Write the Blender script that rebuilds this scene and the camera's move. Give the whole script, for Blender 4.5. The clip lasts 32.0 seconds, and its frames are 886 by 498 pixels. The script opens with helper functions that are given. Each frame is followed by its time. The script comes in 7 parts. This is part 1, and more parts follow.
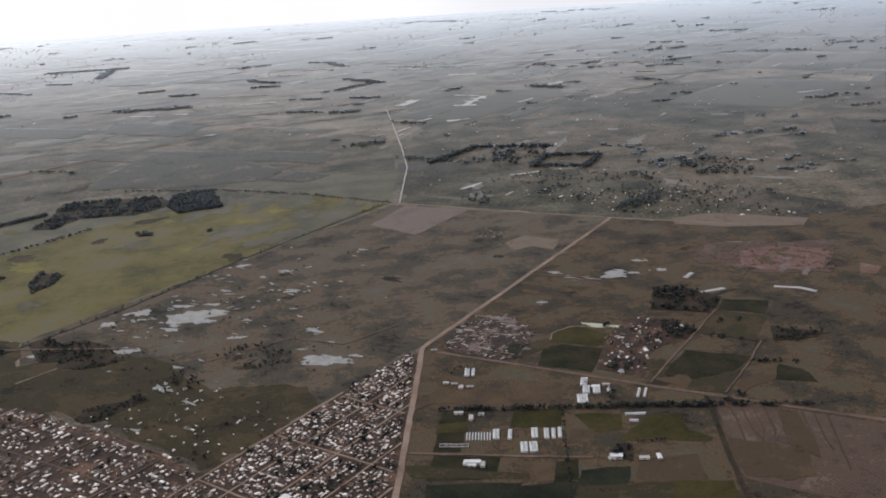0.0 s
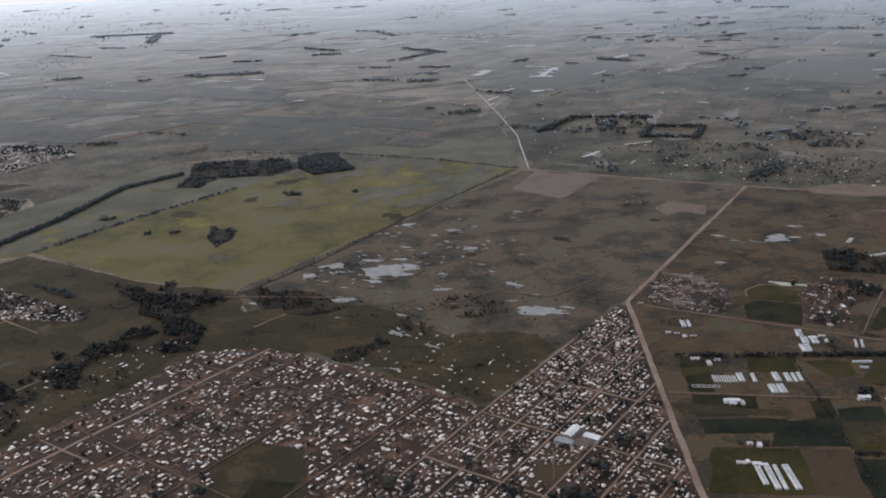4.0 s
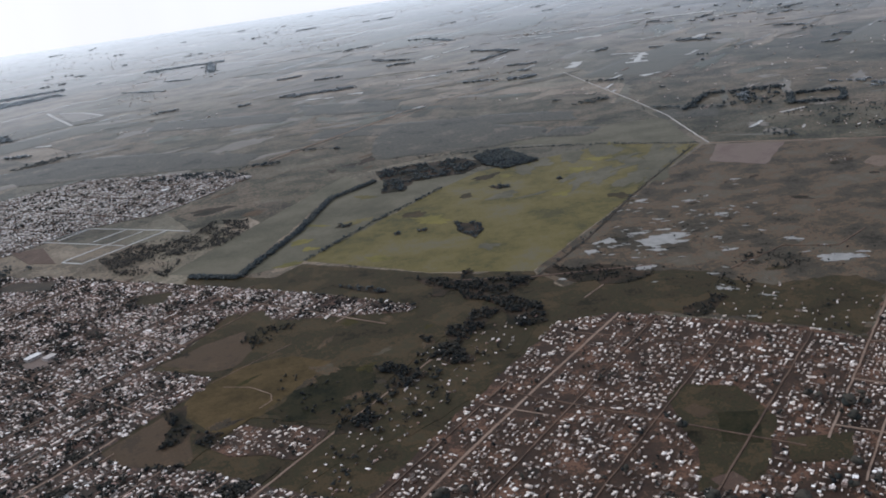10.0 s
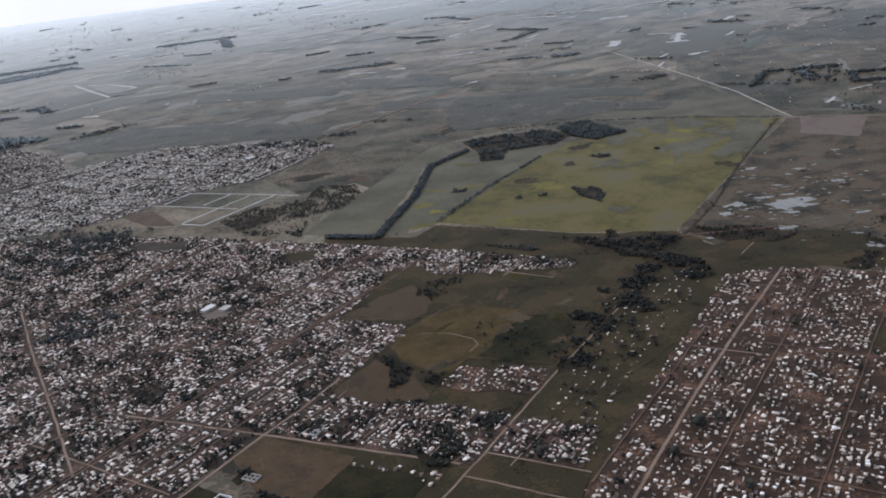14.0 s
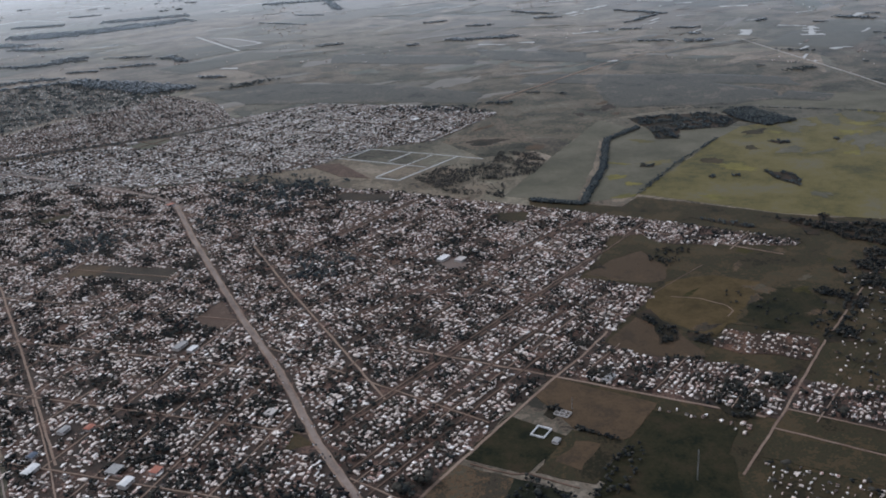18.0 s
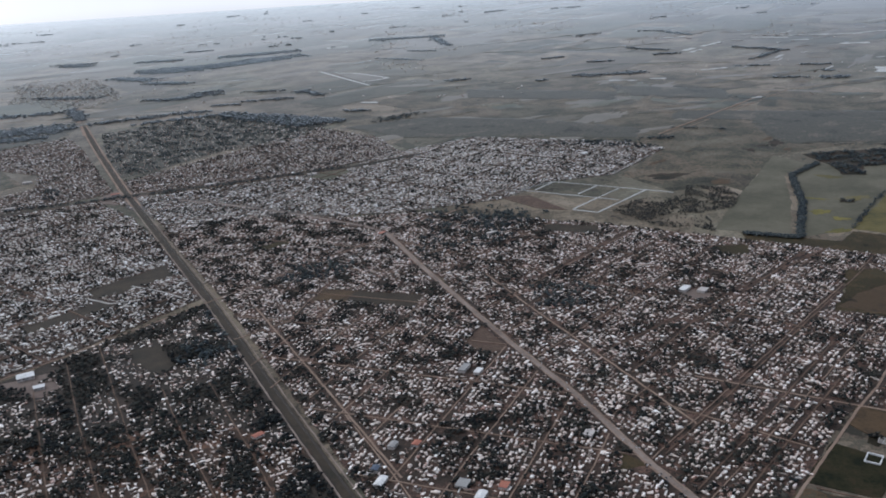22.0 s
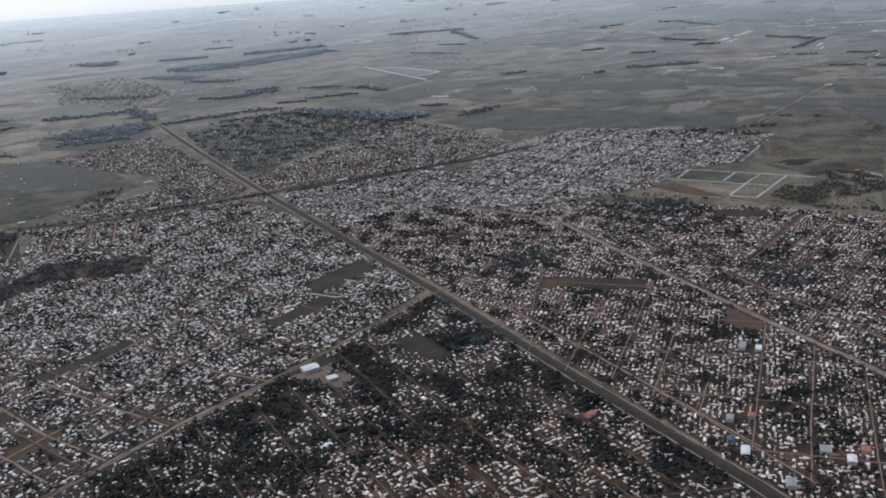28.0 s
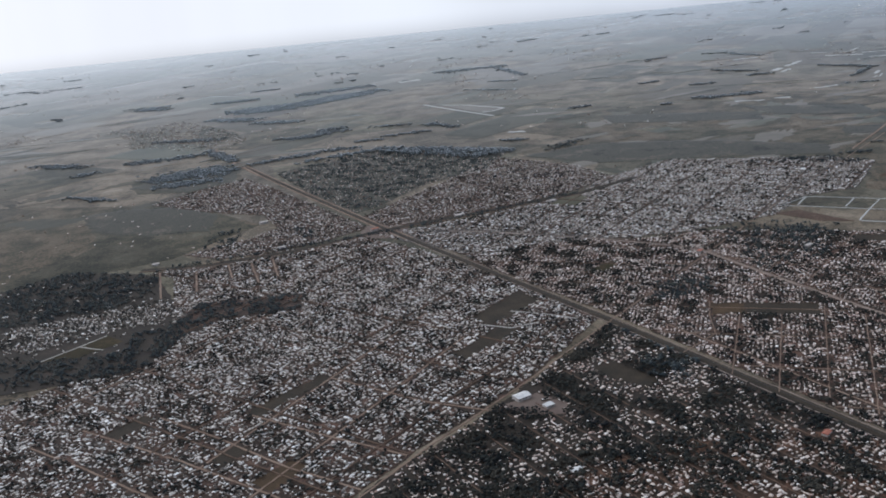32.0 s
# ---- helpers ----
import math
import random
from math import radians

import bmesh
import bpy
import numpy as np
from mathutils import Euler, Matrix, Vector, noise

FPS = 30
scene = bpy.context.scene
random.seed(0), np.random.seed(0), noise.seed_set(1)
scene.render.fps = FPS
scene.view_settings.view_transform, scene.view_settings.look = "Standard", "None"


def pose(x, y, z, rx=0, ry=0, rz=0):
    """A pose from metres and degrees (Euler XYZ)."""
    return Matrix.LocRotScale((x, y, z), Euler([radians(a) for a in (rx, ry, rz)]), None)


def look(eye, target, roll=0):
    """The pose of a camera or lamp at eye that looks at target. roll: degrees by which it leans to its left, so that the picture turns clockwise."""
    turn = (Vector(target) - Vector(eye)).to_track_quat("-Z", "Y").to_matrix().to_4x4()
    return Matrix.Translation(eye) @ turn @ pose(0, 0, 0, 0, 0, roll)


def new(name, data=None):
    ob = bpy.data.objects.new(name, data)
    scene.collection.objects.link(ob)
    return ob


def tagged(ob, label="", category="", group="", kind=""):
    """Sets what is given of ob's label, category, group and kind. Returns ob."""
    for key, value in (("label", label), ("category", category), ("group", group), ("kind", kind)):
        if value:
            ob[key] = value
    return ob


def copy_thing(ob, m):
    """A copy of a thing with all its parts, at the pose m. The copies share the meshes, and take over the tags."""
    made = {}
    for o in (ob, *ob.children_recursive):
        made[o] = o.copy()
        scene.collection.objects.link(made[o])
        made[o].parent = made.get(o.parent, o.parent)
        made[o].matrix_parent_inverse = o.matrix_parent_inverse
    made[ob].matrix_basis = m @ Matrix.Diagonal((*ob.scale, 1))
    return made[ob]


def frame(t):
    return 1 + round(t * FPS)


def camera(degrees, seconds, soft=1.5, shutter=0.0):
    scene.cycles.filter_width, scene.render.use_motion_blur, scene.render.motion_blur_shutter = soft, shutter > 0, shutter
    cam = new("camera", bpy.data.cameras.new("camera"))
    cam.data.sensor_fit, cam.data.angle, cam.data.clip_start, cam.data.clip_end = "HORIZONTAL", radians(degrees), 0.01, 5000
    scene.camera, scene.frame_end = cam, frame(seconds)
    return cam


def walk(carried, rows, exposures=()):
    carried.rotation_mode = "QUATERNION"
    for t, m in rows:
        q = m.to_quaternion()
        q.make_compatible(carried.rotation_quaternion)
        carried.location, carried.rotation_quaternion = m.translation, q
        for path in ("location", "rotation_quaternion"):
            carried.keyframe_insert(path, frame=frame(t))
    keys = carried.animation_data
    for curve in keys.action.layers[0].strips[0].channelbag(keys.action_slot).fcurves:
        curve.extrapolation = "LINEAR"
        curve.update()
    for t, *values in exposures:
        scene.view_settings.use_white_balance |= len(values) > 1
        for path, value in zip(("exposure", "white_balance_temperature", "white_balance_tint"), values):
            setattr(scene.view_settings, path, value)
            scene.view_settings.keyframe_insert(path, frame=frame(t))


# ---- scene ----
# The camera: an aeroplane climbing away over the plain, looking out to one side.
# Rows: seconds, x, y, z, yaw (to the left of +y), pitch, roll (degrees).
PATH = [
    (0, 65.2, 6.7, 200.9, -9.97, -16.67, -3.60),
    (0.5, 49.0, 4.9, 201.9, -12.51, -16.05, -3.07),
    (1, 32.8, 3.2, 203.0, -13.22, -15.28, -3.06),
    (1.5, 16.4, 1.6, 204.1, -14.00, -14.92, -3.09),
    (2, -0.0, -0.0, 205.2, -15.55, -14.30, -2.46),
    (2.5, -16.5, -1.5, 206.3, -16.09, -15.79, -1.64),
    (3, -33.1, -2.9, 207.4, -14.35, -18.44, -1.50),
    (3.5, -49.8, -4.3, 208.6, -12.94, -19.19, -2.24),
    (4, -66.5, -5.6, 209.7, -10.14, -18.43, -2.44),
    (4.5, -83.3, -6.9, 210.8, -9.61, -18.83, -2.42),
    (6.5, -151.3, -11.2, 215.6, -9.71, -20.04, -6.37),
    (7, -168.4, -12.1, 216.8, -10.31, -19.67, -6.67),
    (7.5, -185.6, -13.0, 218.0, -9.72, -19.40, -6.97),
    (8, -202.9, -13.8, 219.2, -10.13, -18.74, -7.83),
    (8.5, -220.2, -14.6, 220.5, -9.83, -18.13, -8.28),
    (9, -237.6, -15.3, 221.7, -9.84, -18.07, -8.50),
    (9.5, -255.1, -15.9, 223.0, -9.51, -17.99, -8.94),
    (10, -272.6, -16.5, 224.2, -10.24, -18.06, -8.22),
    (10.5, -290.1, -17.0, 225.5, -9.67, -17.95, -8.30),
    (11, -307.7, -17.5, 226.8, -10.57, -18.91, -7.54),
    (11.5, -325.4, -17.9, 228.1, -11.21, -19.71, -7.09),
    (12, -343.1, -18.3, 229.5, -11.34, -20.28, -7.51),
    (12.5, -360.8, -18.6, 230.8, -11.03, -19.68, -7.50),
    (13, -378.6, -18.9, 232.2, -11.12, -19.34, -8.05),
    (13.5, -396.4, -19.1, 233.5, -11.89, -19.38, -7.77),
    (15.5, -468.1, -19.5, 239.1, -11.93, -20.22, -5.30),
    (16, -486.1, -19.5, 240.5, -10.69, -21.40, -4.91),
    (16.5, -504.1, -19.4, 241.9, -10.88, -20.69, -2.14),
    (17, -522.2, -19.3, 243.4, -10.46, -18.26, -2.52),
    (17.5, -540.3, -19.2, 244.8, -10.32, -20.53, -2.97),
    (18, -558.4, -19.0, 246.3, -9.75, -20.66, -3.50),
    (18.5, -576.5, -18.8, 247.8, -8.56, -20.40, -3.60),
    (19, -594.6, -18.5, 249.3, -8.44, -20.20, -3.79),
    (19.5, -612.8, -18.2, 250.8, -9.61, -20.26, -3.65),
    (20, -631.0, -17.8, 252.3, -9.12, -20.37, -3.56),
    (20.5, -649.2, -17.5, 253.9, -8.45, -20.19, -3.62),
    (21, -667.4, -17.0, 255.4, -8.65, -19.07, -4.18),
    (21.5, -685.6, -16.6, 257.0, -7.51, -15.98, -5.13),
    (22, -703.8, -16.1, 258.6, -6.40, -18.35, -3.70),
    (22.5, -722.1, -15.5, 260.2, -5.44, -19.58, -2.79),
    (23, -740.3, -15.0, 261.8, -5.29, -18.89, -3.81),
    (23.5, -758.6, -14.4, 263.4, -7.35, -20.05, -4.86),
    (24, -776.8, -13.8, 265.0, -8.25, -19.65, -4.88),
    (24.5, -795.1, -13.1, 266.7, -8.84, -19.23, -4.18),
    (26.5, -868.0, -10.2, 273.4, -9.15, -20.66, -4.40),
    (27, -886.2, -9.4, 275.2, -9.25, -20.07, -4.35),
    (27.5, -904.4, -8.5, 276.9, -8.58, -19.99, -4.53),
    (28, -922.6, -7.7, 278.6, -9.41, -19.01, -4.23),
    (28.5, -940.8, -6.8, 280.4, -9.01, -18.93, -5.04),
    (29, -959.0, -5.9, 282.2, -9.63, -17.88, -4.88),
    (29.5, -977.1, -5.0, 284.0, -9.35, -18.47, -5.56),
    (30, -995.2, -4.0, 285.8, -9.09, -18.29, -5.12),
    (30.5, -1013.3, -3.0, 287.6, -9.71, -18.48, -5.09),
    (31, -1031.4, -2.0, 289.5, -9.27, -18.85, -5.13),
    (31.5, -1049.5, -1.0, 291.3, -9.72, -17.47, -5.47),
    (32, -1067.5, 0.0, 293.2, -9.47, -16.75, -5.60),
]


def aim(x, y, z, yaw, pitch, roll):
    a, b = radians(yaw), radians(pitch)
    way = Vector((-math.sin(a) * math.cos(b), math.cos(a) * math.cos(b), math.sin(b)))
    eye = Vector((x, y, z))
    return look(eye, eye + way * 100, roll)


# The clip's camera brightens and cools its picture a little on the way: seconds, stops, kelvin, tint.
LIGHT = ((0.0, 0.09, 6040, 13), (2.0, 0.16, 6040, 13), (3.2, -0.06, 5870, 13), (4.4, -0.05, 5810, 13), (9.0, 0.04, 5740, 12), (13.0, 0.06, 5690, 12), (16.0, 0.01, 5650, 12), (22.0, 0.01, 5580, 10), (24.0, -0.02, 5570, 10), (29.0, 0.03, 5570, 10), (32.0, -0.04, 5650, 10))
cam = camera(52.0, 32.0, soft=1.85)
walk(cam, [(t, aim(x, y, z, a, b, c)) for t, x, y, z, a, b, c in PATH], exposures=LIGHT)

# ---- world, sun ----
SUN_AZIMUTH, SUN_HEIGHT = -50.0, 38.0   # degrees from +y towards +x, and above the horizon
world = bpy.data.worlds.new("overcast_sky")
scene.world = world
world.use_nodes = True
wn, wl = world.node_tree.nodes, world.node_tree.links
wn.clear()


def wnode(kind, **values):
    n = wn.new(kind)
    for k, v in values.items():
        n.inputs[k].default_value = v
    return n


w_co = wn.new("ShaderNodeTexCoord")
w_sep = wn.new("ShaderNodeSeparateXYZ")
wl.new(w_co.outputs["Generated"], w_sep.inputs[0])
w_up = wn.new("ShaderNodeMath")
w_up.operation = "MAXIMUM"
w_up.inputs[1].default_value = 0.012
wl.new(w_sep.outputs["Z"], w_up.inputs[0])
w_dir = wn.new("ShaderNodeCombineXYZ")
wl.new(w_sep.outputs["X"], w_dir.inputs[0])
wl.new(w_sep.outputs["Y"], w_dir.inputs[1])
wl.new(w_up.outputs[0], w_dir.inputs[2])
w_sky = wn.new("ShaderNodeTexSky")
w_sky.sky_type = "NISHITA"
w_sky.sun_disc = False
w_sky.sun_elevation = radians(SUN_HEIGHT)
w_sky.sun_rotation = radians(SUN_AZIMUTH)
w_sky.dust_density = 4.0
wl.new(w_dir.outputs[0], w_sky.inputs["Vector"])
w_sky_level = wn.new("ShaderNodeVectorMath")
w_sky_level.operation = "SCALE"
w_sky_level.inputs["Scale"].default_value = 0.09
wl.new(w_sky.outputs[0], w_sky_level.inputs[0])
# the cloud sheet: brighter towards the hidden sun, streaked
w_dot = wn.new("ShaderNodeVectorMath")
w_dot.operation = "DOT_PRODUCT"
w_dot.inputs[1].default_value = (math.sin(radians(SUN_AZIMUTH)), math.cos(radians(SUN_AZIMUTH)), 0.12)
wl.new(w_dir.outputs[0], w_dot.inputs[0])
w_ramp = wn.new("ShaderNodeValToRGB")
w_ramp.color_ramp.elements[0].position, w_ramp.color_ramp.elements[0].color = 0.0, (0.66, 0.68, 0.72, 1)
w_ramp.color_ramp.elements[1].position, w_ramp.color_ramp.elements[1].color = 1.0, (1.22, 1.20, 1.18, 1)
mid = w_ramp.color_ramp.elements.new(0.50)
mid.color = (1.03, 1.0, 0.965, 1)
mid = w_ramp.color_ramp.elements.new(0.84)
mid.color = (1.13, 1.07, 1.01, 1)
wl.new(w_dot.outputs["Value"], w_ramp.inputs[0])
w_map = wn.new("ShaderNodeMapping")
w_map.inputs["Scale"].default_value = (1.2, 1.2, 9.0)
wl.new(w_dir.outputs[0], w_map.inputs[0])
w_noise = wnode("ShaderNodeTexNoise", Scale=2.2, Detail=6.0, Roughness=0.55)
wl.new(w_map.outputs[0], w_noise.inputs["Vector"])
w_var = wn.new("ShaderNodeMapRange")
w_var.inputs["To Min"].default_value, w_var.inputs["To Max"].default_value = 0.80, 1.16
wl.new(w_noise.outputs[0], w_var.inputs[0])
w_cloud = wn.new("ShaderNodeVectorMath")
w_cloud.operation = "SCALE"
wl.new(w_ramp.outputs[0], w_cloud.inputs[0])
wl.new(w_var.outputs[0], w_cloud.inputs["Scale"])
w_mix = wn.new("ShaderNodeMix")
w_mix.data_type = "RGBA"
w_mix.inputs[0].default_value = 0.92
wl.new(w_sky_level.outputs[0], w_mix.inputs[6])
wl.new(w_cloud.outputs[0], w_mix.inputs[7])
# the hazy distance below the horizon, past the end of the ground
w_low = wn.new("ShaderNodeMapRange")
w_low.interpolation_type = "SMOOTHSTEP"
w_low.inputs["From Min"].default_value, w_low.inputs["From Max"].default_value = -0.076, -0.036
w_low.inputs["To Min"].default_value, w_low.inputs["To Max"].default_value = 0.55, 1.0
wl.new(w_sep.outputs["Z"], w_low.inputs[0])
w_haze = wn.new("ShaderNodeVectorMath")
w_haze.operation = "SCALE"
wl.new(w_mix.outputs[2], w_haze.inputs[0])
wl.new(w_low.outputs[0], w_haze.inputs["Scale"])
w_back = wnode("ShaderNodeBackground", Strength=1.0)
wl.new(w_haze.outputs[0], w_back.inputs[0])
w_out = wn.new("ShaderNodeOutputWorld")
wl.new(w_back.outputs[0], w_out.inputs[0])

sun_data = bpy.data.lights.new("sun", "SUN")
sun_data.energy, sun_data.angle, sun_data.color = 1.5, radians(12), (1.0, 0.96, 0.9)
sun = new("sun", sun_data)
sa, sh = radians(SUN_AZIMUTH), radians(SUN_HEIGHT)
sun.matrix_world = look((math.sin(sa) * math.cos(sh) * 100, math.cos(sa) * math.cos(sh) * 100, math.sin(sh) * 100), (0, 0, 0))


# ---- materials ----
HAZE_GLOSS, HAZE_TERMS = 1.0, ((32.0, 2.8), (11.0, 0.28))   # stands in for distance haze: how steeply and strongly the plain mirrors low sky


def surface(name, colours, big=60.0, fine=4.0, rough=0.85, sheen=0.0, sheen_tint=(1.0, 0.97, 0.95), bump=0.0, bump_size=1.0,
            island=0.0, per_object=0.0, spec=0.3, metal=0.0, stretch=(1, 1, 1), turn=0.0, tiny=0.0, streaks=0.0, patches=0.0, sheen_rough=0.13, haze_gloss=0.0, grain=0.55):
    """A procedural surface: colours blended by noise at two sizes (metres), with optional change from piece to piece."""
    m = bpy.data.materials.new(name)
    m.use_nodes = True
    n, l = m.node_tree.nodes, m.node_tree.links
    bsdf = n["Principled BSDF"]
    co = n.new("ShaderNodeTexCoord")
    mp = n.new("ShaderNodeMapping")
    mp.inputs["Rotation"].default_value = (0, 0, radians(turn))
    mp.inputs["Scale"].default_value = stretch
    l.new(co.outputs["Object"], mp.inputs[0])

    def noise_at(size, detail, rough_n=0.6):
        t = n.new("ShaderNodeTexNoise")
        t.inputs["Scale"].default_value = 1.0 / size
        t.inputs["Detail"].default_value = detail
        t.inputs["Roughness"].default_value = rough_n
        l.new(mp.outputs[0], t.inputs["Vector"])
        return t.outputs[0]

    def blend(a, b, fac):
        x = n.new("ShaderNodeMath")
        x.operation = "MULTIPLY_ADD"
        x.inputs[1].default_value = fac
        l.new(b, x.inputs[0])
        l.new(a, x.inputs[2])
        return x.outputs[0]

    value = noise_at(big, 5.0)
    value = blend(value, noise_at(fine, 4.0, 0.7), grain)
    offset = -grain / 2
    if tiny:
        value = blend(value, noise_at(tiny, 2.0), grain * 0.9)
        offset -= grain * 0.45
    if island:
        g = n.new("ShaderNodeNewGeometry")
        value = blend(value, g.outputs["Random Per Island"], island)
        offset -= island / 2
    if per_object:
        g = n.new("ShaderNodeObjectInfo")
        value = blend(value, g.outputs["Random"], per_object)
        offset -= per_object / 2
    shift = n.new("ShaderNodeMath")
    shift.inputs[1].default_value = offset
    l.new(value, shift.inputs[0])
    ramp = n.new("ShaderNodeValToRGB")
    ramp.color_ramp.elements[0].color = (*colours[0], 1)
    ramp.color_ramp.elements[0].position = 0.34
    ramp.color_ramp.elements[1].color = (*colours[-1], 1)
    ramp.color_ramp.elements[1].position = 0.66
    for i, c in enumerate(colours[1:-1], 1):
        ramp.color_ramp.elements.new(0.34 + 0.32 * i / (len(colours) - 1)).color = (*c, 1)
    l.new(shift.outputs[0], ramp.inputs[0])
    colour = ramp.outputs[0]
    if patches:
        # old field boundaries: cells of slightly different growth
        vo = n.new("ShaderNodeTexVoronoi")
        vo.distance = "CHEBYCHEV"
        vm = n.new("ShaderNodeMapping")
        vm.inputs["Rotation"].default_value = (0, 0, radians(45))
        vm.inputs["Scale"].default_value = (1.0 / patches, 0.55 / patches, 1)
        l.new(co.outputs["Object"], vm.inputs[0])
        l.new(vm.outputs[0], vo.inputs["Vector"])
        vo.inputs["Scale"].default_value = 1.0
        vr = n.new("ShaderNodeValToRGB")
        for k, c in enumerate(((0.55, 0.62, 0.55), (0.85, 0.84, 0.80), (1.0, 1.06, 0.92), (1.25, 1.18, 1.05), (1.5, 1.42, 1.3))):
            (vr.color_ramp.elements[k] if k < 2 else vr.color_ramp.elements.new(0.0)).color = (*c, 1)
        for k, e in enumerate(vr.color_ramp.elements):
            e.position = (0.05, 0.3, 0.55, 0.75, 0.95)[k]
        sp = n.new("ShaderNodeSeparateColor")
        l.new(vo.outputs["Color"], sp.inputs[0])
        l.new(sp.outputs[0], vr.inputs[0])
        mv = n.new("ShaderNodeMix")
        mv.data_type, mv.blend_type = "RGBA", "MULTIPLY"
        mv.inputs[0].default_value = 0.7
        l.new(colour, mv.inputs[6])
        l.new(vr.outputs[0], mv.inputs[7])
        colour = mv.outputs[2]
    if streaks:
        w = n.new("ShaderNodeTexWave")
        w.inputs["Scale"].default_value = 1.0 / streaks
        w.inputs["Distortion"].default_value = 1.5
        w.inputs["Detail"].default_value = 2.0
        l.new(mp.outputs[0], w.inputs["Vector"])
        mx = n.new("ShaderNodeMix")
        mx.data_type, mx.blend_type = "RGBA", "MULTIPLY"
        r = n.new("ShaderNodeMapRange")
        r.inputs["To Min"].default_value, r.inputs["To Max"].default_value = 0.72, 1.15
        l.new(w.outputs["Fac"], r.inputs[0])
        mx.inputs[0].default_value = 1.0
        l.new(colour, mx.inputs[6])
        l.new(r.outputs[0], mx.inputs[7])
        colour = mx.outputs[2]
    l.new(colour, bsdf.inputs["Base Color"])
    bsdf.inputs["Roughness"].default_value = rough
    bsdf.inputs["Metallic"].default_value = metal
    bsdf.inputs["Specular IOR Level"].default_value = spec
    bsdf.inputs["Sheen Weight"].default_value = sheen
    bsdf.inputs["Sheen Roughness"].default_value = sheen_rough
    bsdf.inputs["Sheen Tint"].default_value = (*sheen_tint, 1)
    if bump:
        bp = n.new("ShaderNodeBump")
        bp.inputs["Strength"].default_value = bump
        bp.inputs["Distance"].default_value = 0.3
        l.new(noise_at(bump_size, 3.0), bp.inputs["Height"])
        l.new(bp.outputs[0], bsdf.inputs["Normal"])
    if haze_gloss:
        # in place of haze: gloss that rises steeply towards grazing view
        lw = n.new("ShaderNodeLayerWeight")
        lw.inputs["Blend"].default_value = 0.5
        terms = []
        for power, weight in HAZE_TERMS:
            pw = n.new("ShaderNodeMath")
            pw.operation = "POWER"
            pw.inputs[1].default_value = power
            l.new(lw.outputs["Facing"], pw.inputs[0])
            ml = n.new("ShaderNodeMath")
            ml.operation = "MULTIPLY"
            ml.inputs[1].default_value = weight * haze_gloss
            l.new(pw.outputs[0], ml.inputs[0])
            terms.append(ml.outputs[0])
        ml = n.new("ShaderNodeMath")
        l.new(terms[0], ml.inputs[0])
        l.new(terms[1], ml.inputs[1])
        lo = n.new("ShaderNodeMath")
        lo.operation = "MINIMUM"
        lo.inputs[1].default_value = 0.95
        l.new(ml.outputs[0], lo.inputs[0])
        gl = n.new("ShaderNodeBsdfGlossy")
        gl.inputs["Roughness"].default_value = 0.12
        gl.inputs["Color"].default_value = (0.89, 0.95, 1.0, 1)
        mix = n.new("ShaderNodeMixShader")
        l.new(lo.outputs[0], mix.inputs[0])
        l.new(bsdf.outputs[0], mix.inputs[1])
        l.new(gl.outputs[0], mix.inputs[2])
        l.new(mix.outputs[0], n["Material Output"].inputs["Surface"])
    return m


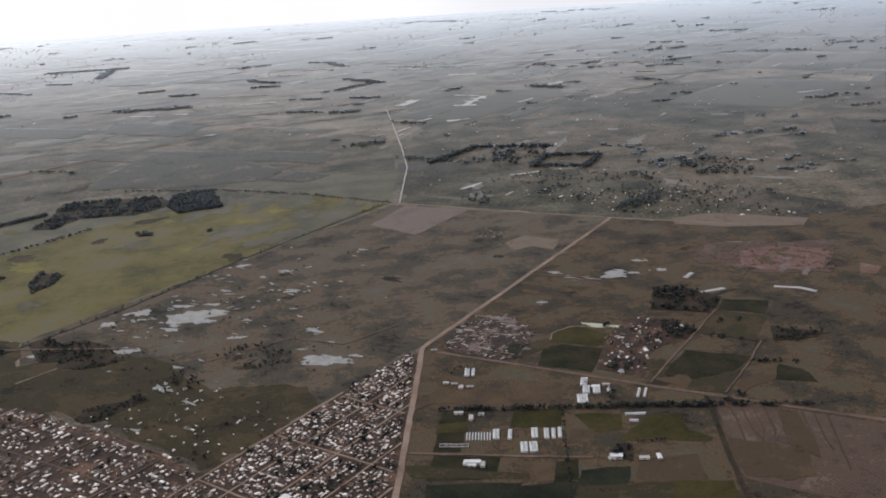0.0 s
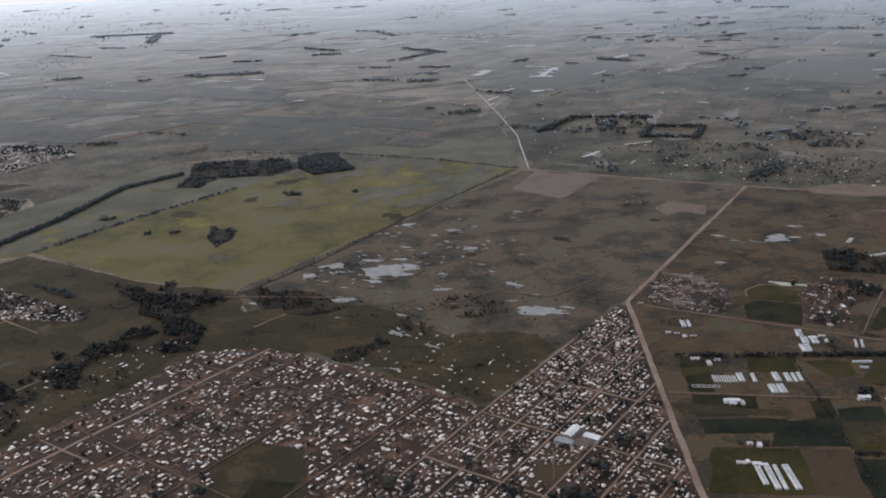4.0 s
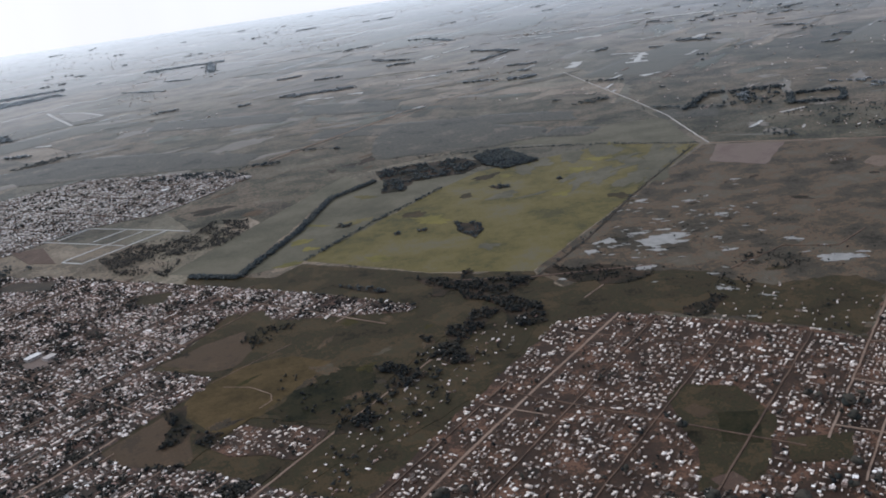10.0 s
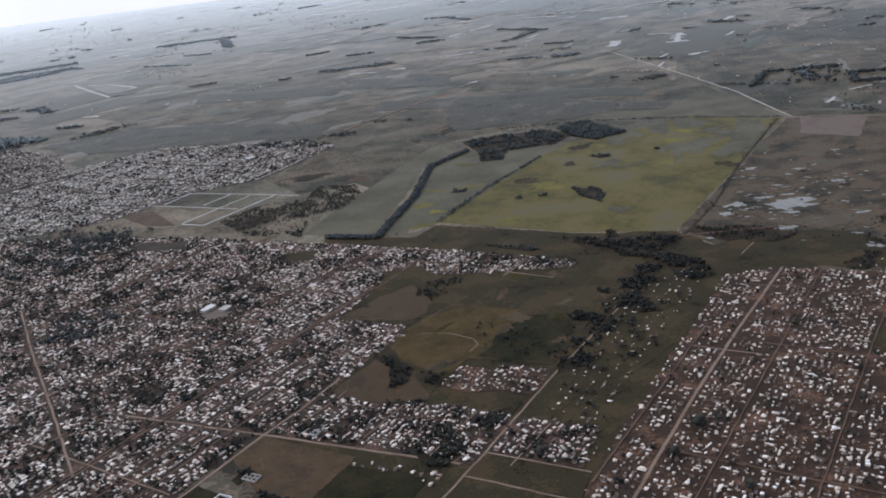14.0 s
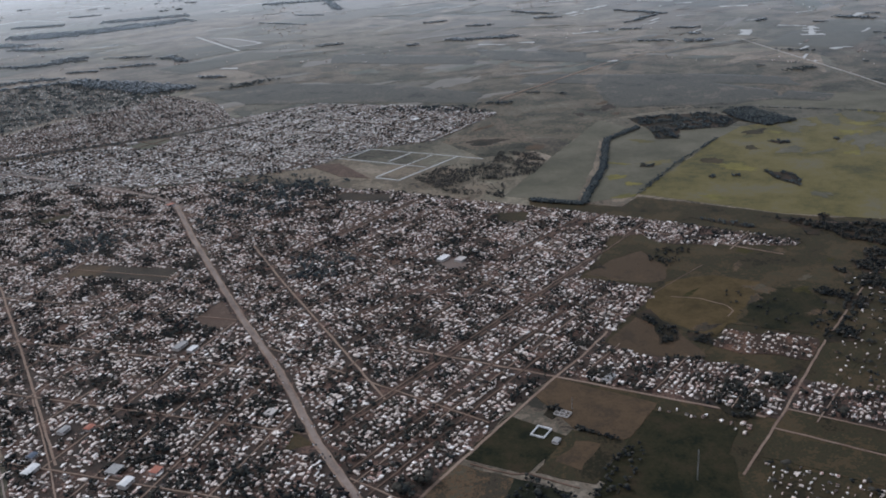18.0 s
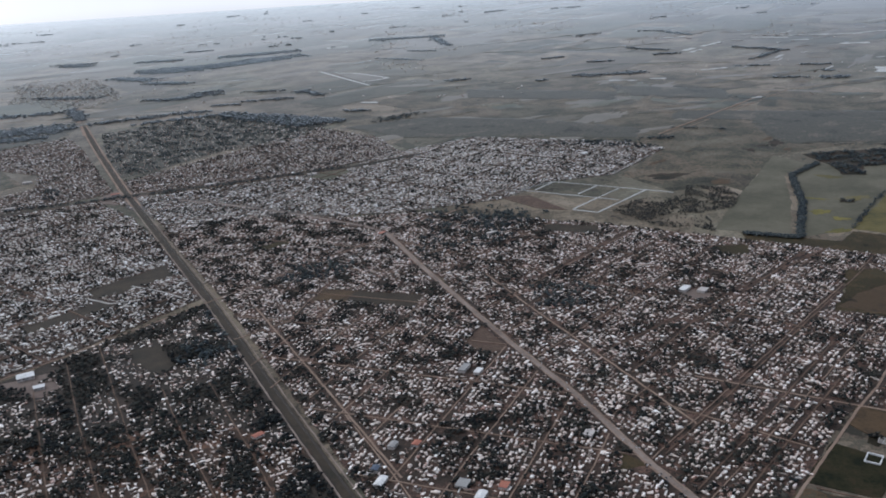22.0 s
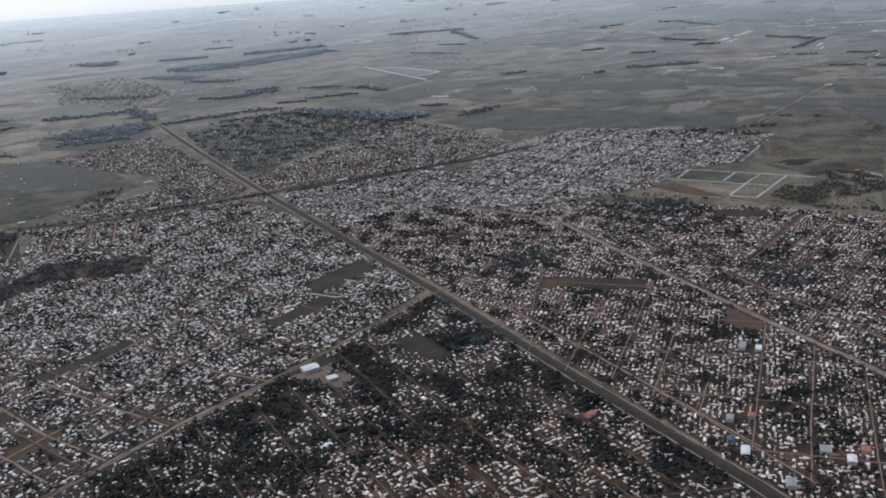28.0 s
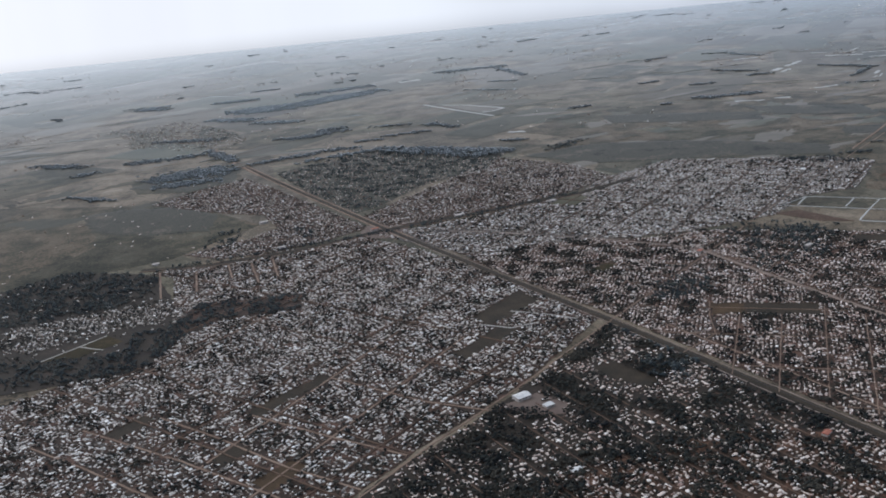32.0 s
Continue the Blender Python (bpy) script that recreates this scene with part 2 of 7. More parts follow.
GRASS = dict(grain=0.40, haze_gloss=HAZE_GLOSS, sheen=0.22, sheen_tint=(1.0, 0.94, 0.84), rough=0.9, spec=0.08, bump=0.5, bump_size=2.5, tiny=1.2)
# bluish sheen and gloss pale the plain in place of haze
PLAIN = dict(grain=0.40, haze_gloss=HAZE_GLOSS, sheen=0.22, sheen_rough=0.185, sheen_tint=(0.95, 0.98, 1.0), rough=0.9, spec=0.08, bump=0.6, bump_size=6.0, tiny=3.5)
M = {
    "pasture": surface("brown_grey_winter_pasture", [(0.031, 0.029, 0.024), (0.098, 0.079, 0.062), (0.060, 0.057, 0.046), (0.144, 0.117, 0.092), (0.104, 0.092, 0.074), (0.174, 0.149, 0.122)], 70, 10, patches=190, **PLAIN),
    "rough_grass": surface("rough_brown_grassland", [(0.018, 0.014, 0.011), (0.047, 0.038, 0.027), (0.033, 0.030, 0.021), (0.094, 0.059, 0.034), (0.054, 0.048, 0.032), (0.075, 0.062, 0.043)], 34, 4, **{**GRASS, "sheen": 0.3}),
    "wet_grass": surface("grey_brown_wet_grassland", [(0.023, 0.021, 0.016), (0.058, 0.049, 0.038), (0.043, 0.041, 0.031), (0.109, 0.073, 0.048), (0.069, 0.063, 0.048), (0.095, 0.082, 0.063)], 34, 4, **{**GRASS, "sheen": 0.35, "sheen_tint": (1.0, 0.98, 0.94)}),
    "olive": surface("olive_grass", [(0.055, 0.052, 0.027), (0.087, 0.075, 0.030), (0.112, 0.094, 0.038), (0.106, 0.095, 0.061)], 60, 7, **GRASS),
    "pale_grass": surface("pale_grey_green_grass", [(0.067, 0.063, 0.045), (0.089, 0.083, 0.059), (0.112, 0.102, 0.075)], 50, 6, **GRASS),
    "yellow_grass": surface("yellow_flowering_grass", [(0.080, 0.074, 0.028), (0.124, 0.108, 0.034), (0.150, 0.128, 0.042)], 30, 5, **GRASS),
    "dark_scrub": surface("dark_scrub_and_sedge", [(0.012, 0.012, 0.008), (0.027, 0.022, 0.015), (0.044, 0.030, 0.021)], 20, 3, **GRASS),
    "black_crop": surface("near_black_dense_crop", [(0.008, 0.010, 0.007), (0.016, 0.018, 0.011), (0.024, 0.024, 0.015)], 20, 3, streaks=1.4, turn=45, **GRASS),
    "red_soil": surface("reddish_ploughed_soil", [(0.040, 0.024, 0.017), (0.074, 0.044, 0.030), (0.056, 0.035, 0.023), (0.101, 0.066, 0.048)], 16, 3, streaks=3.0, turn=52, sheen=0.1, bump=0.4, tiny=1.2),
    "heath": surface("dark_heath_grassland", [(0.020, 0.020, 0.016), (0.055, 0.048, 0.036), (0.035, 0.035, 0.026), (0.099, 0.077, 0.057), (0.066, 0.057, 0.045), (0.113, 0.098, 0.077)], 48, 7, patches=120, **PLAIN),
    # three far-field colours, lightened so that they stand in for distance haze
    "stubble": surface("pale_soil_lightened_for_haze", [(0.112, 0.102, 0.087), (0.142, 0.128, 0.110), (0.168, 0.152, 0.130)], 160, 25, **PLAIN),
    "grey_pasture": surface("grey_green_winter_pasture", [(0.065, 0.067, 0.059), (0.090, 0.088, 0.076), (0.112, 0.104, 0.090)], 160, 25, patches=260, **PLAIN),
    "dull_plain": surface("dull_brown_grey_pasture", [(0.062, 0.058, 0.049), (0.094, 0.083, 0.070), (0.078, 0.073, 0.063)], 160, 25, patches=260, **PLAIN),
    "green": surface("dull_green_brown_meadow", [(0.016, 0.015, 0.009), (0.041, 0.031, 0.018), (0.025, 0.025, 0.014), (0.061, 0.042, 0.023), (0.041, 0.036, 0.021)], 34, 4.5, **GRASS),
    "dark_green": surface("dark_green_ground", [(0.007, 0.009, 0.005), (0.016, 0.016, 0.008), (0.022, 0.020, 0.010), (0.030, 0.023, 0.013)], 16, 2.5, **GRASS),
    "crop": surface("green_crop_rows", [(0.021, 0.020, 0.007), (0.036, 0.031, 0.010), (0.050, 0.040, 0.015)], 25, 4, streaks=1.6, turn=-45, **GRASS),
    "tilled": surface("brown_dry_field", [(0.025, 0.015, 0.006), (0.050, 0.029, 0.012), (0.036, 0.022, 0.009), (0.062, 0.036, 0.016)], 18, 3, tiny=0.8, sheen=0.05, bump=0.4),
    "pink_soil": surface("pinkish_bare_soil", [(0.095, 0.068, 0.057), (0.126, 0.095, 0.080), (0.110, 0.084, 0.068)], 30, 5, sheen=0.3, bump=0.4, tiny=1.0),
    "orange_grass": surface("ochre_dry_grass", [(0.028, 0.017, 0.007), (0.051, 0.030, 0.012), (0.062, 0.037, 0.016)], 14, 2.5, sheen=0.15, bump=0.4, tiny=1.0),
    "yard": surface("trodden_yard_soil_and_grass", [(0.009, 0.007, 0.005), (0.032, 0.019, 0.012), (0.017, 0.012, 0.008), (0.056, 0.030, 0.021), (0.099, 0.057, 0.041)], 16, 2.4, tiny=0.9, sheen=0.2, bump=0.4, bump_size=0.8),
    "red_yard": surface("warm_brown_yard_soil", [(0.009, 0.006, 0.003), (0.035, 0.016, 0.009), (0.016, 0.011, 0.005), (0.062, 0.030, 0.017), (0.113, 0.060, 0.037)], 16, 2.4, tiny=0.9, sheen=0.05, bump=0.4, bump_size=0.8),
    "grey_roofs": surface("weathered_grey_roofs", [(0.050, 0.046, 0.042), (0.124, 0.112, 0.101), (0.298, 0.273, 0.252), (0.570, 0.557, 0.536), (0.769, 0.765, 0.748), (0.860, 0.860, 0.860), (0.860, 0.860, 0.860), (0.503, 0.468, 0.428)], 900, 1.0, rough=0.6, island=0.8, tiny=0.35),
    "new_roof": surface("pale_new_roofs", [(0.070, 0.050, 0.040), (0.230, 0.146, 0.110), (0.480, 0.410, 0.358), (0.730, 0.670, 0.615), (0.820, 0.775, 0.728), (0.840, 0.800, 0.755), (0.540, 0.465, 0.405)], 900, 1.0, rough=0.55, island=0.8, tiny=0.35),
    "pale_yard": surface("pale_trodden_town_soil", [(0.006, 0.006, 0.005), (0.025, 0.022, 0.019), (0.015, 0.014, 0.012), (0.041, 0.036, 0.031), (0.070, 0.060, 0.052)], 16, 2.4, tiny=0.9, sheen=0.4, sheen_rough=0.25, bump=0.4, bump_size=0.8),
    "greenhouse_film": surface("milky_greenhouse_film", [(0.300, 0.300, 0.292), (0.430, 0.428, 0.418), (0.540, 0.538, 0.525)], 5, 0.7, rough=0.4, tiny=0.25),
    "chalk": surface("bright_plastic_mulch_strips", [(0.300, 0.300, 0.290), (0.420, 0.420, 0.405)], 30, 4.0, rough=0.6),
    # yard soil in darker colours, with the trees' shade painted in
    "dark_yard": surface("garden_soil_darkened_for_shade", [(0.008, 0.006, 0.005), (0.021, 0.014, 0.009), (0.012, 0.010, 0.006), (0.037, 0.023, 0.016)], 22, 2.6, tiny=0.9, sheen=0.1, bump=0.4, bump_size=0.8),
    "dirt_road": surface("pale_brown_dirt_road", [(0.128, 0.086, 0.063), (0.182, 0.127, 0.095), (0.223, 0.164, 0.126)], 30, 2.0, rough=0.9, sheen=0.1),
    "street": surface("brown_dirt_street", [(0.053, 0.034, 0.024), (0.089, 0.057, 0.040), (0.127, 0.083, 0.060)], 20, 1.6, rough=0.9, sheen=0.1),
    "avenue": surface("worn_avenue_with_dusty_edges", [(0.107, 0.081, 0.068), (0.160, 0.125, 0.105), (0.213, 0.170, 0.144)], 25, 1.5, rough=0.85, sheen=0.1),
    "verge": surface("dark_brown_verge_grass", [(0.012, 0.010, 0.005), (0.023, 0.016, 0.009), (0.035, 0.025, 0.014)], 18, 2.2, tiny=0.8, sheen=0.1, sheen_tint=(1.0, 0.95, 0.85), bump=0.4),
    "ballast": surface("dark_track_ballast", [(0.026, 0.022, 0.018), (0.041, 0.033, 0.028)], 12, 0.8, rough=0.95),
    "rail": surface("worn_rail_steel", [(0.060, 0.052, 0.046), (0.095, 0.085, 0.078)], 5, 0.5, rough=0.5, metal=0.5),
    "white_road": surface("white_gravel_road", [(0.260, 0.245, 0.226), (0.360, 0.343, 0.320)], 14, 1.5, rough=0.9),
    "water": surface("grey_flood_water", [(0.155, 0.152, 0.143), (0.230, 0.225, 0.210)], 6, 1.2, rough=0.45, spec=0.3),
    "green_water": surface("pale_green_water", [(0.230, 0.240, 0.150), (0.300, 0.300, 0.190)], 9, 1.5, rough=0.3, spec=0.5),
    "roof": surface("house_roofs", [(0.045, 0.038, 0.034), (0.146, 0.092, 0.072), (0.280, 0.134, 0.099), (0.358, 0.218, 0.174), (0.560, 0.465, 0.414), (0.784, 0.722, 0.672), (0.860, 0.860, 0.840), (0.860, 0.860, 0.860), (0.582, 0.498, 0.442)], 900, 1.0, rough=0.55, island=0.8, tiny=0.35),
    "roof_thing": surface("house_roof_sheets", [(0.070, 0.060, 0.053), (0.230, 0.140, 0.108), (0.520, 0.480, 0.445), (0.740, 0.710, 0.682), (0.780, 0.760, 0.738)], 900, 0.8, rough=0.55, per_object=0.9, tiny=0.3),
    "wall": surface("house_walls", [(0.160, 0.098, 0.070), (0.270, 0.195, 0.152), (0.380, 0.315, 0.262), (0.510, 0.450, 0.390)], 500, 1.0, rough=0.9, island=0.6, tiny=0.3),
    "wall_thing": surface("house_wall_plaster", [(0.230, 0.165, 0.130), (0.350, 0.305, 0.270), (0.540, 0.510, 0.470)], 500, 0.8, rough=0.9, per_object=0.8, tiny=0.3),
    "scrap": surface("rubble_and_scrap", [(0.025, 0.020, 0.017), (0.076, 0.049, 0.040), (0.119, 0.083, 0.070), (0.187, 0.145, 0.126), (0.323, 0.285, 0.259)], 40, 1.0, rough=0.95, island=0.7, tiny=0.3),
    "glass_dark": surface("dark_window_glass", [(0.020, 0.022, 0.025), (0.035, 0.038, 0.042)], 3, 0.5, rough=0.12, spec=0.6),
    "door": surface("painted_door", [(0.070, 0.045, 0.030), (0.140, 0.095, 0.060)], 3, 0.5, rough=0.6, per_object=0.5),
    "white_sheet": surface("white_plastic_sheet", [(0.420, 0.420, 0.415), (0.560, 0.560, 0.555)], 8, 0.8, rough=0.5, tiny=0.3),
    "white_roof": surface("white_metal_roof", [(0.440, 0.435, 0.426), (0.563, 0.556, 0.546), (0.651, 0.644, 0.634)], 5, 0.8, rough=0.55, tiny=0.3),
    "red_roof": surface("orange_red_roof", [(0.240, 0.085, 0.055), (0.330, 0.130, 0.088)], 5, 0.7, rough=0.7),
    "grey_roof": surface("grey_metal_roof", [(0.190, 0.185, 0.180), (0.290, 0.283, 0.275)], 6, 0.7, rough=0.6),
    "blue_roof": surface("dark_blue_metal_roof", [(0.040, 0.055, 0.085), (0.065, 0.085, 0.120)], 5, 0.7, rough=0.5),
    "concrete": surface("pale_concrete", [(0.330, 0.300, 0.280), (0.430, 0.400, 0.375)], 9, 0.9, rough=0.9),
    "foliage": surface("dark_winter_foliage", [(0.011, 0.013, 0.015), (0.021, 0.025, 0.025), (0.032, 0.035, 0.031), (0.050, 0.046, 0.038)], 60, 2.0, rough=0.95, spec=0.1, island=0.5),
    # far leaves lightened and blued: distance haze painted into colour and sheen
    "far_haze_foliage": surface("haze_tinted_far_foliage", [(0.050, 0.061, 0.067), (0.065, 0.075, 0.080), (0.080, 0.088, 0.091)], 90, 6.0, rough=0.9, island=0.5, sheen=0.7, sheen_rough=0.4, sheen_tint=(0.85, 0.93, 1.0)),
    # leaves of middle-distance woods, with a blue-grey haze tint in the base colour
    "mid_haze_foliage": surface("haze_tinted_mid_foliage", [(0.029, 0.037, 0.043), (0.048, 0.059, 0.065), (0.066, 0.077, 0.083), (0.091, 0.098, 0.091)], 60, 2.0, rough=0.95, spec=0.1, island=0.6),
    "bare_twigs": surface("leafless_brown_grey_twigs", [(0.031, 0.034, 0.033), (0.050, 0.049, 0.046), (0.078, 0.072, 0.064)], 40, 2.0, rough=0.95, spec=0.1, island=0.6),
    "dry_meadow": surface("dry_olive_brown_meadow", [(0.037, 0.027, 0.012), (0.057, 0.041, 0.018), (0.075, 0.052, 0.024)], 20, 4, **GRASS),
    "brick_soil": surface("brick_red_bare_soil", [(0.072, 0.036, 0.026), (0.120, 0.064, 0.048), (0.095, 0.054, 0.042), (0.152, 0.091, 0.071)], 14, 3, tiny=1.0, bump=0.4),
    # palest leaf tier, with still more haze put into its colour
    "distant_haze_foliage": surface("haze_tinted_distant_foliage", [(0.116, 0.138, 0.147), (0.141, 0.162, 0.172), (0.159, 0.180, 0.187)], 90, 6.0, rough=0.9, island=0.5, sheen=0.8, sheen_rough=0.4, sheen_tint=(0.85, 0.93, 1.0)),
    "dark_heath": surface("dark_wet_heath", [(0.024, 0.025, 0.021), (0.068, 0.062, 0.050), (0.039, 0.041, 0.033), (0.104, 0.087, 0.068)], 50, 7, **PLAIN),
    "orange_soil": surface("ochre_bare_soil", [(0.080, 0.055, 0.038), (0.125, 0.088, 0.062), (0.105, 0.078, 0.056)], 14, 3, tiny=1.0, bump=0.4, haze_gloss=HAZE_GLOSS),
    "bark": surface("tree_bark", [(0.040, 0.032, 0.025), (0.075, 0.060, 0.048)], 4, 0.4, rough=0.95),
    "steel": surface("galvanised_steel", [(0.280, 0.285, 0.290), (0.380, 0.385, 0.390)], 3, 0.4, rough=0.4, metal=0.7),
    "car_paint": surface("car_paint", [(0.030, 0.032, 0.036), (0.200, 0.030, 0.025), (0.350, 0.355, 0.360), (0.620, 0.625, 0.630)], 900, 900, rough=0.3, per_object=0.95, spec=0.5),
    "rubber": surface("black_rubber", [(0.012, 0.012, 0.012), (0.022, 0.022, 0.022)], 2, 0.3, rough=0.9),
}


# ---- building helpers ----
def mesh_from(name, verts, faces, materials, slots=None):
    me = bpy.data.meshes.new(name)
    me.from_pydata([tuple(v) for v in verts], [], [tuple(f) for f in faces])
    for m in materials:
        me.materials.append(m)
    if slots is not None:
        me.polygons.foreach_set("material_index", slots)
    me.update()
    return me


def mesh_of_triangles(name, v, f, materials, slots):
    """A mesh from numpy arrays of vertices and triangles."""
    me = bpy.data.meshes.new(name)
    me.vertices.add(len(v))
    me.vertices.foreach_set("co", np.ascontiguousarray(v, np.float32).ravel())
    me.loops.add(3 * len(f))
    me.loops.foreach_set("vertex_index", np.ascontiguousarray(f, np.int32).ravel())
    me.polygons.add(len(f))
    me.polygons.foreach_set("loop_start", np.arange(0, 3 * len(f), 3, dtype=np.int32))
    me.polygons.foreach_set("material_index", np.ascontiguousarray(slots, np.int32))
    for m in materials:
        me.materials.append(m)
    me.update(calc_edges=True)
    me.validate()
    return me


def inside(poly, x, y):
    """Which of the points lie in the polygon."""
    x, y = np.asarray(x, float), np.asarray(y, float)
    hit = np.zeros(x.shape, bool)
    px, py = np.array(poly, float).T
    for i in range(len(px)):
        j = i - 1
        cross = (py[i] > y) != (py[j] > y)
        hit ^= cross & (x < (px[j] - px[i]) * (y - py[i]) / (py[j] - py[i] + 1e-12) + px[i])
    return hit


def from_line(line, x, y):
    """The distance of the points from a polyline."""
    best = np.full(np.shape(x), 1e9)
    for (ax, ay), (bx, by) in zip(line[:-1], line[1:]):
        dx, dy = bx - ax, by - ay
        t = np.clip(((x - ax) * dx + (y - ay) * dy) / (dx * dx + dy * dy), 0, 1)
        best = np.minimum(best, np.hypot(x - ax - t * dx, y - ay - t * dy))
    return best


def wavy(poly, step=6.0, sway=1.0, seed=0, closed=True):
    """The outline with its sides cut into short pieces and made a little uneven."""
    out, pts = [], list(poly) + ([poly[0]] if closed else [])
    for (ax, ay), (bx, by) in zip(pts[:-1], pts[1:]):
        n = max(1, int(math.hypot(bx - ax, by - ay) / step))
        for i in range(n):
            t = i / n
            x, y = ax + (bx - ax) * t, ay + (by - ay) * t
            out.append((x + sway * noise.noise((x * 0.09, y * 0.09, seed)), y + sway * noise.noise((x * 0.09, y * 0.09, seed + 7.3))))
    if not closed:
        out.append(pts[-1])
    return out


LAYER = [0.05]


def sheet(name, poly, material, label, category, kind="structure", sway=1.5, step=6.0, height=None, seed=0, flare=0.0):
    """A thin raised sheet of ground with an uneven outline."""
    if height is None:
        LAYER[0] += 0.003
        height = LAYER[0]
    ring = wavy(poly, step, sway, seed)
    bm = bmesh.new()
    top = [bm.verts.new((x, y, height)) for x, y in ring]
    cx, cy = sum(x for x, y in ring) / len(ring), sum(y for x, y in ring) / len(ring)
    out = [1 + flare / (math.hypot(x - cx, y - cy) + 1) for x, y in ring]
    low = [bm.verts.new((cx + (x - cx) * k, cy + (y - cy) * k, 0.0 if flare else -0.3)) for (x, y), k in zip(ring, out)]
    face = bm.faces.new(top)
    face.normal_update()
    if face.normal.z < 0:
        face.normal_flip()
    for i in range(len(ring)):
        bm.faces.new((top[i - 1], top[i], low[i], low[i - 1]))
    bmesh.ops.triangulate(bm, faces=[face])
    me = bpy.data.meshes.new(name)
    bm.to_mesh(me)
    bm.free()
    me.materials.append(material)
    return tagged(new(name, me), label, category, kind=kind)


ROADS = []


def ribbon_mesh(name, line, width, material, height, uneven=0.12, step=5.0, seed=0):
    pts = wavy(line, step, 0.5, seed, closed=False)
    verts, faces = [], []
    for i, (x, y) in enumerate(pts):
        ax, ay = pts[max(i - 1, 0)]
        bx, by = pts[min(i + 1, len(pts) - 1)]
        d = math.hypot(bx - ax, by - ay) or 1
        nx, ny = -(by - ay) / d, (bx - ax) / d
        a = width / 2 * (1 + uneven * noise.noise((x * 0.2, y * 0.2, seed + 1.1)) * 2)
        b = width / 2 * (1 + uneven * noise.noise((x * 0.2, y * 0.2, seed + 5.7)) * 2)
        verts += [(x + nx * a, y + ny * a, height), (x - nx * b, y - ny * b, height), (x + nx * (a + 0.1), y + ny * (a + 0.1), -0.2), (x - nx * (b + 0.1), y - ny * (b + 0.1), -0.2)]
        if i:
            k = 4 * i
            faces += [(k - 4, k - 3, k + 1, k), (k - 4, k, k + 2, k - 2), (k - 3, k - 1, k + 3, k + 1)]
    return mesh_from(name, verts, faces, [material])


def road(line, width, material, label, name="road", category="road", height=None, clear=1.2):
    if height is None:
        height = 0.30 + 0.003 * len(ROADS)
    me = ribbon_mesh(name, line, width, material, height, seed=len(ROADS))
    ROADS.append((line, width / 2 + clear))
    return tagged(new(name, me), label, category, kind="structure")


def part(name, bm, material, parent, label=""):
    me = bpy.data.meshes.new(name)
    bm.to_mesh(me)
    bm.free()
    me.materials.append(material)
    ob = new(name, me)
    ob.parent = parent
    return tagged(ob, label) if label else ob


def block(bm, x0, y0, z0, x1, y1, z1):
    v = [bm.verts.new(c) for c in ((x0, y0, z0), (x1, y0, z0), (x1, y1, z0), (x0, y1, z0), (x0, y0, z1), (x1, y0, z1), (x1, y1, z1), (x0, y1, z1))]
    for f in ((3, 2, 1, 0), (4, 5, 6, 7), (0, 1, 5, 4), (1, 2, 6, 5), (2, 3, 7, 6), (3, 0, 4, 7)):
        bm.faces.new([v[i] for i in f])
    return bm


def gable(bm, x0, y0, z0, x1, y1, z1, thick=0.08):
    """A pitched roof along x, closed below, with eaves of some thickness."""
    m = (y0 + y1) / 2
    ring = [(y0, z0), (y0, z0 + thick), (m, z1), (y1, z0 + thick), (y1, z0)]
    a = [bm.verts.new((x0, y, z)) for y, z in ring]
    b = [bm.verts.new((x1, y, z)) for y, z in ring]
    for i in range(5):
        bm.faces.new((a[i - 1], b[i - 1], b[i], a[i]))
    bm.faces.new(a)
    bm.faces.new(list(reversed(b)))
    return bm


def vault(bm, x0, y0, z0, x1, y1, z1, n=7):
    """A rounded roof along x, closed below."""
    ring = [((y0 + y1) / 2 - (y1 - y0) / 2 * math.cos(math.pi * i / n), z0 + (z1 - z0) * math.sin(math.pi * i / n)) for i in range(n + 1)]
    a = [bm.verts.new((x0, y, z)) for y, z in ring]
    b = [bm.verts.new((x1, y, z)) for y, z in ring]
    for i in range(n + 1):
        bm.faces.new((a[i - 1], b[i - 1], b[i], a[i]))
    bm.faces.new(a)
    bm.faces.new(list(reversed(b)))
    return bm


# ---- the ground ----
R = 12000.0
cells = [-R, -6000, -4000, -2500, -1500, -700, 0, 700, 1500, 2500, 4000, 6000, R]
ground_v = [(x, y, 0) for y in cells for x in cells]
k = len(cells)
ground_f = [(j * k + i, j * k + i + 1, (j + 1) * k + i + 1, (j + 1) * k + i) for j in range(k - 1) for i in range(k - 1)]
tagged(new("ground", mesh_from("ground", ground_v, ground_f, [M["pasture"]])), "flat brown winter grassland reaching the horizon", "ground", kind="structure")

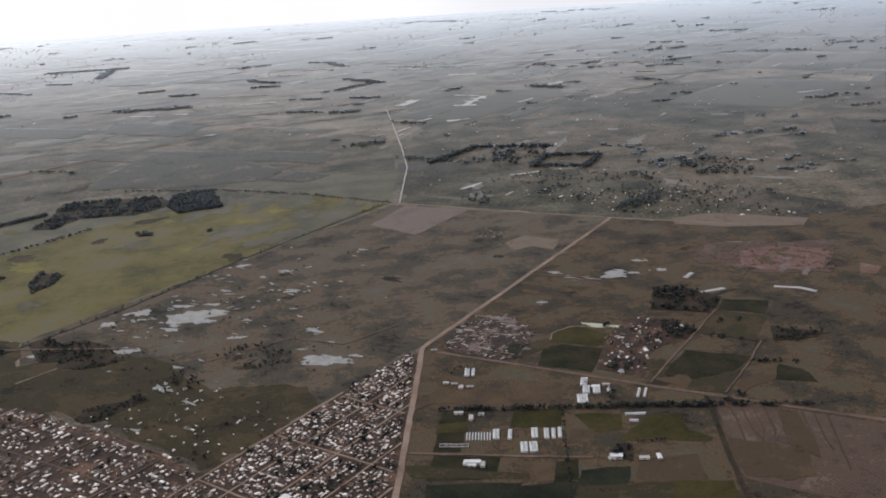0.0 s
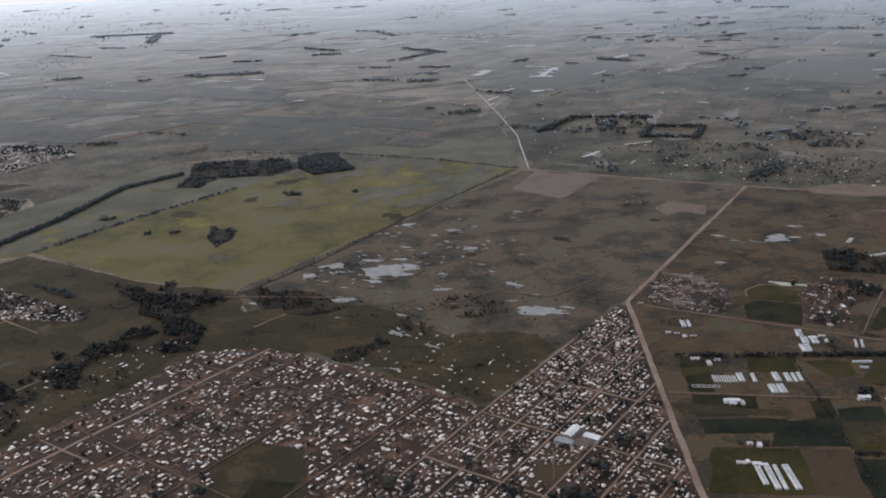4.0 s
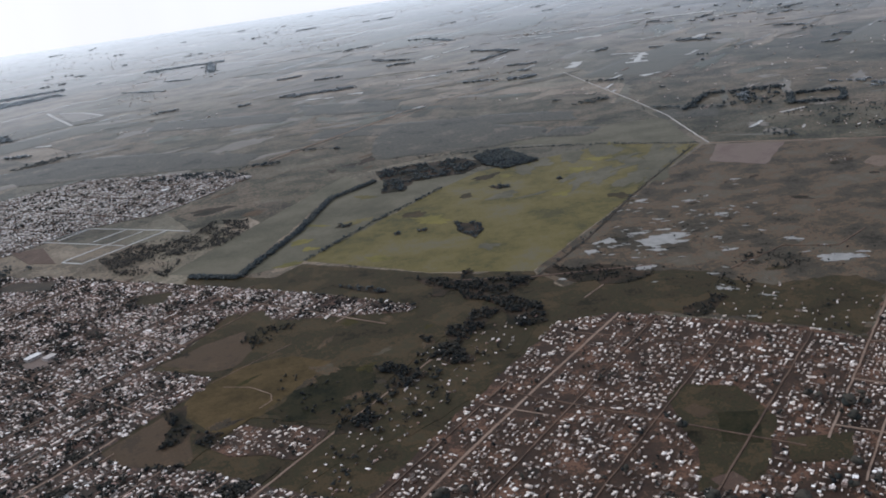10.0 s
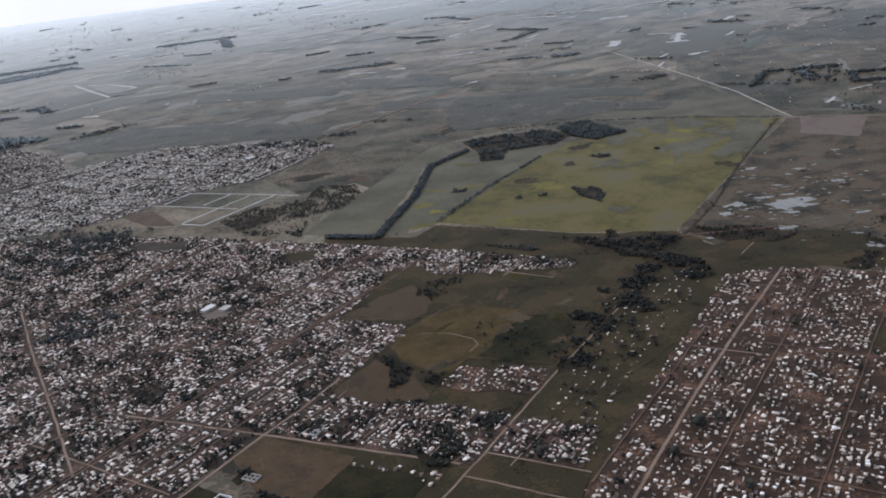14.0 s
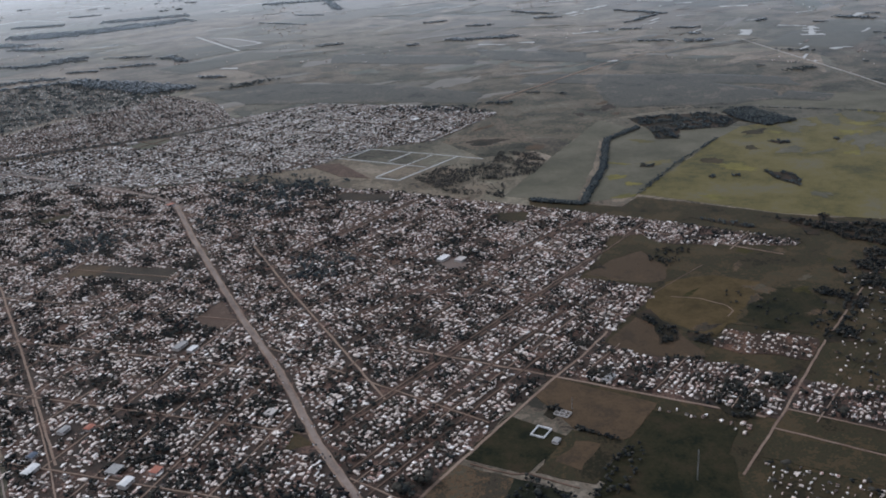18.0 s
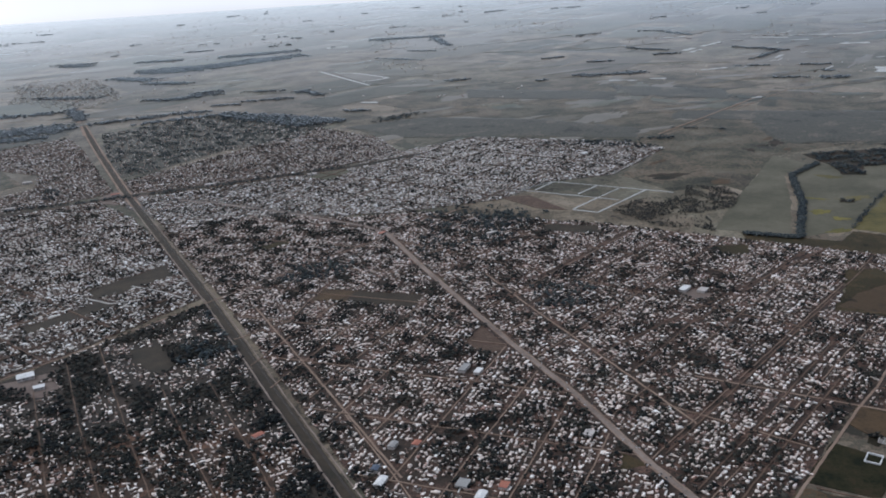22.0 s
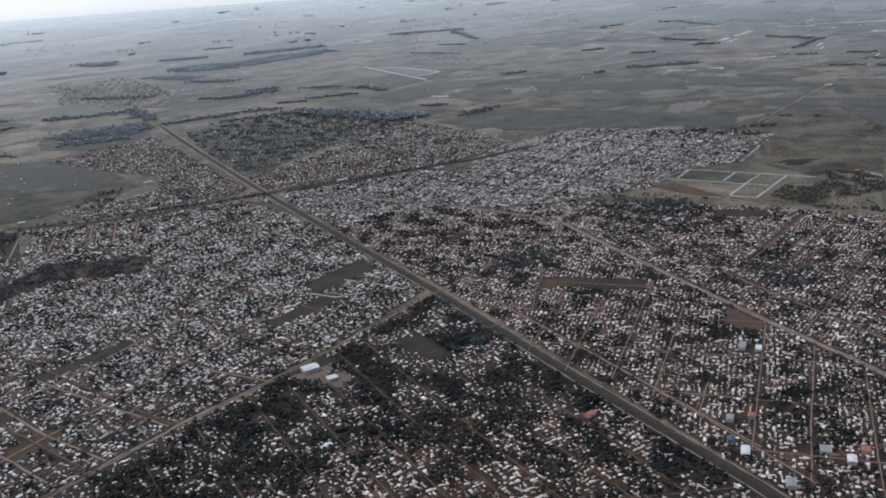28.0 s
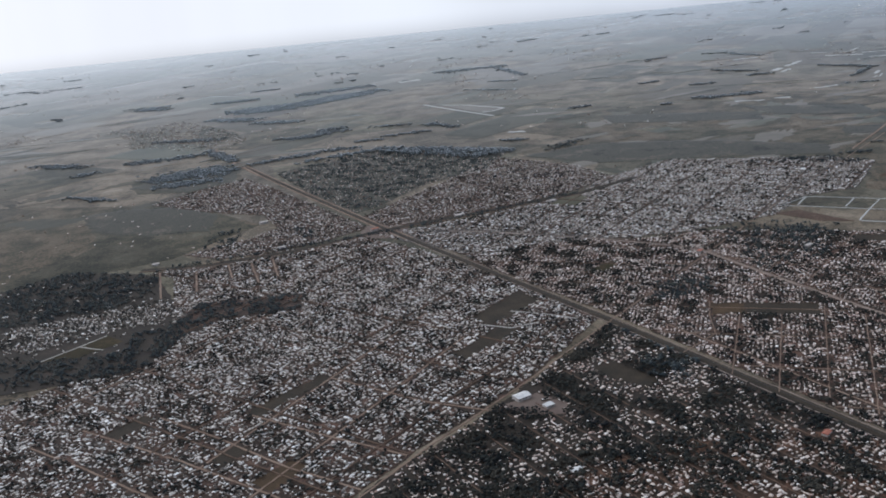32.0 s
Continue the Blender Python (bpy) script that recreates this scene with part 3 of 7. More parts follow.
# ---- fields ----
FIELDS = [
    # material, label, corners
    ("wet_grass", "rough brown grassland with wet hollows", [(-104, 571), (163, 826), (331, 700), (133, 482), (120, 474), (18, 372), (0, 398), (-45, 442), (-82, 472)]),
    ("olive", "olive and yellow pasture beside a long hedge", [(-104, 571), (163, 832), (90, 905), (5, 893), (-60, 890), (-109, 850), (-258, 701), (-172, 613)]),
    ("pale_grass", "pale grey-green pasture between hedges", [(-258, 701), (-109, 850), (-60, 890), (-140, 940), (-215, 890), (-262, 790), (-313, 692)]),
    ("pale_grass", "pale strip of grass outside the hedge", [(-370, 738), (-318, 696), (-266, 795), (-222, 896), (-175, 935), (-190, 985), (-290, 850)]),
    ("pale_grass", "pale grey field with a faint fence line", [(163, 836), (90, 910), (5, 990), (-40, 975), (20, 1010), (110, 1010), (195, 985)]),
    ("pink_soil", "pinkish bare ploughed field", [(136, 762), (174, 818), (226, 778), (168, 716)]),
    ("orange_soil", "patch of bare ochre soil by a farm", [(229, 664), (249, 678), (272, 657), (260, 634), (247, 648), (232, 644)]),
    ("green", "dull green meadow between the two towns", [(-346, 559), (-298, 582), (-197, 542), (-150, 524), (-143, 495), (-189, 491), (-266, 411), (-309, 442), (-341, 404), (-372, 416), (-387, 440), (-354, 474), (-336, 488), (-330, 503), (-343, 518), (-369, 536), (-348, 562)]),
    ("green", "dark rough ground below the pasture", [(-110, 562), (-172, 611), (-261, 694), (-284, 672), (-215, 600), (-160, 520), (-110, 515)]),
    ("green", "dull rough ground between pasture and town", [(-284, 672), (-352, 722), (-356, 700), (-264, 626), (-193, 555), (-150, 524), (-104, 562), (-172, 611), (-261, 694)]),
    ("heath", "brown plain north of the hedge", [(-290, 850), (-190, 985), (-60, 1010), (-150, 1120), (-280, 1080), (-385, 960), (-358, 875), (-300, 880)]),
    ("heath", "dark heath north of the pastures", [(-60, 1015), (20, 1015), (190, 990), (205, 1120), (40, 1180), (-140, 1120)]),
    # market gardens
    ("rough_grass", "brown rough paddock by the road", [(140, 466), (186, 454), (226, 440), (187, 401), (136, 416), (122, 425)]),
    ("dark_green", "dark field beside the dirt lane", [(201, 465), (230, 445), (212, 419), (188, 436)]),
    ("orange_grass", "ochre stubble plot", [(133, 416), (171, 422), (196, 409), (183, 391), (171, 389), (127, 401)]),
    ("dark_green", "dark green vegetable plot by the road", [(128, 397), (140, 393), (130, 359), (118, 362)]),
    ("crop", "narrow green vegetable plot", [(162, 388), (184, 383), (178, 367), (156, 374)]),
    ("crop", "green plot beside the hedge", [(188, 378), (209, 371), (204, 357), (192, 357), (190, 363)]),
    ("tilled", "small brown tilled plot", [(181, 364), (192, 362), (187, 349), (177, 352)]),
    ("crop", "green plot near a white shed", [(220, 367), (235, 364), (231, 348), (239, 338), (236, 336), (199, 348)]),
    ("dark_green", "dark green plot with low crop", [(117, 359), (145, 350), (138, 333), (110, 339)]),
    ("orange_grass", "ochre fallow plot between crops", [(151, 340), (173, 335), (168, 323), (147, 327)]),
    ("black_crop", "nearly black dense crop plot", [(148, 325), (170, 322), (161, 298), (130, 306), (135, 316)]),
    ("black_crop", "dark plot with a low hedge", [(110, 336), (148, 327), (143, 315), (107, 323)]),
    ("crop", "wide bright green crop field", [(168, 319), (192, 315), (230, 304), (221, 274), (160, 292)]),
    ("tilled", "brown ploughed plot beside greenhouses", [(139, 301), (159, 296), (150, 262), (126, 270)]),
    ("crop", "green plot around long greenhouses", [(104, 312), (140, 302), (127, 270), (88, 281)]),
    ("black_crop", "dark plot south of the green field", [(156, 289), (181, 281), (166, 250), (144, 256)]),
    ("black_crop", "dark field with a white shed", [(181, 280), (218, 271), (212, 255), (202, 240), (166, 250)]),
    ("red_soil", "reddish ploughed field with long furrows", [(257, 372), (301, 339), (346, 300), (300, 246), (235, 304), (246, 342)]),
    ("heath", "plain of rough grass north of the towns", [(-509, 1248), (-325, 1140), (-290, 1075), (-150, 1125), (-60, 1300), (-300, 1480), (-520, 1500), (-690, 1440), (-640, 1300)]),
    ("heath", "dark brown fields west of the towns", [(-1525, 1535), (-1271, 1399), (-1176, 1304), (-1110, 1190), (-1215, 1080), (-1410, 1030), (-1640, 1200)]),
    ("heath", "wide dark plain behind the town", [(-560, 1500), (-240, 1400), (60, 1480), (-40, 1640), (-420, 1760), (-640, 1640)]),
    ("heath", "brown plain far behind the hedge wood", [(-130, 1130), (160, 1030), (210, 1200), (40, 1440), (-60, 1300)]),
    ("heath", "dark triangular heath beside the far road", [(-1333, 1614), (-1248, 1679), (-1166, 1678), (-1137, 1532), (-1219, 1462), (-1306, 1504)]),
]
FIELDS.extend([
    ("green", "olive meadow above the eastern town", [(-102, 485), (-69, 463), (-41, 443), (0, 399), (18, 376), (70, 425), (66, 450), (22, 462), (4, 480), (-8, 506), (-28, 523), (-74, 534), (-110, 526)]),
    ("dark_green", "dark plot behind the greenhouses", [(166.4, 338.4), (176.9, 337.7), (170.2, 322.5), (160.6, 323.2)]),
    ("black_crop", "dark crop plot beside the farmhouse", [(174.2, 329.5), (195.2, 325.9), (189.6, 313.2), (165.1, 311.6)]),
    ("tilled", "brown plot beside the farmhouse", [(200.6, 330.2), (225.3, 327.6), (220.8, 306.7), (191.1, 313.6)]),
    ("orange_grass", "ochre strip along the lane", [(119.9, 413.6), (167.4, 404.9), (163.4, 396.4), (116.7, 405.1)]),
    ("crop", "green garden behind the lane", [(124.9, 387.2), (138.9, 385.1), (135.9, 375.0), (121.2, 378.0)]),
    ("green", "dull grass along the farm track", [(101.1, 355.4), (153.2, 332.7), (152.1, 328.2), (106.0, 342.6)]),
    ("green", "dull green crop headland", [(168.9, 318.2), (206.8, 308.7), (198.6, 293.3), (161.1, 300.6)]),
    ("red_soil", "trodden brown ground round a brickyard", [(355, 591), (378, 605), (457, 578), (413, 521), (372, 531), (356, 555), (342, 570)]),
    ("brick_soil", "bare brick-red ground of a brickyard", [(381, 579), (407, 583), (440, 561), (412, 525), (375, 536), (367, 551)]),
    ("brick_soil", "small bare red yard past the brickyard", [(440, 527), (448, 515), (436, 503), (428, 509)]),
    ("orange_grass", "ochre rough plot near the road", [(132, 443), (163, 416), (187, 399), (177, 384), (127, 412)]),
    ("green", "dark rough ground beside the hamlet lane", [(-249, 433), (-185, 487), (-150, 503), (-130, 480), (-179, 413), (-230, 382), (-251, 382), (-290, 357)]),
    ("crop", "green meadow beside a pale pond", [(206, 472), (214, 480), (225, 482), (239, 464), (233, 450), (222, 452), (208, 462)]),
    ("rough_grass", "ochre-brown bare field above the pond", [(240, 535), (259, 544), (293, 518), (262, 474), (235, 500)]),
    ("dark_green", "dark green strip behind the copse", [(325, 495), (349, 482), (335, 465), (313, 479)]),
    ("orange_grass", "ochre strip below the copse", [(273, 484), (304, 478), (291, 462), (267, 474)]),
    ("green", "olive paddock behind the hamlet lane", [(311, 478), (334, 461), (310, 429), (286, 450)]),
    ("rough_grass", "brown paddock behind the hamlet lane", [(285, 448), (309, 428), (299, 415), (268, 430)]),
    ("dark_green", "dark plot behind the hamlet lane", [(268, 430), (297, 412), (282, 399), (255, 392), (246, 406)]),
    ("orange_grass", "small ochre plot beside the dirt lane", [(246, 406), (258, 397), (249, 387), (237, 397)]),
    ("green", "dull green plot beside the dirt lane", [(256, 395), (284, 398), (264, 376), (248, 386)]),
    ("tilled", "brown plot past the second lane", [(280, 389), (301, 395), (294, 383), (268, 373)]),
    ("dark_green", "dark plot past the second lane", [(306, 399), (313, 390), (312, 374), (294, 383)]),
    ("green", "grassy clearing between copses", [(-192, 549), (-179, 555), (-150, 530), (-168, 516), (-184, 509), (-199, 514)]),
    ("orange_soil", "bare reddish soil beside the far farms", [(374, 680), (410, 683), (472, 639), (457, 622), (403, 640), (371, 663)]),
])
WIDE = [
    ("green", "dull brown-green ground round the lanes", [(-430, 250), (60, 250), (20, 372), (-82, 474), (-105, 575), (-190, 610), (-350, 560), (-430, 420)]),
    ("rough_grass", "brown rough grassland east of the road", [(60, 200), (420, 200), (520, 420), (560, 690), (420, 645), (331, 702), (133, 480), (105, 366)]),
]
WIDE.extend([
    ("heath", "dull brown plain of farms east of the road", [(171, 829), (331, 702), (420, 640), (560, 655), (900, 640), (1200, 1000), (1100, 1450), (700, 1500), (300, 1330), (217, 1123), (204, 992)]),
    ("heath", "dull brown plain beyond the eastern lanes", [(420, 200), (1200, 200), (1300, 1000), (900, 700), (560, 690), (520, 420)]),
])
for i, (kind, label, corners) in enumerate(WIDE):
    sheet("grassland", corners, M[kind], label, "grassland", kind="structure", seed=i + 30, sway=8.0)
for i, (kind, label, corners) in enumerate(FIELDS):
    sheet("field", corners, M[kind], label, "field", kind="structure", seed=i, sway=8.0 if kind in ("orange_grass", "red_soil") and "furrows" not in label or "olive meadow" in label else 1.5, step=3.0)

# Open ground inside or beside the towns, where no house stands.
LOTS = [
    ("green", "dull green meadow beside the dense town", FIELDS[7][2]),
    ("dry_meadow", "greener grass round the playing field", [(-343, 479), (-315, 512), (-280, 511), (-257, 491), (-281, 464), (-303, 442), (-314, 434), (-331, 445)]),
    ("dark_green", "dark rough meadow beside the lane", [(-301, 441), (-259, 482), (-243, 477), (-234, 450), (-264, 420), (-286, 424)]),
    ("tilled", "brown dry grass beside the town's edge", [(-334, 561), (-309, 573), (-304, 533), (-318, 513), (-337, 518), (-362, 542)]),
    ("dry_meadow", "yellowish playing field with a worn track", [(-345, 476), (-339, 489), (-323, 491), (-295, 463), (-297, 452), (-314, 434), (-324, 426), (-343, 458)]),
    ("tilled", "brown rough field beside the town's street", [(-386, 438), (-356, 466), (-340, 438), (-338, 405), (-372, 416)]),
    ("orange_grass", "ochre-brown field with a straight edge", [(-427, 406), (-385, 365), (-411, 339), (-416, 338), (-434, 356), (-443, 390)]),
    ("dark_green", "dark garden ground round the compound", [(-446, 352), (-417, 333), (-443, 312), (-459, 326)]),
    ("tilled", "dry brown patch inside a green lot", [(-440, 342), (-423, 335), (-441, 321), (-448, 325)]),
    ("dark_green", "very dark green plot by a mast", [(-413, 335), (-388, 352), (-371, 311), (-383, 282), (-446, 296)]),
    ("green", "grassy open ground inside the town", [(-103, 360), (-92, 370), (-68, 355), (-68, 321), (-98, 280), (-128, 282), (-112, 311), (-111, 328)]),
    ("tilled", "bare brownish patch of open ground", [(-102, 346), (-95, 349), (-90, 339), (-99, 335)]),
    ("dark_green", "dark damp part of the open ground", [(-90, 336), (-72, 330), (-84, 304), (-100, 312)]),
    ("red_soil", "bare reddish heap of soil", [(-118, 288), (-108, 290), (-106, 281), (-117, 277)]),
    ("green", "small open green with bushes", [(-74, 303), (-46, 295), (-60, 277), (-84, 284)]),
    ("green", "brown-green paddock between white lanes", [(-326, 341), (-288, 308), (-300, 290), (-341, 328)]),
    ("green", "brown-green paddock below a white lane", [(-342, 326), (-302, 287), (-317, 270), (-359, 308)]),
    ("verge", "long dark open strip inside the town", [(-868, 789), (-856, 757), (-913, 716), (-924, 740)]),
    ("verge", "dark open strip with a white lane", [(-905, 710), (-893, 697), (-948, 654), (-958, 668)]),
    ("verge", "narrow dark open lot between houses", [(-1120, 625), (-1094, 647), (-1085, 638), (-1110, 614)]),
    ("verge", "narrow dark open lot beside a lane", [(-1093, 646), (-1064, 669), (-1055, 659), (-1085, 636)]),
    ("verge", "dark grassy lot near the town's edge", [(-1221, 629), (-1197, 649), (-1188, 640), (-1211, 616)]),
    ("verge", "dark grassy lot beside a pale street", [(-1143, 562), (-1125, 577), (-1116, 566), (-1136, 550)]),
    ("tilled", "brown open lot between houses", [(-1117, 522), (-1091, 542), (-1079, 531), (-1104, 507)]),
    ("verge", "dull clearing among trees", [(-863, 601), (-843, 604), (-826, 566), (-836, 554), (-855, 579)]),
    ("orange_grass", "bare brown lot beside a track", [(-724, 687), (-700, 674), (-708, 652), (-734, 662)]),
    ("verge", "dull open lot beside the bare ground", [(-700, 674), (-645, 649), (-658, 626), (-708, 652)]),
    ("red_soil", "brown triangular lot beside the avenue", [(-631, 548), (-613, 577), (-603, 540), (-613, 528)]),
    ("green", "small green lot at the avenue's junction", [(-577, 374), (-570, 391), (-561, 376)]),
    ("verge", "dull grass lot in the town", [(-515, 805), (-466, 781), (-470, 759), (-516, 781)]),
    ("green", "dull green lot in the town", [(-390, 694), (-361, 687), (-372, 663), (-391, 674)]),
    ("pale_grass", "pale open ground near the cross road", [(-702, 1131), (-688, 1098), (-716, 1060), (-743, 1087)]),
    ("green", "small grassy lot in the dense town", [(-784, 820), (-758, 833), (-756, 819), (-778, 804)]),
    ("green", "grass plot inside the western wood", [(-1303, 798), (-1274, 822), (-1252, 841), (-1234, 819), (-1269, 793)]),
    ("dark_green", "dark garden ground beside the compound", [(-461, 376), (-439, 348), (-467, 323), (-493, 345)]),
    ("green", "green lot with a drier middle", [(-435, 354), (-411, 337), (-439, 308), (-463, 324)]),
    ("orange_grass", "dry brown middle of a green lot", [(-438, 343), (-426, 337), (-441, 321), (-451, 328)]),
    ("dark_green", "very dark wide lot past the hedge", [(-390, 360), (-358, 334), (-393, 282), (-428, 299), (-437, 310)]),
    ("rough_grass", "dark brown rough lot below the lane", [(-498, 341), (-472, 322), (-485, 305), (-522, 314)]),
    ("black_crop", "dark ground under a grove", [(-473, 322), (-452, 305), (-459, 298), (-484, 304)]),
    ("green", "grass corner beside the dense town", [(-348, 556), (-320, 608), (-296, 604), (-290, 578)]),
    ("red_soil", "bare reddish building ground", [(-534, 912), (-503, 911), (-479, 843), (-506, 859)]),
]

# ---- town soil ----
TOWN_EAST = [(-120, 476), (-82, 470), (-45, 440), (0, 396), (17, 371), (121, 471), (131, 474), (104, 366), (82, 279), (66, 215), (-260, 215), (-300, 290), (-265, 330), (-195, 400)]
EAST_STRIP = [(-5, 352), (17, 371), (121, 471), (131, 474), (104, 366), (82, 279), (66, 225), (-70, 225), (-60, 300)]
TOWN_MID = [(-690, 890), (-629, 889), (-465, 791), (-352, 697), (-264, 623), (-193, 552), (-219, 526), (-319, 607), (-346, 565), (-368, 537), (-343, 519), (-330, 503), (-335, 489), (-353, 475), (-386, 441), (-330, 392), (-270, 340), (-290, 310), (-333, 332), (-428, 409), (-455, 385), (-520, 318), (-535, 220), (-548, 325), (-592, 531), (-656, 795)]
TOWN_AVENUE = [(-690, 890), (-656, 795), (-592, 531), (-545, 325), (-525, 215), (-655, 215), (-702, 368), (-806, 687), (-890, 910), (-800, 930)]
TOWN_WOODED = [(-818, 680), (-955, 558), (-1057, 481), (-1150, 395), (-1180, 250), (-660, 215), (-709, 368)]
TOWN_NORTH = [(-905, 960), (-970, 1055), (-837, 1078), (-693, 1118), (-640, 1180), (-509, 1243), (-325, 1131), (-293, 1071), (-392, 965), (-470, 960), (-535, 905), (-640, 892), (-700, 900), (-800, 930), (-880, 900)]
TOWN_WEST = [(-818, 700), (-921, 592), (-1006, 529), (-1075, 466), (-1165, 400), (-1400, 430), (-1320, 708), (-1256, 744), (-1195, 793), (-1192, 850), (-1205, 1000), (-1235, 1030), (-985, 1055), (-925, 960)]
TOWN_CORNER = [(-1272, 1406), (-1212, 1467), (-1132, 1519), (-1079, 1388), (-1033, 1258), (-976, 1097), (-1034, 1062), (-1104, 1047), (-1160, 1050), (-1200, 1090), (-1156, 1112), (-1127, 1121), (-1087, 1157), (-1105, 1241), (-1149, 1276), (-1195, 1318)]
TOWN_TOP = [(-978, 1155), (-846, 1290), (-727, 1420), (-640, 1300), (-620, 1190), (-705, 1132), (-904, 1072), (-960, 1085)]
TOWN_FAR = [(-1478, 2360), (-1390, 2330), (-1297, 2390), (-1230, 2230), (-1164, 2066), (-1130, 1940), (-1167, 1861), (-1258, 1879), (-1310, 1960), (-1383, 2016), (-1400, 2150)]
WOODS_FAR = [(-1083, 1527), (-993, 1590), (-883, 1624), (-760, 1520), (-699, 1463), (-766, 1341), (-865, 1300), (-957, 1194), (-985, 1180), (-1039, 1350)]
WOODS_WEST = [(-1398, 1038), (-1333, 1081), (-1258, 1043), (-1223, 1015), (-1192, 890), (-1180, 800), (-1214, 735), (-1330, 735), (-1372, 900)]
WEST_STRIP = [(-1362, 898), (-1311, 907), (-1258, 916), (-1209, 924), (-1191, 885), (-1207, 851), (-1249, 855), (-1314, 826), (-1345, 832)]
WEST_BELT = [(-1230, 832), (-1190, 844), (-1172, 893), (-1116, 884), (-1065, 878), (-1073, 830), (-1143, 838), (-1182, 803), (-1193, 767), (-1214, 738), (-1268, 737), (-1324, 749), (-1339, 810), (-1309, 803), (-1253, 786), (-1226, 794)]
HAMLET = [(-330, 416), (-312, 434), (-300, 424), (-287, 421), (-269, 406), (-276, 396), (-290, 383), (-300, 396), (-319, 404)]
HAMLET_LANE = [(-270, 345), (-215, 395), (-130, 480), (-125, 505), (-200, 480), (-262, 400), (-285, 365)]
GARDENS_EAST = [(216, 424), (238, 466), (261, 484), (287, 470), (270, 446), (248, 430), (234, 405)]
WOODED_EDGE = [(-924, 474), (-792, 479), (-732, 431), (-758, 352), (-982, 425)]
LANE_HOUSES = [(-303, 362), (-263, 347), (-284, 312), (-305, 325)]
STRIP_HOUSES = [(-389, 361), (-378, 358), (-350, 334), (-353, 325), (-374, 334), (-391, 345)]
PADDOCK_HOUSES = [(-359, 309), (-323, 308), (-302, 289), (-320, 261), (-373, 279)]
RUBBLE_EAST = [(146, 486), (176, 520), (193, 509), (200, 480), (179, 448), (171, 451), (150, 466)]
FARMS_EAST = [(280, 830), (334, 819), (430, 770), (480, 640), (360, 700), (318, 750)]
MEADOW_EDGE = [(-45, 445), (0, 400), (17, 374), (60, 415), (20, 470), (-20, 470)]
for i, (poly, kind, label) in enumerate((
        (TOWN_EAST, "red_yard", "trodden yards and grass of a low town"), (TOWN_MID, "yard", "yards and gardens of a dense town"), (TOWN_AVENUE, "yard", "yards between avenue and railway"),
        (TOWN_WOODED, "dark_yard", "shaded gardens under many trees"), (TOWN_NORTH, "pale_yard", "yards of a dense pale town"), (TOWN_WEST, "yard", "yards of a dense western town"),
        (TOWN_CORNER, "yard", "yards of an outlying quarter"), (TOWN_TOP, "yard", "yards of the northern quarter"), (TOWN_FAR, "heath", "gardens of a far town"),
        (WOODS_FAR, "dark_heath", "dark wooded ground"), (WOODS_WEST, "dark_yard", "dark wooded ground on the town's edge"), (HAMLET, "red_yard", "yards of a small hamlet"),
        (RUBBLE_EAST, "yard", "rubble-strewn bare dark ground"), (GARDENS_EAST, "red_yard", "gardens of an eastern hamlet"), (WOODED_EDGE, "red_yard", "warm brown yards beside the railway"))):
    sheet("town_ground", poly, M[kind], label, "ground", seed=40 + i, height=0.235 + 0.003 * i, sway=9.0 if "far town" in label or "rubble" in label else 3.0)
for i, (kind, label, corners) in enumerate(LOTS):
    sheet("lot", corners, M[kind], label, "open lot", seed=70 + i, height=0.282 + 0.0006 * i, sway=4.0 if "dry" in label or "meadow" in label and "beside the lane" in label or "greener" in label else 1.2, step=3.0)

# ---- roads, streets and railway ----
RAIL = [(-1156, 1690), (-1050, 1360), (-965, 1104), (-935, 1020), (-815, 684), (-750, 487), (-707, 362), (-665, 215)]
AVENUE = [(-662, 818), (-639, 709), (-599, 543), (-577, 463), (-559, 375), (-541, 312), (-515, 215)]
road([(331, 702), (133, 480), (105, 366), (84, 279), (60, 190)], 2.9, M["dirt_road"], "pale dirt road along the town's edge")
road([(171, 829), (250, 766), (331, 702), (420, 640)], 2.0, M["dirt_road"], "straight dirt road between fields")
road([(171, 829), (204, 992), (217, 1123), (244, 1462)], 1.4, M["white_road"], "pale dirt road running to the horizon", height=0.72)
road([(139, 472), (192, 429), (240, 390), (330, 320)], 2.6, M["street"], "dirt lane past the market gardens")
road([(154, 830), (31, 703), (-48, 612), (-108, 556)], 2.2, M["verge"], "dark ditch and track between two pastures")
road([(-82, 470), (-160, 399), (-212, 350), (-260, 302), (-304, 257)], 1.6, M["dirt_road"], "straight pale street of the eastern town")
road([(-374, 297), (-328, 341), (-276, 394), (-202, 463)], 1.2, M["dirt_road"], "pale lane through the hamlet")
road([(-500, 465), (-428, 409), (-340, 338)], 1.4, M["dirt_road"], "pale street along the brown field")
road([(-560, 270), (-513, 324), (-426, 408), (-406, 425), (-380, 452)], 1.5, M["dirt_road"], "pale street on the town's edge")
road(RAIL, 6.2, M["verge"], "dark olive railway verge through the town", clear=2.6)
road([(x + 1.5, y) for x, y in RAIL], 1.6, M["ballast"], "railway track bed of grey ballast", name="track_bed", category="railway")
for side in (1.15, 1.85):
    road([(x + side, y) for x, y in RAIL], 0.07, M["rail"], "worn dark steel rail on the track bed", name="rail", category="railway")
road([(x - 4.4, y - 1.6) for x, y in RAIL[2:]], 1.1, M["avenue"], "dirt street beside the railway")
road([(x + 4.4, y + 1.6) for x, y in RAIL[2:]], 0.8, M["avenue"], "narrow street beside the railway")
for side in (-4.5, 4.5):
    road([(x + side, y + side * 0.35) for x, y in RAIL[0:4]], 2.4, M["dirt_road"], "pale lane of the road beside the railway")
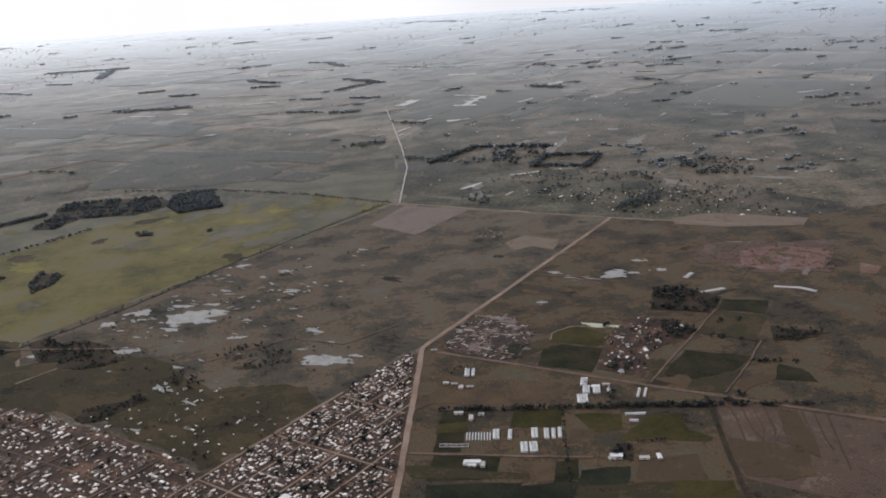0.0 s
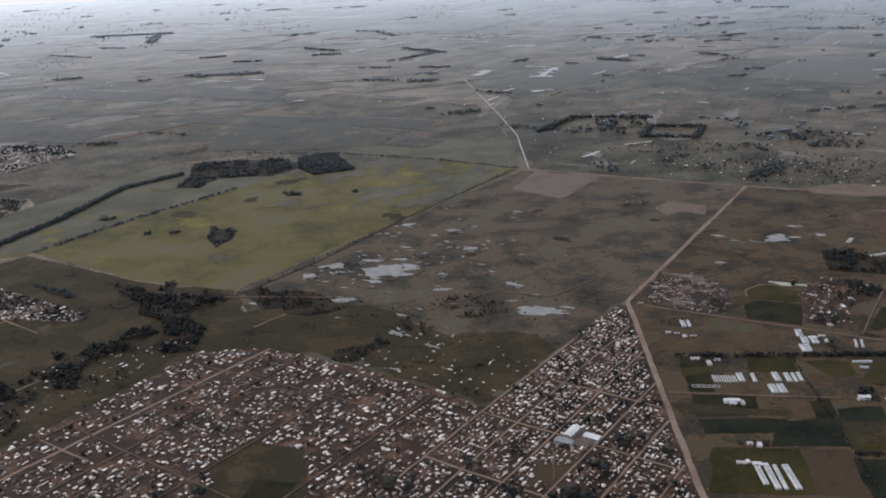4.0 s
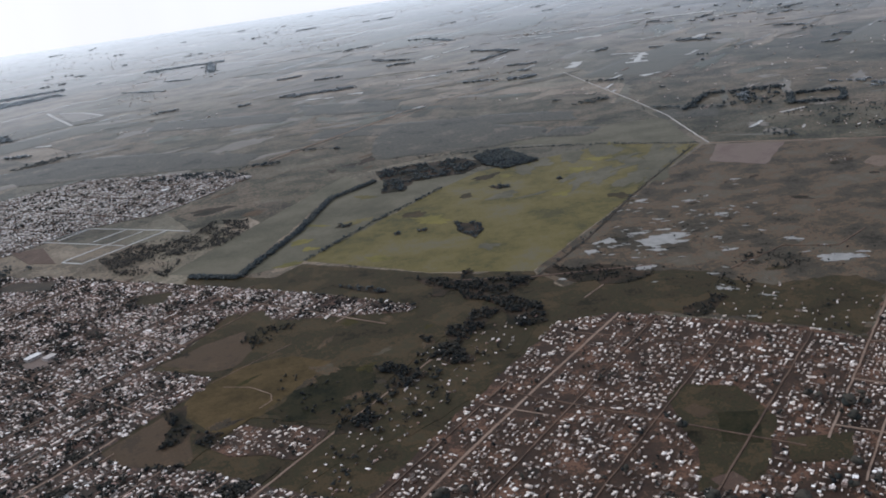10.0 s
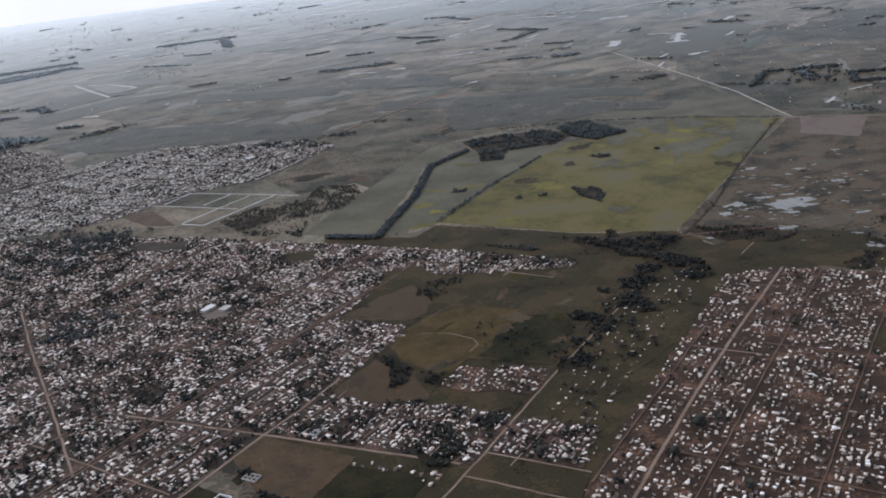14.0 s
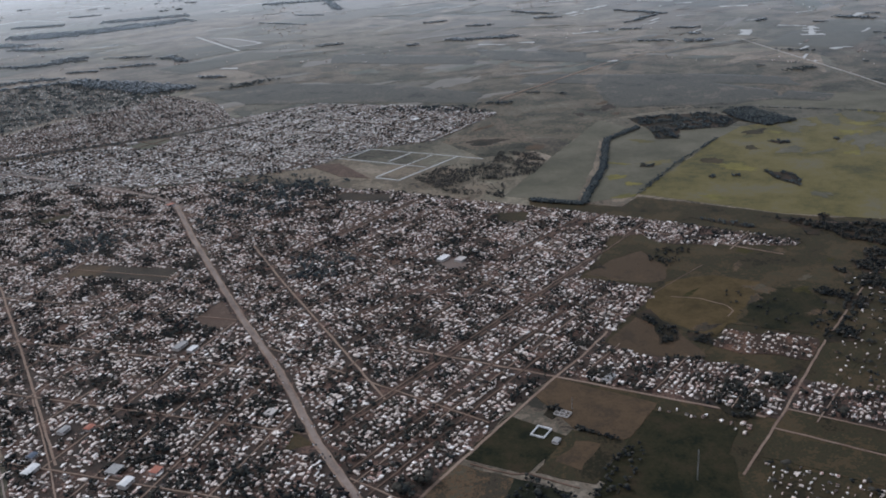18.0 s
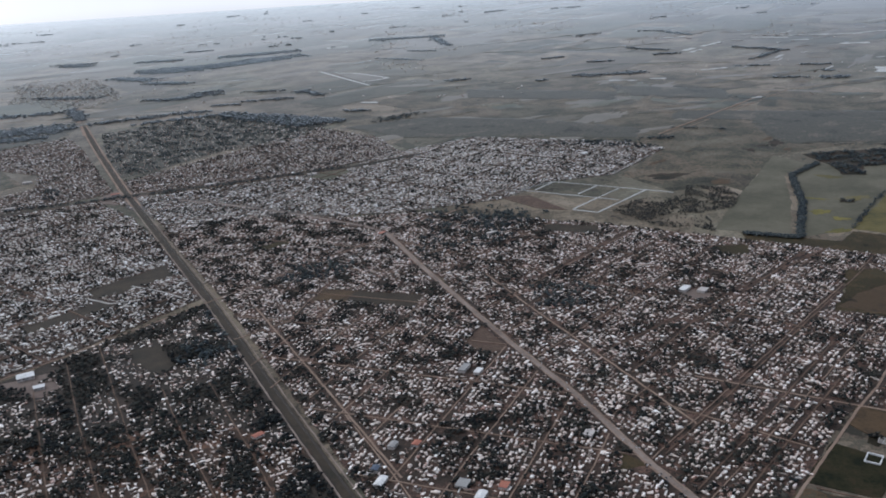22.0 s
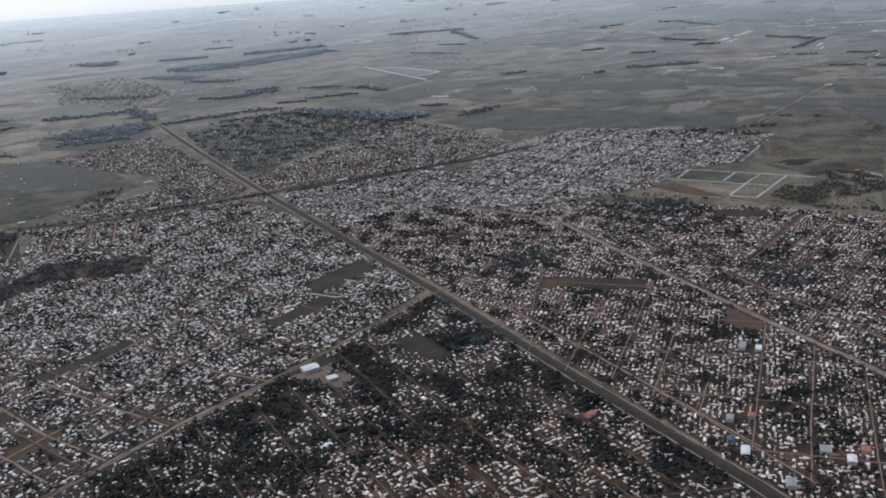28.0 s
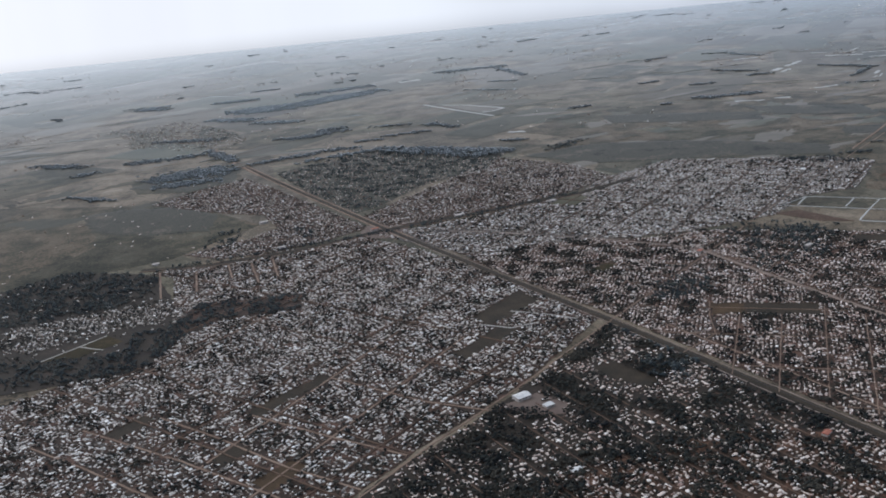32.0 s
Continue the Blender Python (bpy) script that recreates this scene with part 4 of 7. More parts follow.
road([(-1111, 1531), (-1158, 1692), (-1200, 1850), (-1162, 1996)], 5.0, M["dirt_road"], "pale far road towards a town")
road(AVENUE, 4.7, M["dirt_road"], "bare brown shoulders of the avenue")
road(AVENUE, 3.1, M["avenue"], "wide worn avenue with dirt shoulders")
road([(-893, 1034), (-829, 989), (-744, 916), (-683, 854), (-662, 818)], 4.5, M["avenue"], "pale street continuing the avenue")
road([(-1246, 1048), (-1163, 1029), (-1072, 1036), (-963, 1074), (-883, 1086), (-693, 1121), (-600, 1160)], 11.0, M["verge"], "broad grassy strip of the cross road")
road([(-1246, 1043), (-1163, 1024), (-1072, 1031), (-963, 1068), (-883, 1080), (-693, 1115)], 2.6, M["street"], "cross road along a grassy strip")
road([(-1170, 385), (-1075, 461), (-1006, 524), (-921, 592), (-814, 686), (-665, 812), (-560, 905), (-422, 1020), (-160, 1231), (60, 1420)], 1.25, M["dirt_road"], "long pale diagonal street")
road([(-888, 742), (-860, 720), (-840, 700)], 1.8, M["white_road"], "white gravel lane by the open strip")
road([(-922, 722), (-898, 703), (-872, 706)], 2.0, M["white_road"], "white gravel lane across the open strip")
for line, w in (([(-464, 958), (-381, 889), (-358, 869)], 1.5), ([(-509, 937), (-464, 958)], 1.2), ([(-509, 937), (-450, 887), (-419, 860)], 1.5), ([(-492, 930), (-464, 958)], 2.2), ([(-453, 897), (-423, 925)], 2.2),
                ([(-439, 875), (-406, 904)], 1.3), ([(-473, 843), (-439, 875)], 2.3), ([(-473, 841), (-453, 824), (-381, 889)], 2.3)):
    road(line, w * 0.72, M["chalk"], "white gravel road of an empty housing plot")
road([(-591, 682), (-570, 595), (-542, 491), (-521, 409)], 1.3, M["dirt_road"], "pale street beside the avenue")
road([(-778, 659), (-725, 506), (-687, 393)], 1.3, M["dirt_road"], "pale street east of the railway")
road([(-160, 585), (-110, 560), (-60, 545), (-30, 535)], 1.6, M["street"], "faint track to the ponds")
road([(10, 500), (60, 520), (90, 500), (125, 520)], 0.9, M["street"], "faint winding path over the grass")
road([(-323, 488), (-307, 479), (-296, 464), (-296, 456), (-303, 449)], 0.5, M["dirt_road"], "worn pale track round the playing field", clear=0.2)
road([(-280, 531), (-306, 514), (-330, 497)], 0.5, M["street"], "faint path over the meadow", clear=0.2)
road([(-118, 458), (-62, 411), (-32, 385), (-7, 361)], 0.8, M["street"], "brown cross street of the eastern town", clear=0.2)
road([(-189, 397), (-162, 370)], 0.8, M["dirt_road"], "short pale cross street", clear=0.2)
road([(-288, 307), (-326, 342)], 0.9, M["dirt_road"], "white lane above a brown paddock")
road([(-341, 328), (-288, 276)], 0.9, M["dirt_road"], "white lane between two paddocks")
road([(-490, 339), (-473, 325), (-466, 324), (-447, 307)], 0.8, M["street"], "pale lane beside the green lot")
for line in ([(-1303, 798), (-1274, 822), (-1252, 841)], [(-1274, 822), (-1250, 804)]):
    road(line, 1.6, M["white_road"], "white lane beside a plot in the wood")
road([(254, 376), (237, 319), (222, 265), (202, 210)], 2.0, M["dark_scrub"], "dark ditch beside the furrowed field")
road([(107, 364), (156, 346), (183, 337)], 1.5, M["street"], "farm track between vegetable plots")
for line in ([(320, 539), (329, 547)], [(317, 510), (334, 512)], [(364, 504), (377, 497), (383, 487)]):
    road(line, 3.0, M["white_road"], "short white gravel track")
for k in range(9):
    u = (k + 0.6) / 9
    road([(258 + 40 * u, 370 - 29 * u), (252 + 37 * u, 346 - 27 * u), (247 + 36 * u + 4 * math.sin(k * 2.1), 330 - 26 * u - 9 * math.sin(k * 1.7))], 0.7 + 0.3 * math.sin(k * 2.7), M["tilled"], "dark strip along the furrows", name="furrow_strip", category="field", height=0.26 + 0.001 * k)
sheet("field", [(280, 355), (285, 350), (279, 325), (272, 310), (266, 324)], M["tilled"], "dark brown strip across the furrows", "field", height=0.272, sway=2.0, step=3.0, seed=3)
sheet("field", [(244, 334), (251, 330), (262, 328), (270, 318), (262, 298), (250, 300), (237, 309)], M["tilled"], "dark weedy end of the furrowed field", "field", height=0.274, sway=6.0, step=3.0, seed=5)
road([(312, 480), (285, 451), (264, 429), (235, 398)], 1.1, M["street"], "pale dirt lane behind the hamlet")
road([(312, 428), (288, 400), (264, 376)], 1.0, M["street"], "faint dirt lane between dark plots")
road([(226, 582), (248, 570), (270, 557)], 0.8, M["street"], "faint pale track past the puddles")
road([(204, 466), (209, 477), (221, 482), (233, 479)], 0.6, M["dirt_road"], "pale path round the green meadow", clear=0.2)
road([(-91, 504), (-72, 519)], 0.8, M["dirt_road"], "pale path to the scrub", clear=0.2)
# streets of the wooded quarter, the avenue quarter, the dense town and the west
for line in ([(-945, 562), (-893, 411), (-850, 290)], [(-904, 590), (-873, 495), (-841, 407), (-800, 290)], [(-888, 617), (-837, 465), (-810, 388), (-775, 290)], [(-830, 532), (-804, 455), (-775, 378), (-745, 290)],
             [(-800, 533), (-766, 435), (-746, 372), (-715, 280)], [(-968, 546), (-939, 459), (-890, 310)], [(-919, 562), (-909, 532), (-866, 404), (-825, 290)], [(-1000, 515), (-960, 400), (-930, 310)], [(-1030, 490), (-995, 385), (-965, 300)],
             [(-940, 405), (-870, 388), (-800, 372), (-720, 362)]):
    road(line, 0.75, M["street"], "pale dirt street under trees", name="street", category="street", clear=0.6)
for line in ([(-603, 538), (-679, 415), (-693, 392)], [(-591, 496), (-649, 406), (-680, 355)], [(-582, 454), (-637, 362), (-672, 300)], [(-571, 411), (-590, 379), (-650, 285)], [(-680, 471), (-702, 438)], [(-715, 652), (-775, 552)],
             [(-685, 638), (-760, 515)], [(-646, 639), (-735, 495)], [(-627, 612), (-720, 465)], [(-714, 468), (-696, 413), (-688, 387), (-678, 352)], [(-723, 690), (-737, 662), (-751, 624), (-790, 600)]):
    road(line, 0.8, M["dirt_road"], "pale street between avenue and railway", name="street", category="street", clear=0.6)
for line in ([(-546, 511), (-404, 598), (-300, 662)], [(-535, 479), (-473, 539), (-403, 593), (-330, 655)], [(-549, 384), (-383, 535), (-300, 610)], [(-545, 350), (-480, 410), (-395, 490)], [(-540, 327), (-482, 382), (-420, 440)],
             [(-552, 661), (-443, 758)], [(-580, 600), (-480, 680), (-400, 745)]):
    road(line, 1.0, M["street"], "pale dirt street of the dense town", name="street", category="street", clear=0.6)
for line in ([(-1272, 626), (-1225, 578), (-1182, 530), (-1120, 465)], [(-1239, 641), (-1163, 567), (-1106, 505), (-1080, 475)], [(-1184, 641), (-1140, 592), (-1094, 534), (-1050, 490)], [(-1120, 622), (-1066, 567), (-1017, 521)], [(-1056, 662), (-993, 593), (-950, 560)],
             [(-1152, 551), (-1053, 664), (-960, 770)], [(-1130, 490), (-1020, 610), (-940, 700)], [(-1299, 653), (-1232, 716), (-1186, 746), (-1100, 830)]):
    road(line, 1.5, M["dirt_road"], "pale street of the western town", name="street", category="street", clear=0.4)
for line in ([(-1223, 1029), (-1212, 929)], [(-1181, 1008), (-1176, 936)], [(-1146, 1020), (-1140, 966)], [(-1120, 1014), (-1111, 931)], [(-1096, 1017), (-1091, 948)]):
    road(line, 2.0, M["dirt_road"], "pale short street below the cross road", name="street", category="street")


def grid_streets(poly, angle, across, along, width, material, label, skip=0.0):
    """The streets of a quarter: two sets of parallel lines, cut to its outline."""
    ca, sn = math.cos(radians(angle)), math.sin(radians(angle))
    cx, cy = np.mean(poly, axis=0)
    dice = random.Random(int(abs(cx * 7 + cy * 3)))
    for (dx, dy), gap in (((ca, sn), across), ((-sn, ca), along)):
        if not gap:
            continue
        for n in range(-60, 61):
            if dice.random() < skip:
                continue
            ox, oy = cx - dy * n * gap, cy + dx * n * gap
            s = np.arange(-900, 900, 4.0)
            ok = inside(poly, ox + dx * s, oy + dy * s)
            for line, clear in ROADS[:26]:
                ok &= from_line(line, ox + dx * s, oy + dy * s) > clear * 0.6
            start = None
            for i in range(len(s)):
                if ok[i] and start is None:
                    start = s[i]
                if start is not None and (not ok[i] or i == len(s) - 1):
                    if s[i - 1] - start > 24:
                        road([(ox + dx * start, oy + dy * start), (ox + dx * s[i - 1], oy + dy * s[i - 1])], width * dice.uniform(0.8, 1.15), material, label, name="street", category="street", clear=0.35)
                    start = None


grid_streets(EAST_STRIP, 44.5, 19.5, 46, 1.0, M["dirt_road"], "pale dirt street of the eastern town")
grid_streets([(-82, 470), (-45, 440), (0, 396), (-12, 352), (-70, 290), (-90, 225), (-260, 225), (-300, 290), (-195, 400)], 43.5, 44, 120, 0.8, M["street"], "faint dirt street of the eastern town")
grid_streets(TOWN_MID, 42.0, 40, 74, 0.7, M["dirt_road"], "narrow dirt street of the dense town", skip=0.2)
grid_streets(TOWN_AVENUE, 61.0, 0, 58, 0.8, M["dirt_road"], "narrow dirt street beside the avenue", skip=0.15)
grid_streets(TOWN_NORTH, 45.0, 34, 60, 1.0, M["street"], "narrow street of the pale town", skip=0.35)
grid_streets(TOWN_WEST, 41.5, 34, 60, 1.0, M["street"], "narrow street of the western town", skip=0.35)

# ---- ponds and floods ----
def patch(x, y, rx, ry, angle, seed, material, label, name="grass_patch", category="grass", height=0.2):
    """An uneven blotch of other growth in a field."""
    ring, n = [], 36
    ca, sn = math.cos(radians(angle)), math.sin(radians(angle))
    for i in range(n):
        a = 2 * math.pi * i / n
        q = max(0.3, 1 + 0.8 * noise.noise((math.cos(a) * 1.2 + seed, math.sin(a) * 1.2, 0.8)) + 0.55 * noise.noise((math.cos(a) * 4 + seed, math.sin(a) * 4, 5.3)))
        px, py = rx * q * math.cos(a), ry * q * math.sin(a)
        ring.append((x + px * ca - py * sn, y + px * sn + py * ca))
    return sheet(name, ring, M[material], label, category, kind="structure", step=60, sway=0.0, height=height + 0.0002 * (seed % 200), flare=9.0 if height > 0.3 else 0.0)


def pond(x, y, rx, ry, angle, seed, material="water", label="shallow grey flood pond in the grass"):
    dice = random.Random(seed)
    ring, n = [], 44
    for i in range(n):
        a = 2 * math.pi * i / n
        q = 1 + 0.75 * noise.noise((math.cos(a) * 1.3 + seed, math.sin(a) * 1.3, 0.3)) + 0.5 * noise.noise((math.cos(a) * 4 + seed, math.sin(a) * 4, 2.3))
        px, py = rx * max(q, 0.25) * math.cos(a), ry * max(q, 0.25) * math.sin(a)
        ca, sn = math.cos(radians(angle)), math.sin(radians(angle))
        ring.append((x + px * ca - py * sn, y + px * sn + py * ca))
    return sheet("pond", ring, M[material], label, "pond", kind="structure", step=50, sway=0.0, height=0.20 + 0.0003 * (seed % 60))


POND_SPOTS = [(2, 576, 17, 12), (-12, 561, 7, 3), (-8, 603, 8, 3), (11, 600, 5, 2), (-35, 601, 6, 6), (-54, 584, 7, 4), (28, 533, 5, 2.5), (74, 529, 6, 3), (35, 561, 3, 1.5), (-36, 534, 8, 5), (-4, 498, 4, 1.5), (-9, 471, 7, 2.5),
              (6, 449, 5, 1.2), (80, 480, 13, 6), (66, 501, 3, 1), (-87, 544, 7, 5), (64, 609, 5, 3), (19, 626, 4, 2), (-33, 586, 4, 1.5), (-18, 426, 3, 1), (84, 505, 3, 1), (50, 616, 2, 1.5), (30, 682, 5, 3), (60, 657, 5, 3),
              (243, 582, 5, 2), (250, 568, 4, 1.5), (262, 562, 6, 1.5), (281, 562, 11, 7), (308, 585, 5, 2), (313, 561, 4, 3), (218, 528, 4, 1.5), (121, 690, 5, 2)]
for i, (x, y, a, b) in enumerate(POND_SPOTS):
    chance = random.Random(900 + i)
    pond(x, y, a * 0.95, b * 0.9, -32 + chance.gauss(0, 8), 11 * i)
    for k in range(1, 2 + int(a / 3)):
        pond(x + chance.gauss(0, 0.75) * a, y + chance.gauss(0, 0.75) * a * 0.7, a * chance.uniform(0.15, 0.4), b * chance.uniform(0.12, 0.35), -32 + chance.gauss(0, 18), 11 * i + k)
dice = random.Random(5)
for i in range(85):
    x, y = dice.gauss(20, 45), dice.gauss(610, 48)
    if inside(FIELDS[0][2], [x], [y])[0]:
        pond(x, y, dice.uniform(0.6, 3.2), dice.uniform(0.3, 1.1), -32 + dice.gauss(0, 22), 60 + i, label="small grey puddle in the grass")
pond(240, 478, 10, 3, -32, 200, "green_water", "pale green pond beside a meadow")

dice = random.Random(9)
for i, (poly, n, choices, size) in enumerate((
        (FIELDS[0][2], 70, (("dark_scrub", "dark scrubby hollow in the grass"), ("wet_grass", "grey tussocky patch of grass"), ("green", "greener wet patch of grass"), ("wet_grass", "grey tussocky patch of grass")), 6),
        (FIELDS[1][2], 36, (("yellow_grass", "yellow flowering patch of pasture"), ("pale_grass", "pale grazed patch of pasture"), ("green", "darker green patch of pasture"), ("yellow_grass", "yellow patch of pasture")), 13),
        (FIELDS[2][2], 14, (("olive", "olive patch of pasture"), ("yellow_grass", "yellowish patch of pasture")), 9),
        (FIELDS[7][2], 30, (("rough_grass", "brown dry patch of meadow"), ("crop", "greener patch of meadow"), ("rough_grass", "brown dry patch of meadow")), 6),
        (FIELDS[10][2], 22, (("dark_scrub", "dark heathy patch"), ("tilled", "brown bare patch of plain")), 14),
        ([(133, 482), (331, 702), (480, 640), (380, 480), (240, 392)], 40, (("dark_scrub", "dark scrubby patch of grass"), ("orange_grass", "ochre patch of dry grass"), ("green", "greenish patch of grass")), 9),
        ([(200, 850), (330, 710), (700, 700), (700, 1200), (260, 1200)], 46, (("heath", "dark scrubby patch of plain"), ("grey_pasture", "greenish patch of plain"), ("dull_plain", "dull brown patch of plain"), ("stubble", "pale patch of plain")), 18),
        ([(-700, 1250), (-290, 1080), (0, 1020), (250, 1480), (-300, 1800), (-700, 1700)], 60, (("heath", "dark patch of heath on the plain"), ("grey_pasture", "greenish stretch of plain"), ("stubble", "pale stretch of plain"), ("dull_plain", "brown stretch of plain")), 34),
        ([(-1700, 1100), (-1250, 1100), (-1180, 1300), (-1300, 1600), (-1700, 1800)], 26, (("heath", "dark patch of heath on the plain"), ("dull_plain", "brown stretch of plain")), 30))):
    px, py = np.array(poly, float).T
    for k in range(n):
        x, y = dice.uniform(px.min(), px.max()), dice.uniform(py.min(), py.max())
        if not inside(poly, [x], [y])[0] or (len(ROADS) and min(float(from_line(line, np.array([x]), np.array([y]))[0]) for line, _ in ROADS[:9]) < 4):
            continue
        kind, label = dice.choice(choices)
        patch(x, y, size * dice.uniform(0.4, 1.6), size * dice.uniform(0.25, 0.8), dice.choice((45, 45, -45, 0, 20)) + dice.gauss(0, 12), 7 * i + k, kind, label, height=0.29 if i == 3 else 0.15)

dice = random.Random(41)
for k in range(60):
    x, y = dice.uniform(142, 208), dice.uniform(454, 516)
    if inside(RUBBLE_EAST, [x], [y])[0]:
        kind, label = dice.choice((("pink_soil", "bare pinkish soil between rubble heaps"), ("pink_soil", "bare pinkish soil between rubble heaps"), ("dark_scrub", "dark weedy ground between rubble"), ("tilled", "brown bare ground between rubble")))
        patch(x, y, dice.uniform(2, 6), dice.uniform(1.2, 3), dice.choice((-40, 45)) + dice.gauss(0, 15), 600 + k, kind, label, name="bare_patch", category="ground", height=0.29)
patch(184, 512, 9, 2.0, -40, 640, "stubble", "pale tan heap of sand", name="bare_patch", category="ground", height=0.3)
sheet("bare_patch", [(175, 460), (184, 468), (189, 464), (178, 448)], M["black_crop"], "black wet pit beside the rubble", "ground", height=0.345, sway=1.0, step=2.0)
for k in range(34):
    x, y = dice.uniform(340, 450), dice.uniform(510, 610)
    if inside([(340, 570), (382, 606), (425, 598), (448, 547), (430, 512), (386, 520), (350, 545)], [x], [y])[0]:
        kind, label = dice.choice((("rough_grass", "grassy patch in the brickyard"), ("pink_soil", "pale bare soil of the brickyard"), ("red_soil", "dark red soil of the brickyard")))
        patch(x, y, dice.uniform(3, 9), dice.uniform(1.5, 4), dice.choice((-40, 45, 10)) + dice.gauss(0, 15), 660 + k, kind, label, name="bare_patch", category="ground", height=0.29)
dice = random.Random(23)
for k in range(36):
    x, y = dice.uniform(-20, 160), dice.uniform(720, 900)
    if inside(FIELDS[1][2], [x], [y])[0] and x + y > 790:
        patch(x, y, dice.uniform(12, 32), dice.uniform(5, 13), 45 + dice.gauss(0, 20), 300 + k, "pale_grass", "pale grazed patch of pasture", height=0.16)
# long dark and pale bands over the middle plain
for k in range(150):
    y = dice.uniform(1000, 2600)
    x = dice.uniform(-0.62, 0.5) * y * 1.25 - 150
    if any(inside(p, [x], [y])[0] for p in (TOWN_NORTH, TOWN_WEST, TOWN_CORNER, TOWN_TOP, TOWN_FAR, WOODS_FAR)) or (-330 < x < 200 and y < 1020):
        continue
    kind, label = dice.choice((("pasture", "brown band of pasture on the plain"), ("heath", "dark heathy band on the plain"), ("heath", "dark heathy band on the plain"), ("stubble", "pale dry band on the plain"), ("grey_pasture", "greenish band on the plain")))
    patch(x, y, dice.uniform(20, 80) * y / 1300, dice.uniform(4, 14) * y / 1300, dice.choice((-10, 5, 20, 45)) + dice.gauss(0, 10), 400 + k, kind, label, height=0.47 if y > 1300 else 0.17)

# ---- houses ----
def house_protos():
    """Small houses of unit size: vertices, triangles, slots (0 wall, 1 roof)."""
    protos = []

    def quads(v, f, s, slot, verts, faces):
        k = len(v)
        v += verts
        for q in faces:
            for i in range(1, len(q) - 1):
                f.append((k + q[0], k + q[i], k + q[i + 1]))
                s.append(slot)

    def walls(v, f, s, x0, y0, x1, y1, h):
        quads(v, f, s, 0, [(x0, y0, 0), (x1, y0, 0), (x1, y1, 0), (x0, y1, 0), (x0, y0, h), (x1, y0, h), (x1, y1, h), (x0, y1, h)],
              [(0, 1, 5, 4), (1, 2, 6, 5), (2, 3, 7, 6), (3, 0, 4, 7)])

    def slab(v, f, s, x0, y0, x1, y1, h, t, lift=0.0):
        quads(v, f, s, 1, [(x0, y0, h), (x1, y0, h), (x1, y1, h + lift), (x0, y1, h + lift), (x0, y0, h + t), (x1, y0, h + t), (x1, y1, h + t + lift), (x0, y1, h + t + lift)],
              [(4, 5, 6, 7), (0, 1, 5, 4), (1, 2, 6, 5), (2, 3, 7, 6), (3, 0, 4, 7)])

    def pitched(v, f, s, x0, y0, x1, y1, h, top):
        m = (y0 + y1) / 2
        quads(v, f, s, 1, [(x0, y0, h), (x1, y0, h), (x1, y1, h), (x0, y1, h), (x0, m, top), (x1, m, top)],
              [(0, 1, 5, 4), (2, 3, 4, 5), (0, 4, 3), (1, 2, 5)])

    for shape in range(8):
        v, f, s = [], [], []
        if shape == 6:
            walls(v, f, s, -0.52, -0.52, 0.52, 0.52, 0.92)
            quads(v, f, s, 1, [(-0.52, -0.52, 0.92), (0.52, -0.52, 0.92), (0.52, 0.52, 0.98), (-0.52, 0.52, 0.98)], [(0, 1, 2, 3)])
        elif shape == 7:
            walls(v, f, s, -0.5, -0.5, 0.5, 0.5, 0.75)
            pitched(v, f, s, -0.54, -0.56, 0.54, 0.56, 0.74, 1.12)
        elif shape == 0:
            walls(v, f, s, -0.5, -0.5, 0.5, 0.5, 0.85)
            slab(v, f, s, -0.54, -0.54, 0.54, 0.54, 0.84, 0.12)
        elif shape == 1:
            walls(v, f, s, -0.5, -0.5, 0.5, 0.5, 0.75)
            pitched(v, f, s, -0.55, -0.57, 0.55, 0.57, 0.74, 1.15)
        elif shape == 2:
            walls(v, f, s, -0.5, -0.5, 0.15, 0.5, 0.9)
            slab(v, f, s, -0.53, -0.53, 0.18, 0.53, 0.88, 0.1)
            walls(v, f, s, 0.15, -0.5, 0.5, 0.1, 0.7)
            slab(v, f, s, 0.14, -0.53, 0.54, 0.14, 0.69, 0.1, 0.08)
        elif shape == 3:
            walls(v, f, s, -0.5, -0.5, 0.5, 0.5, 0.7)
            slab(v, f, s, -0.55, -0.55, 0.55, 0.55, 0.7, 0.07, 0.25)
        elif shape == 4:
            walls(v, f, s, -0.5, -0.5, 0.5, 0.05, 0.75)
            pitched(v, f, s, -0.55, -0.56, 0.55, 0.11, 0.74, 1.1)
            walls(v, f, s, -0.2, 0.0, 0.4, 0.5, 0.6)
            slab(v, f, s, -0.23, 0.06, 0.43, 0.54, 0.6, 0.08, -0.08)
        else:
            walls(v, f, s, -0.5, -0.5, 0.5, 0.5, 1.5)
            slab(v, f, s, -0.53, -0.53, 0.53, 0.53, 1.48, 0.1)
            walls(v, f, s, 0.5, -0.45, 0.95, 0.3, 0.75)
            slab(v, f, s, 0.49, -0.48, 0.98, 0.33, 0.74, 0.1)
        protos.append((np.array(v, float), np.array(f), np.array(s)))
    return protos


HOUSE_PROTOS = house_protos()


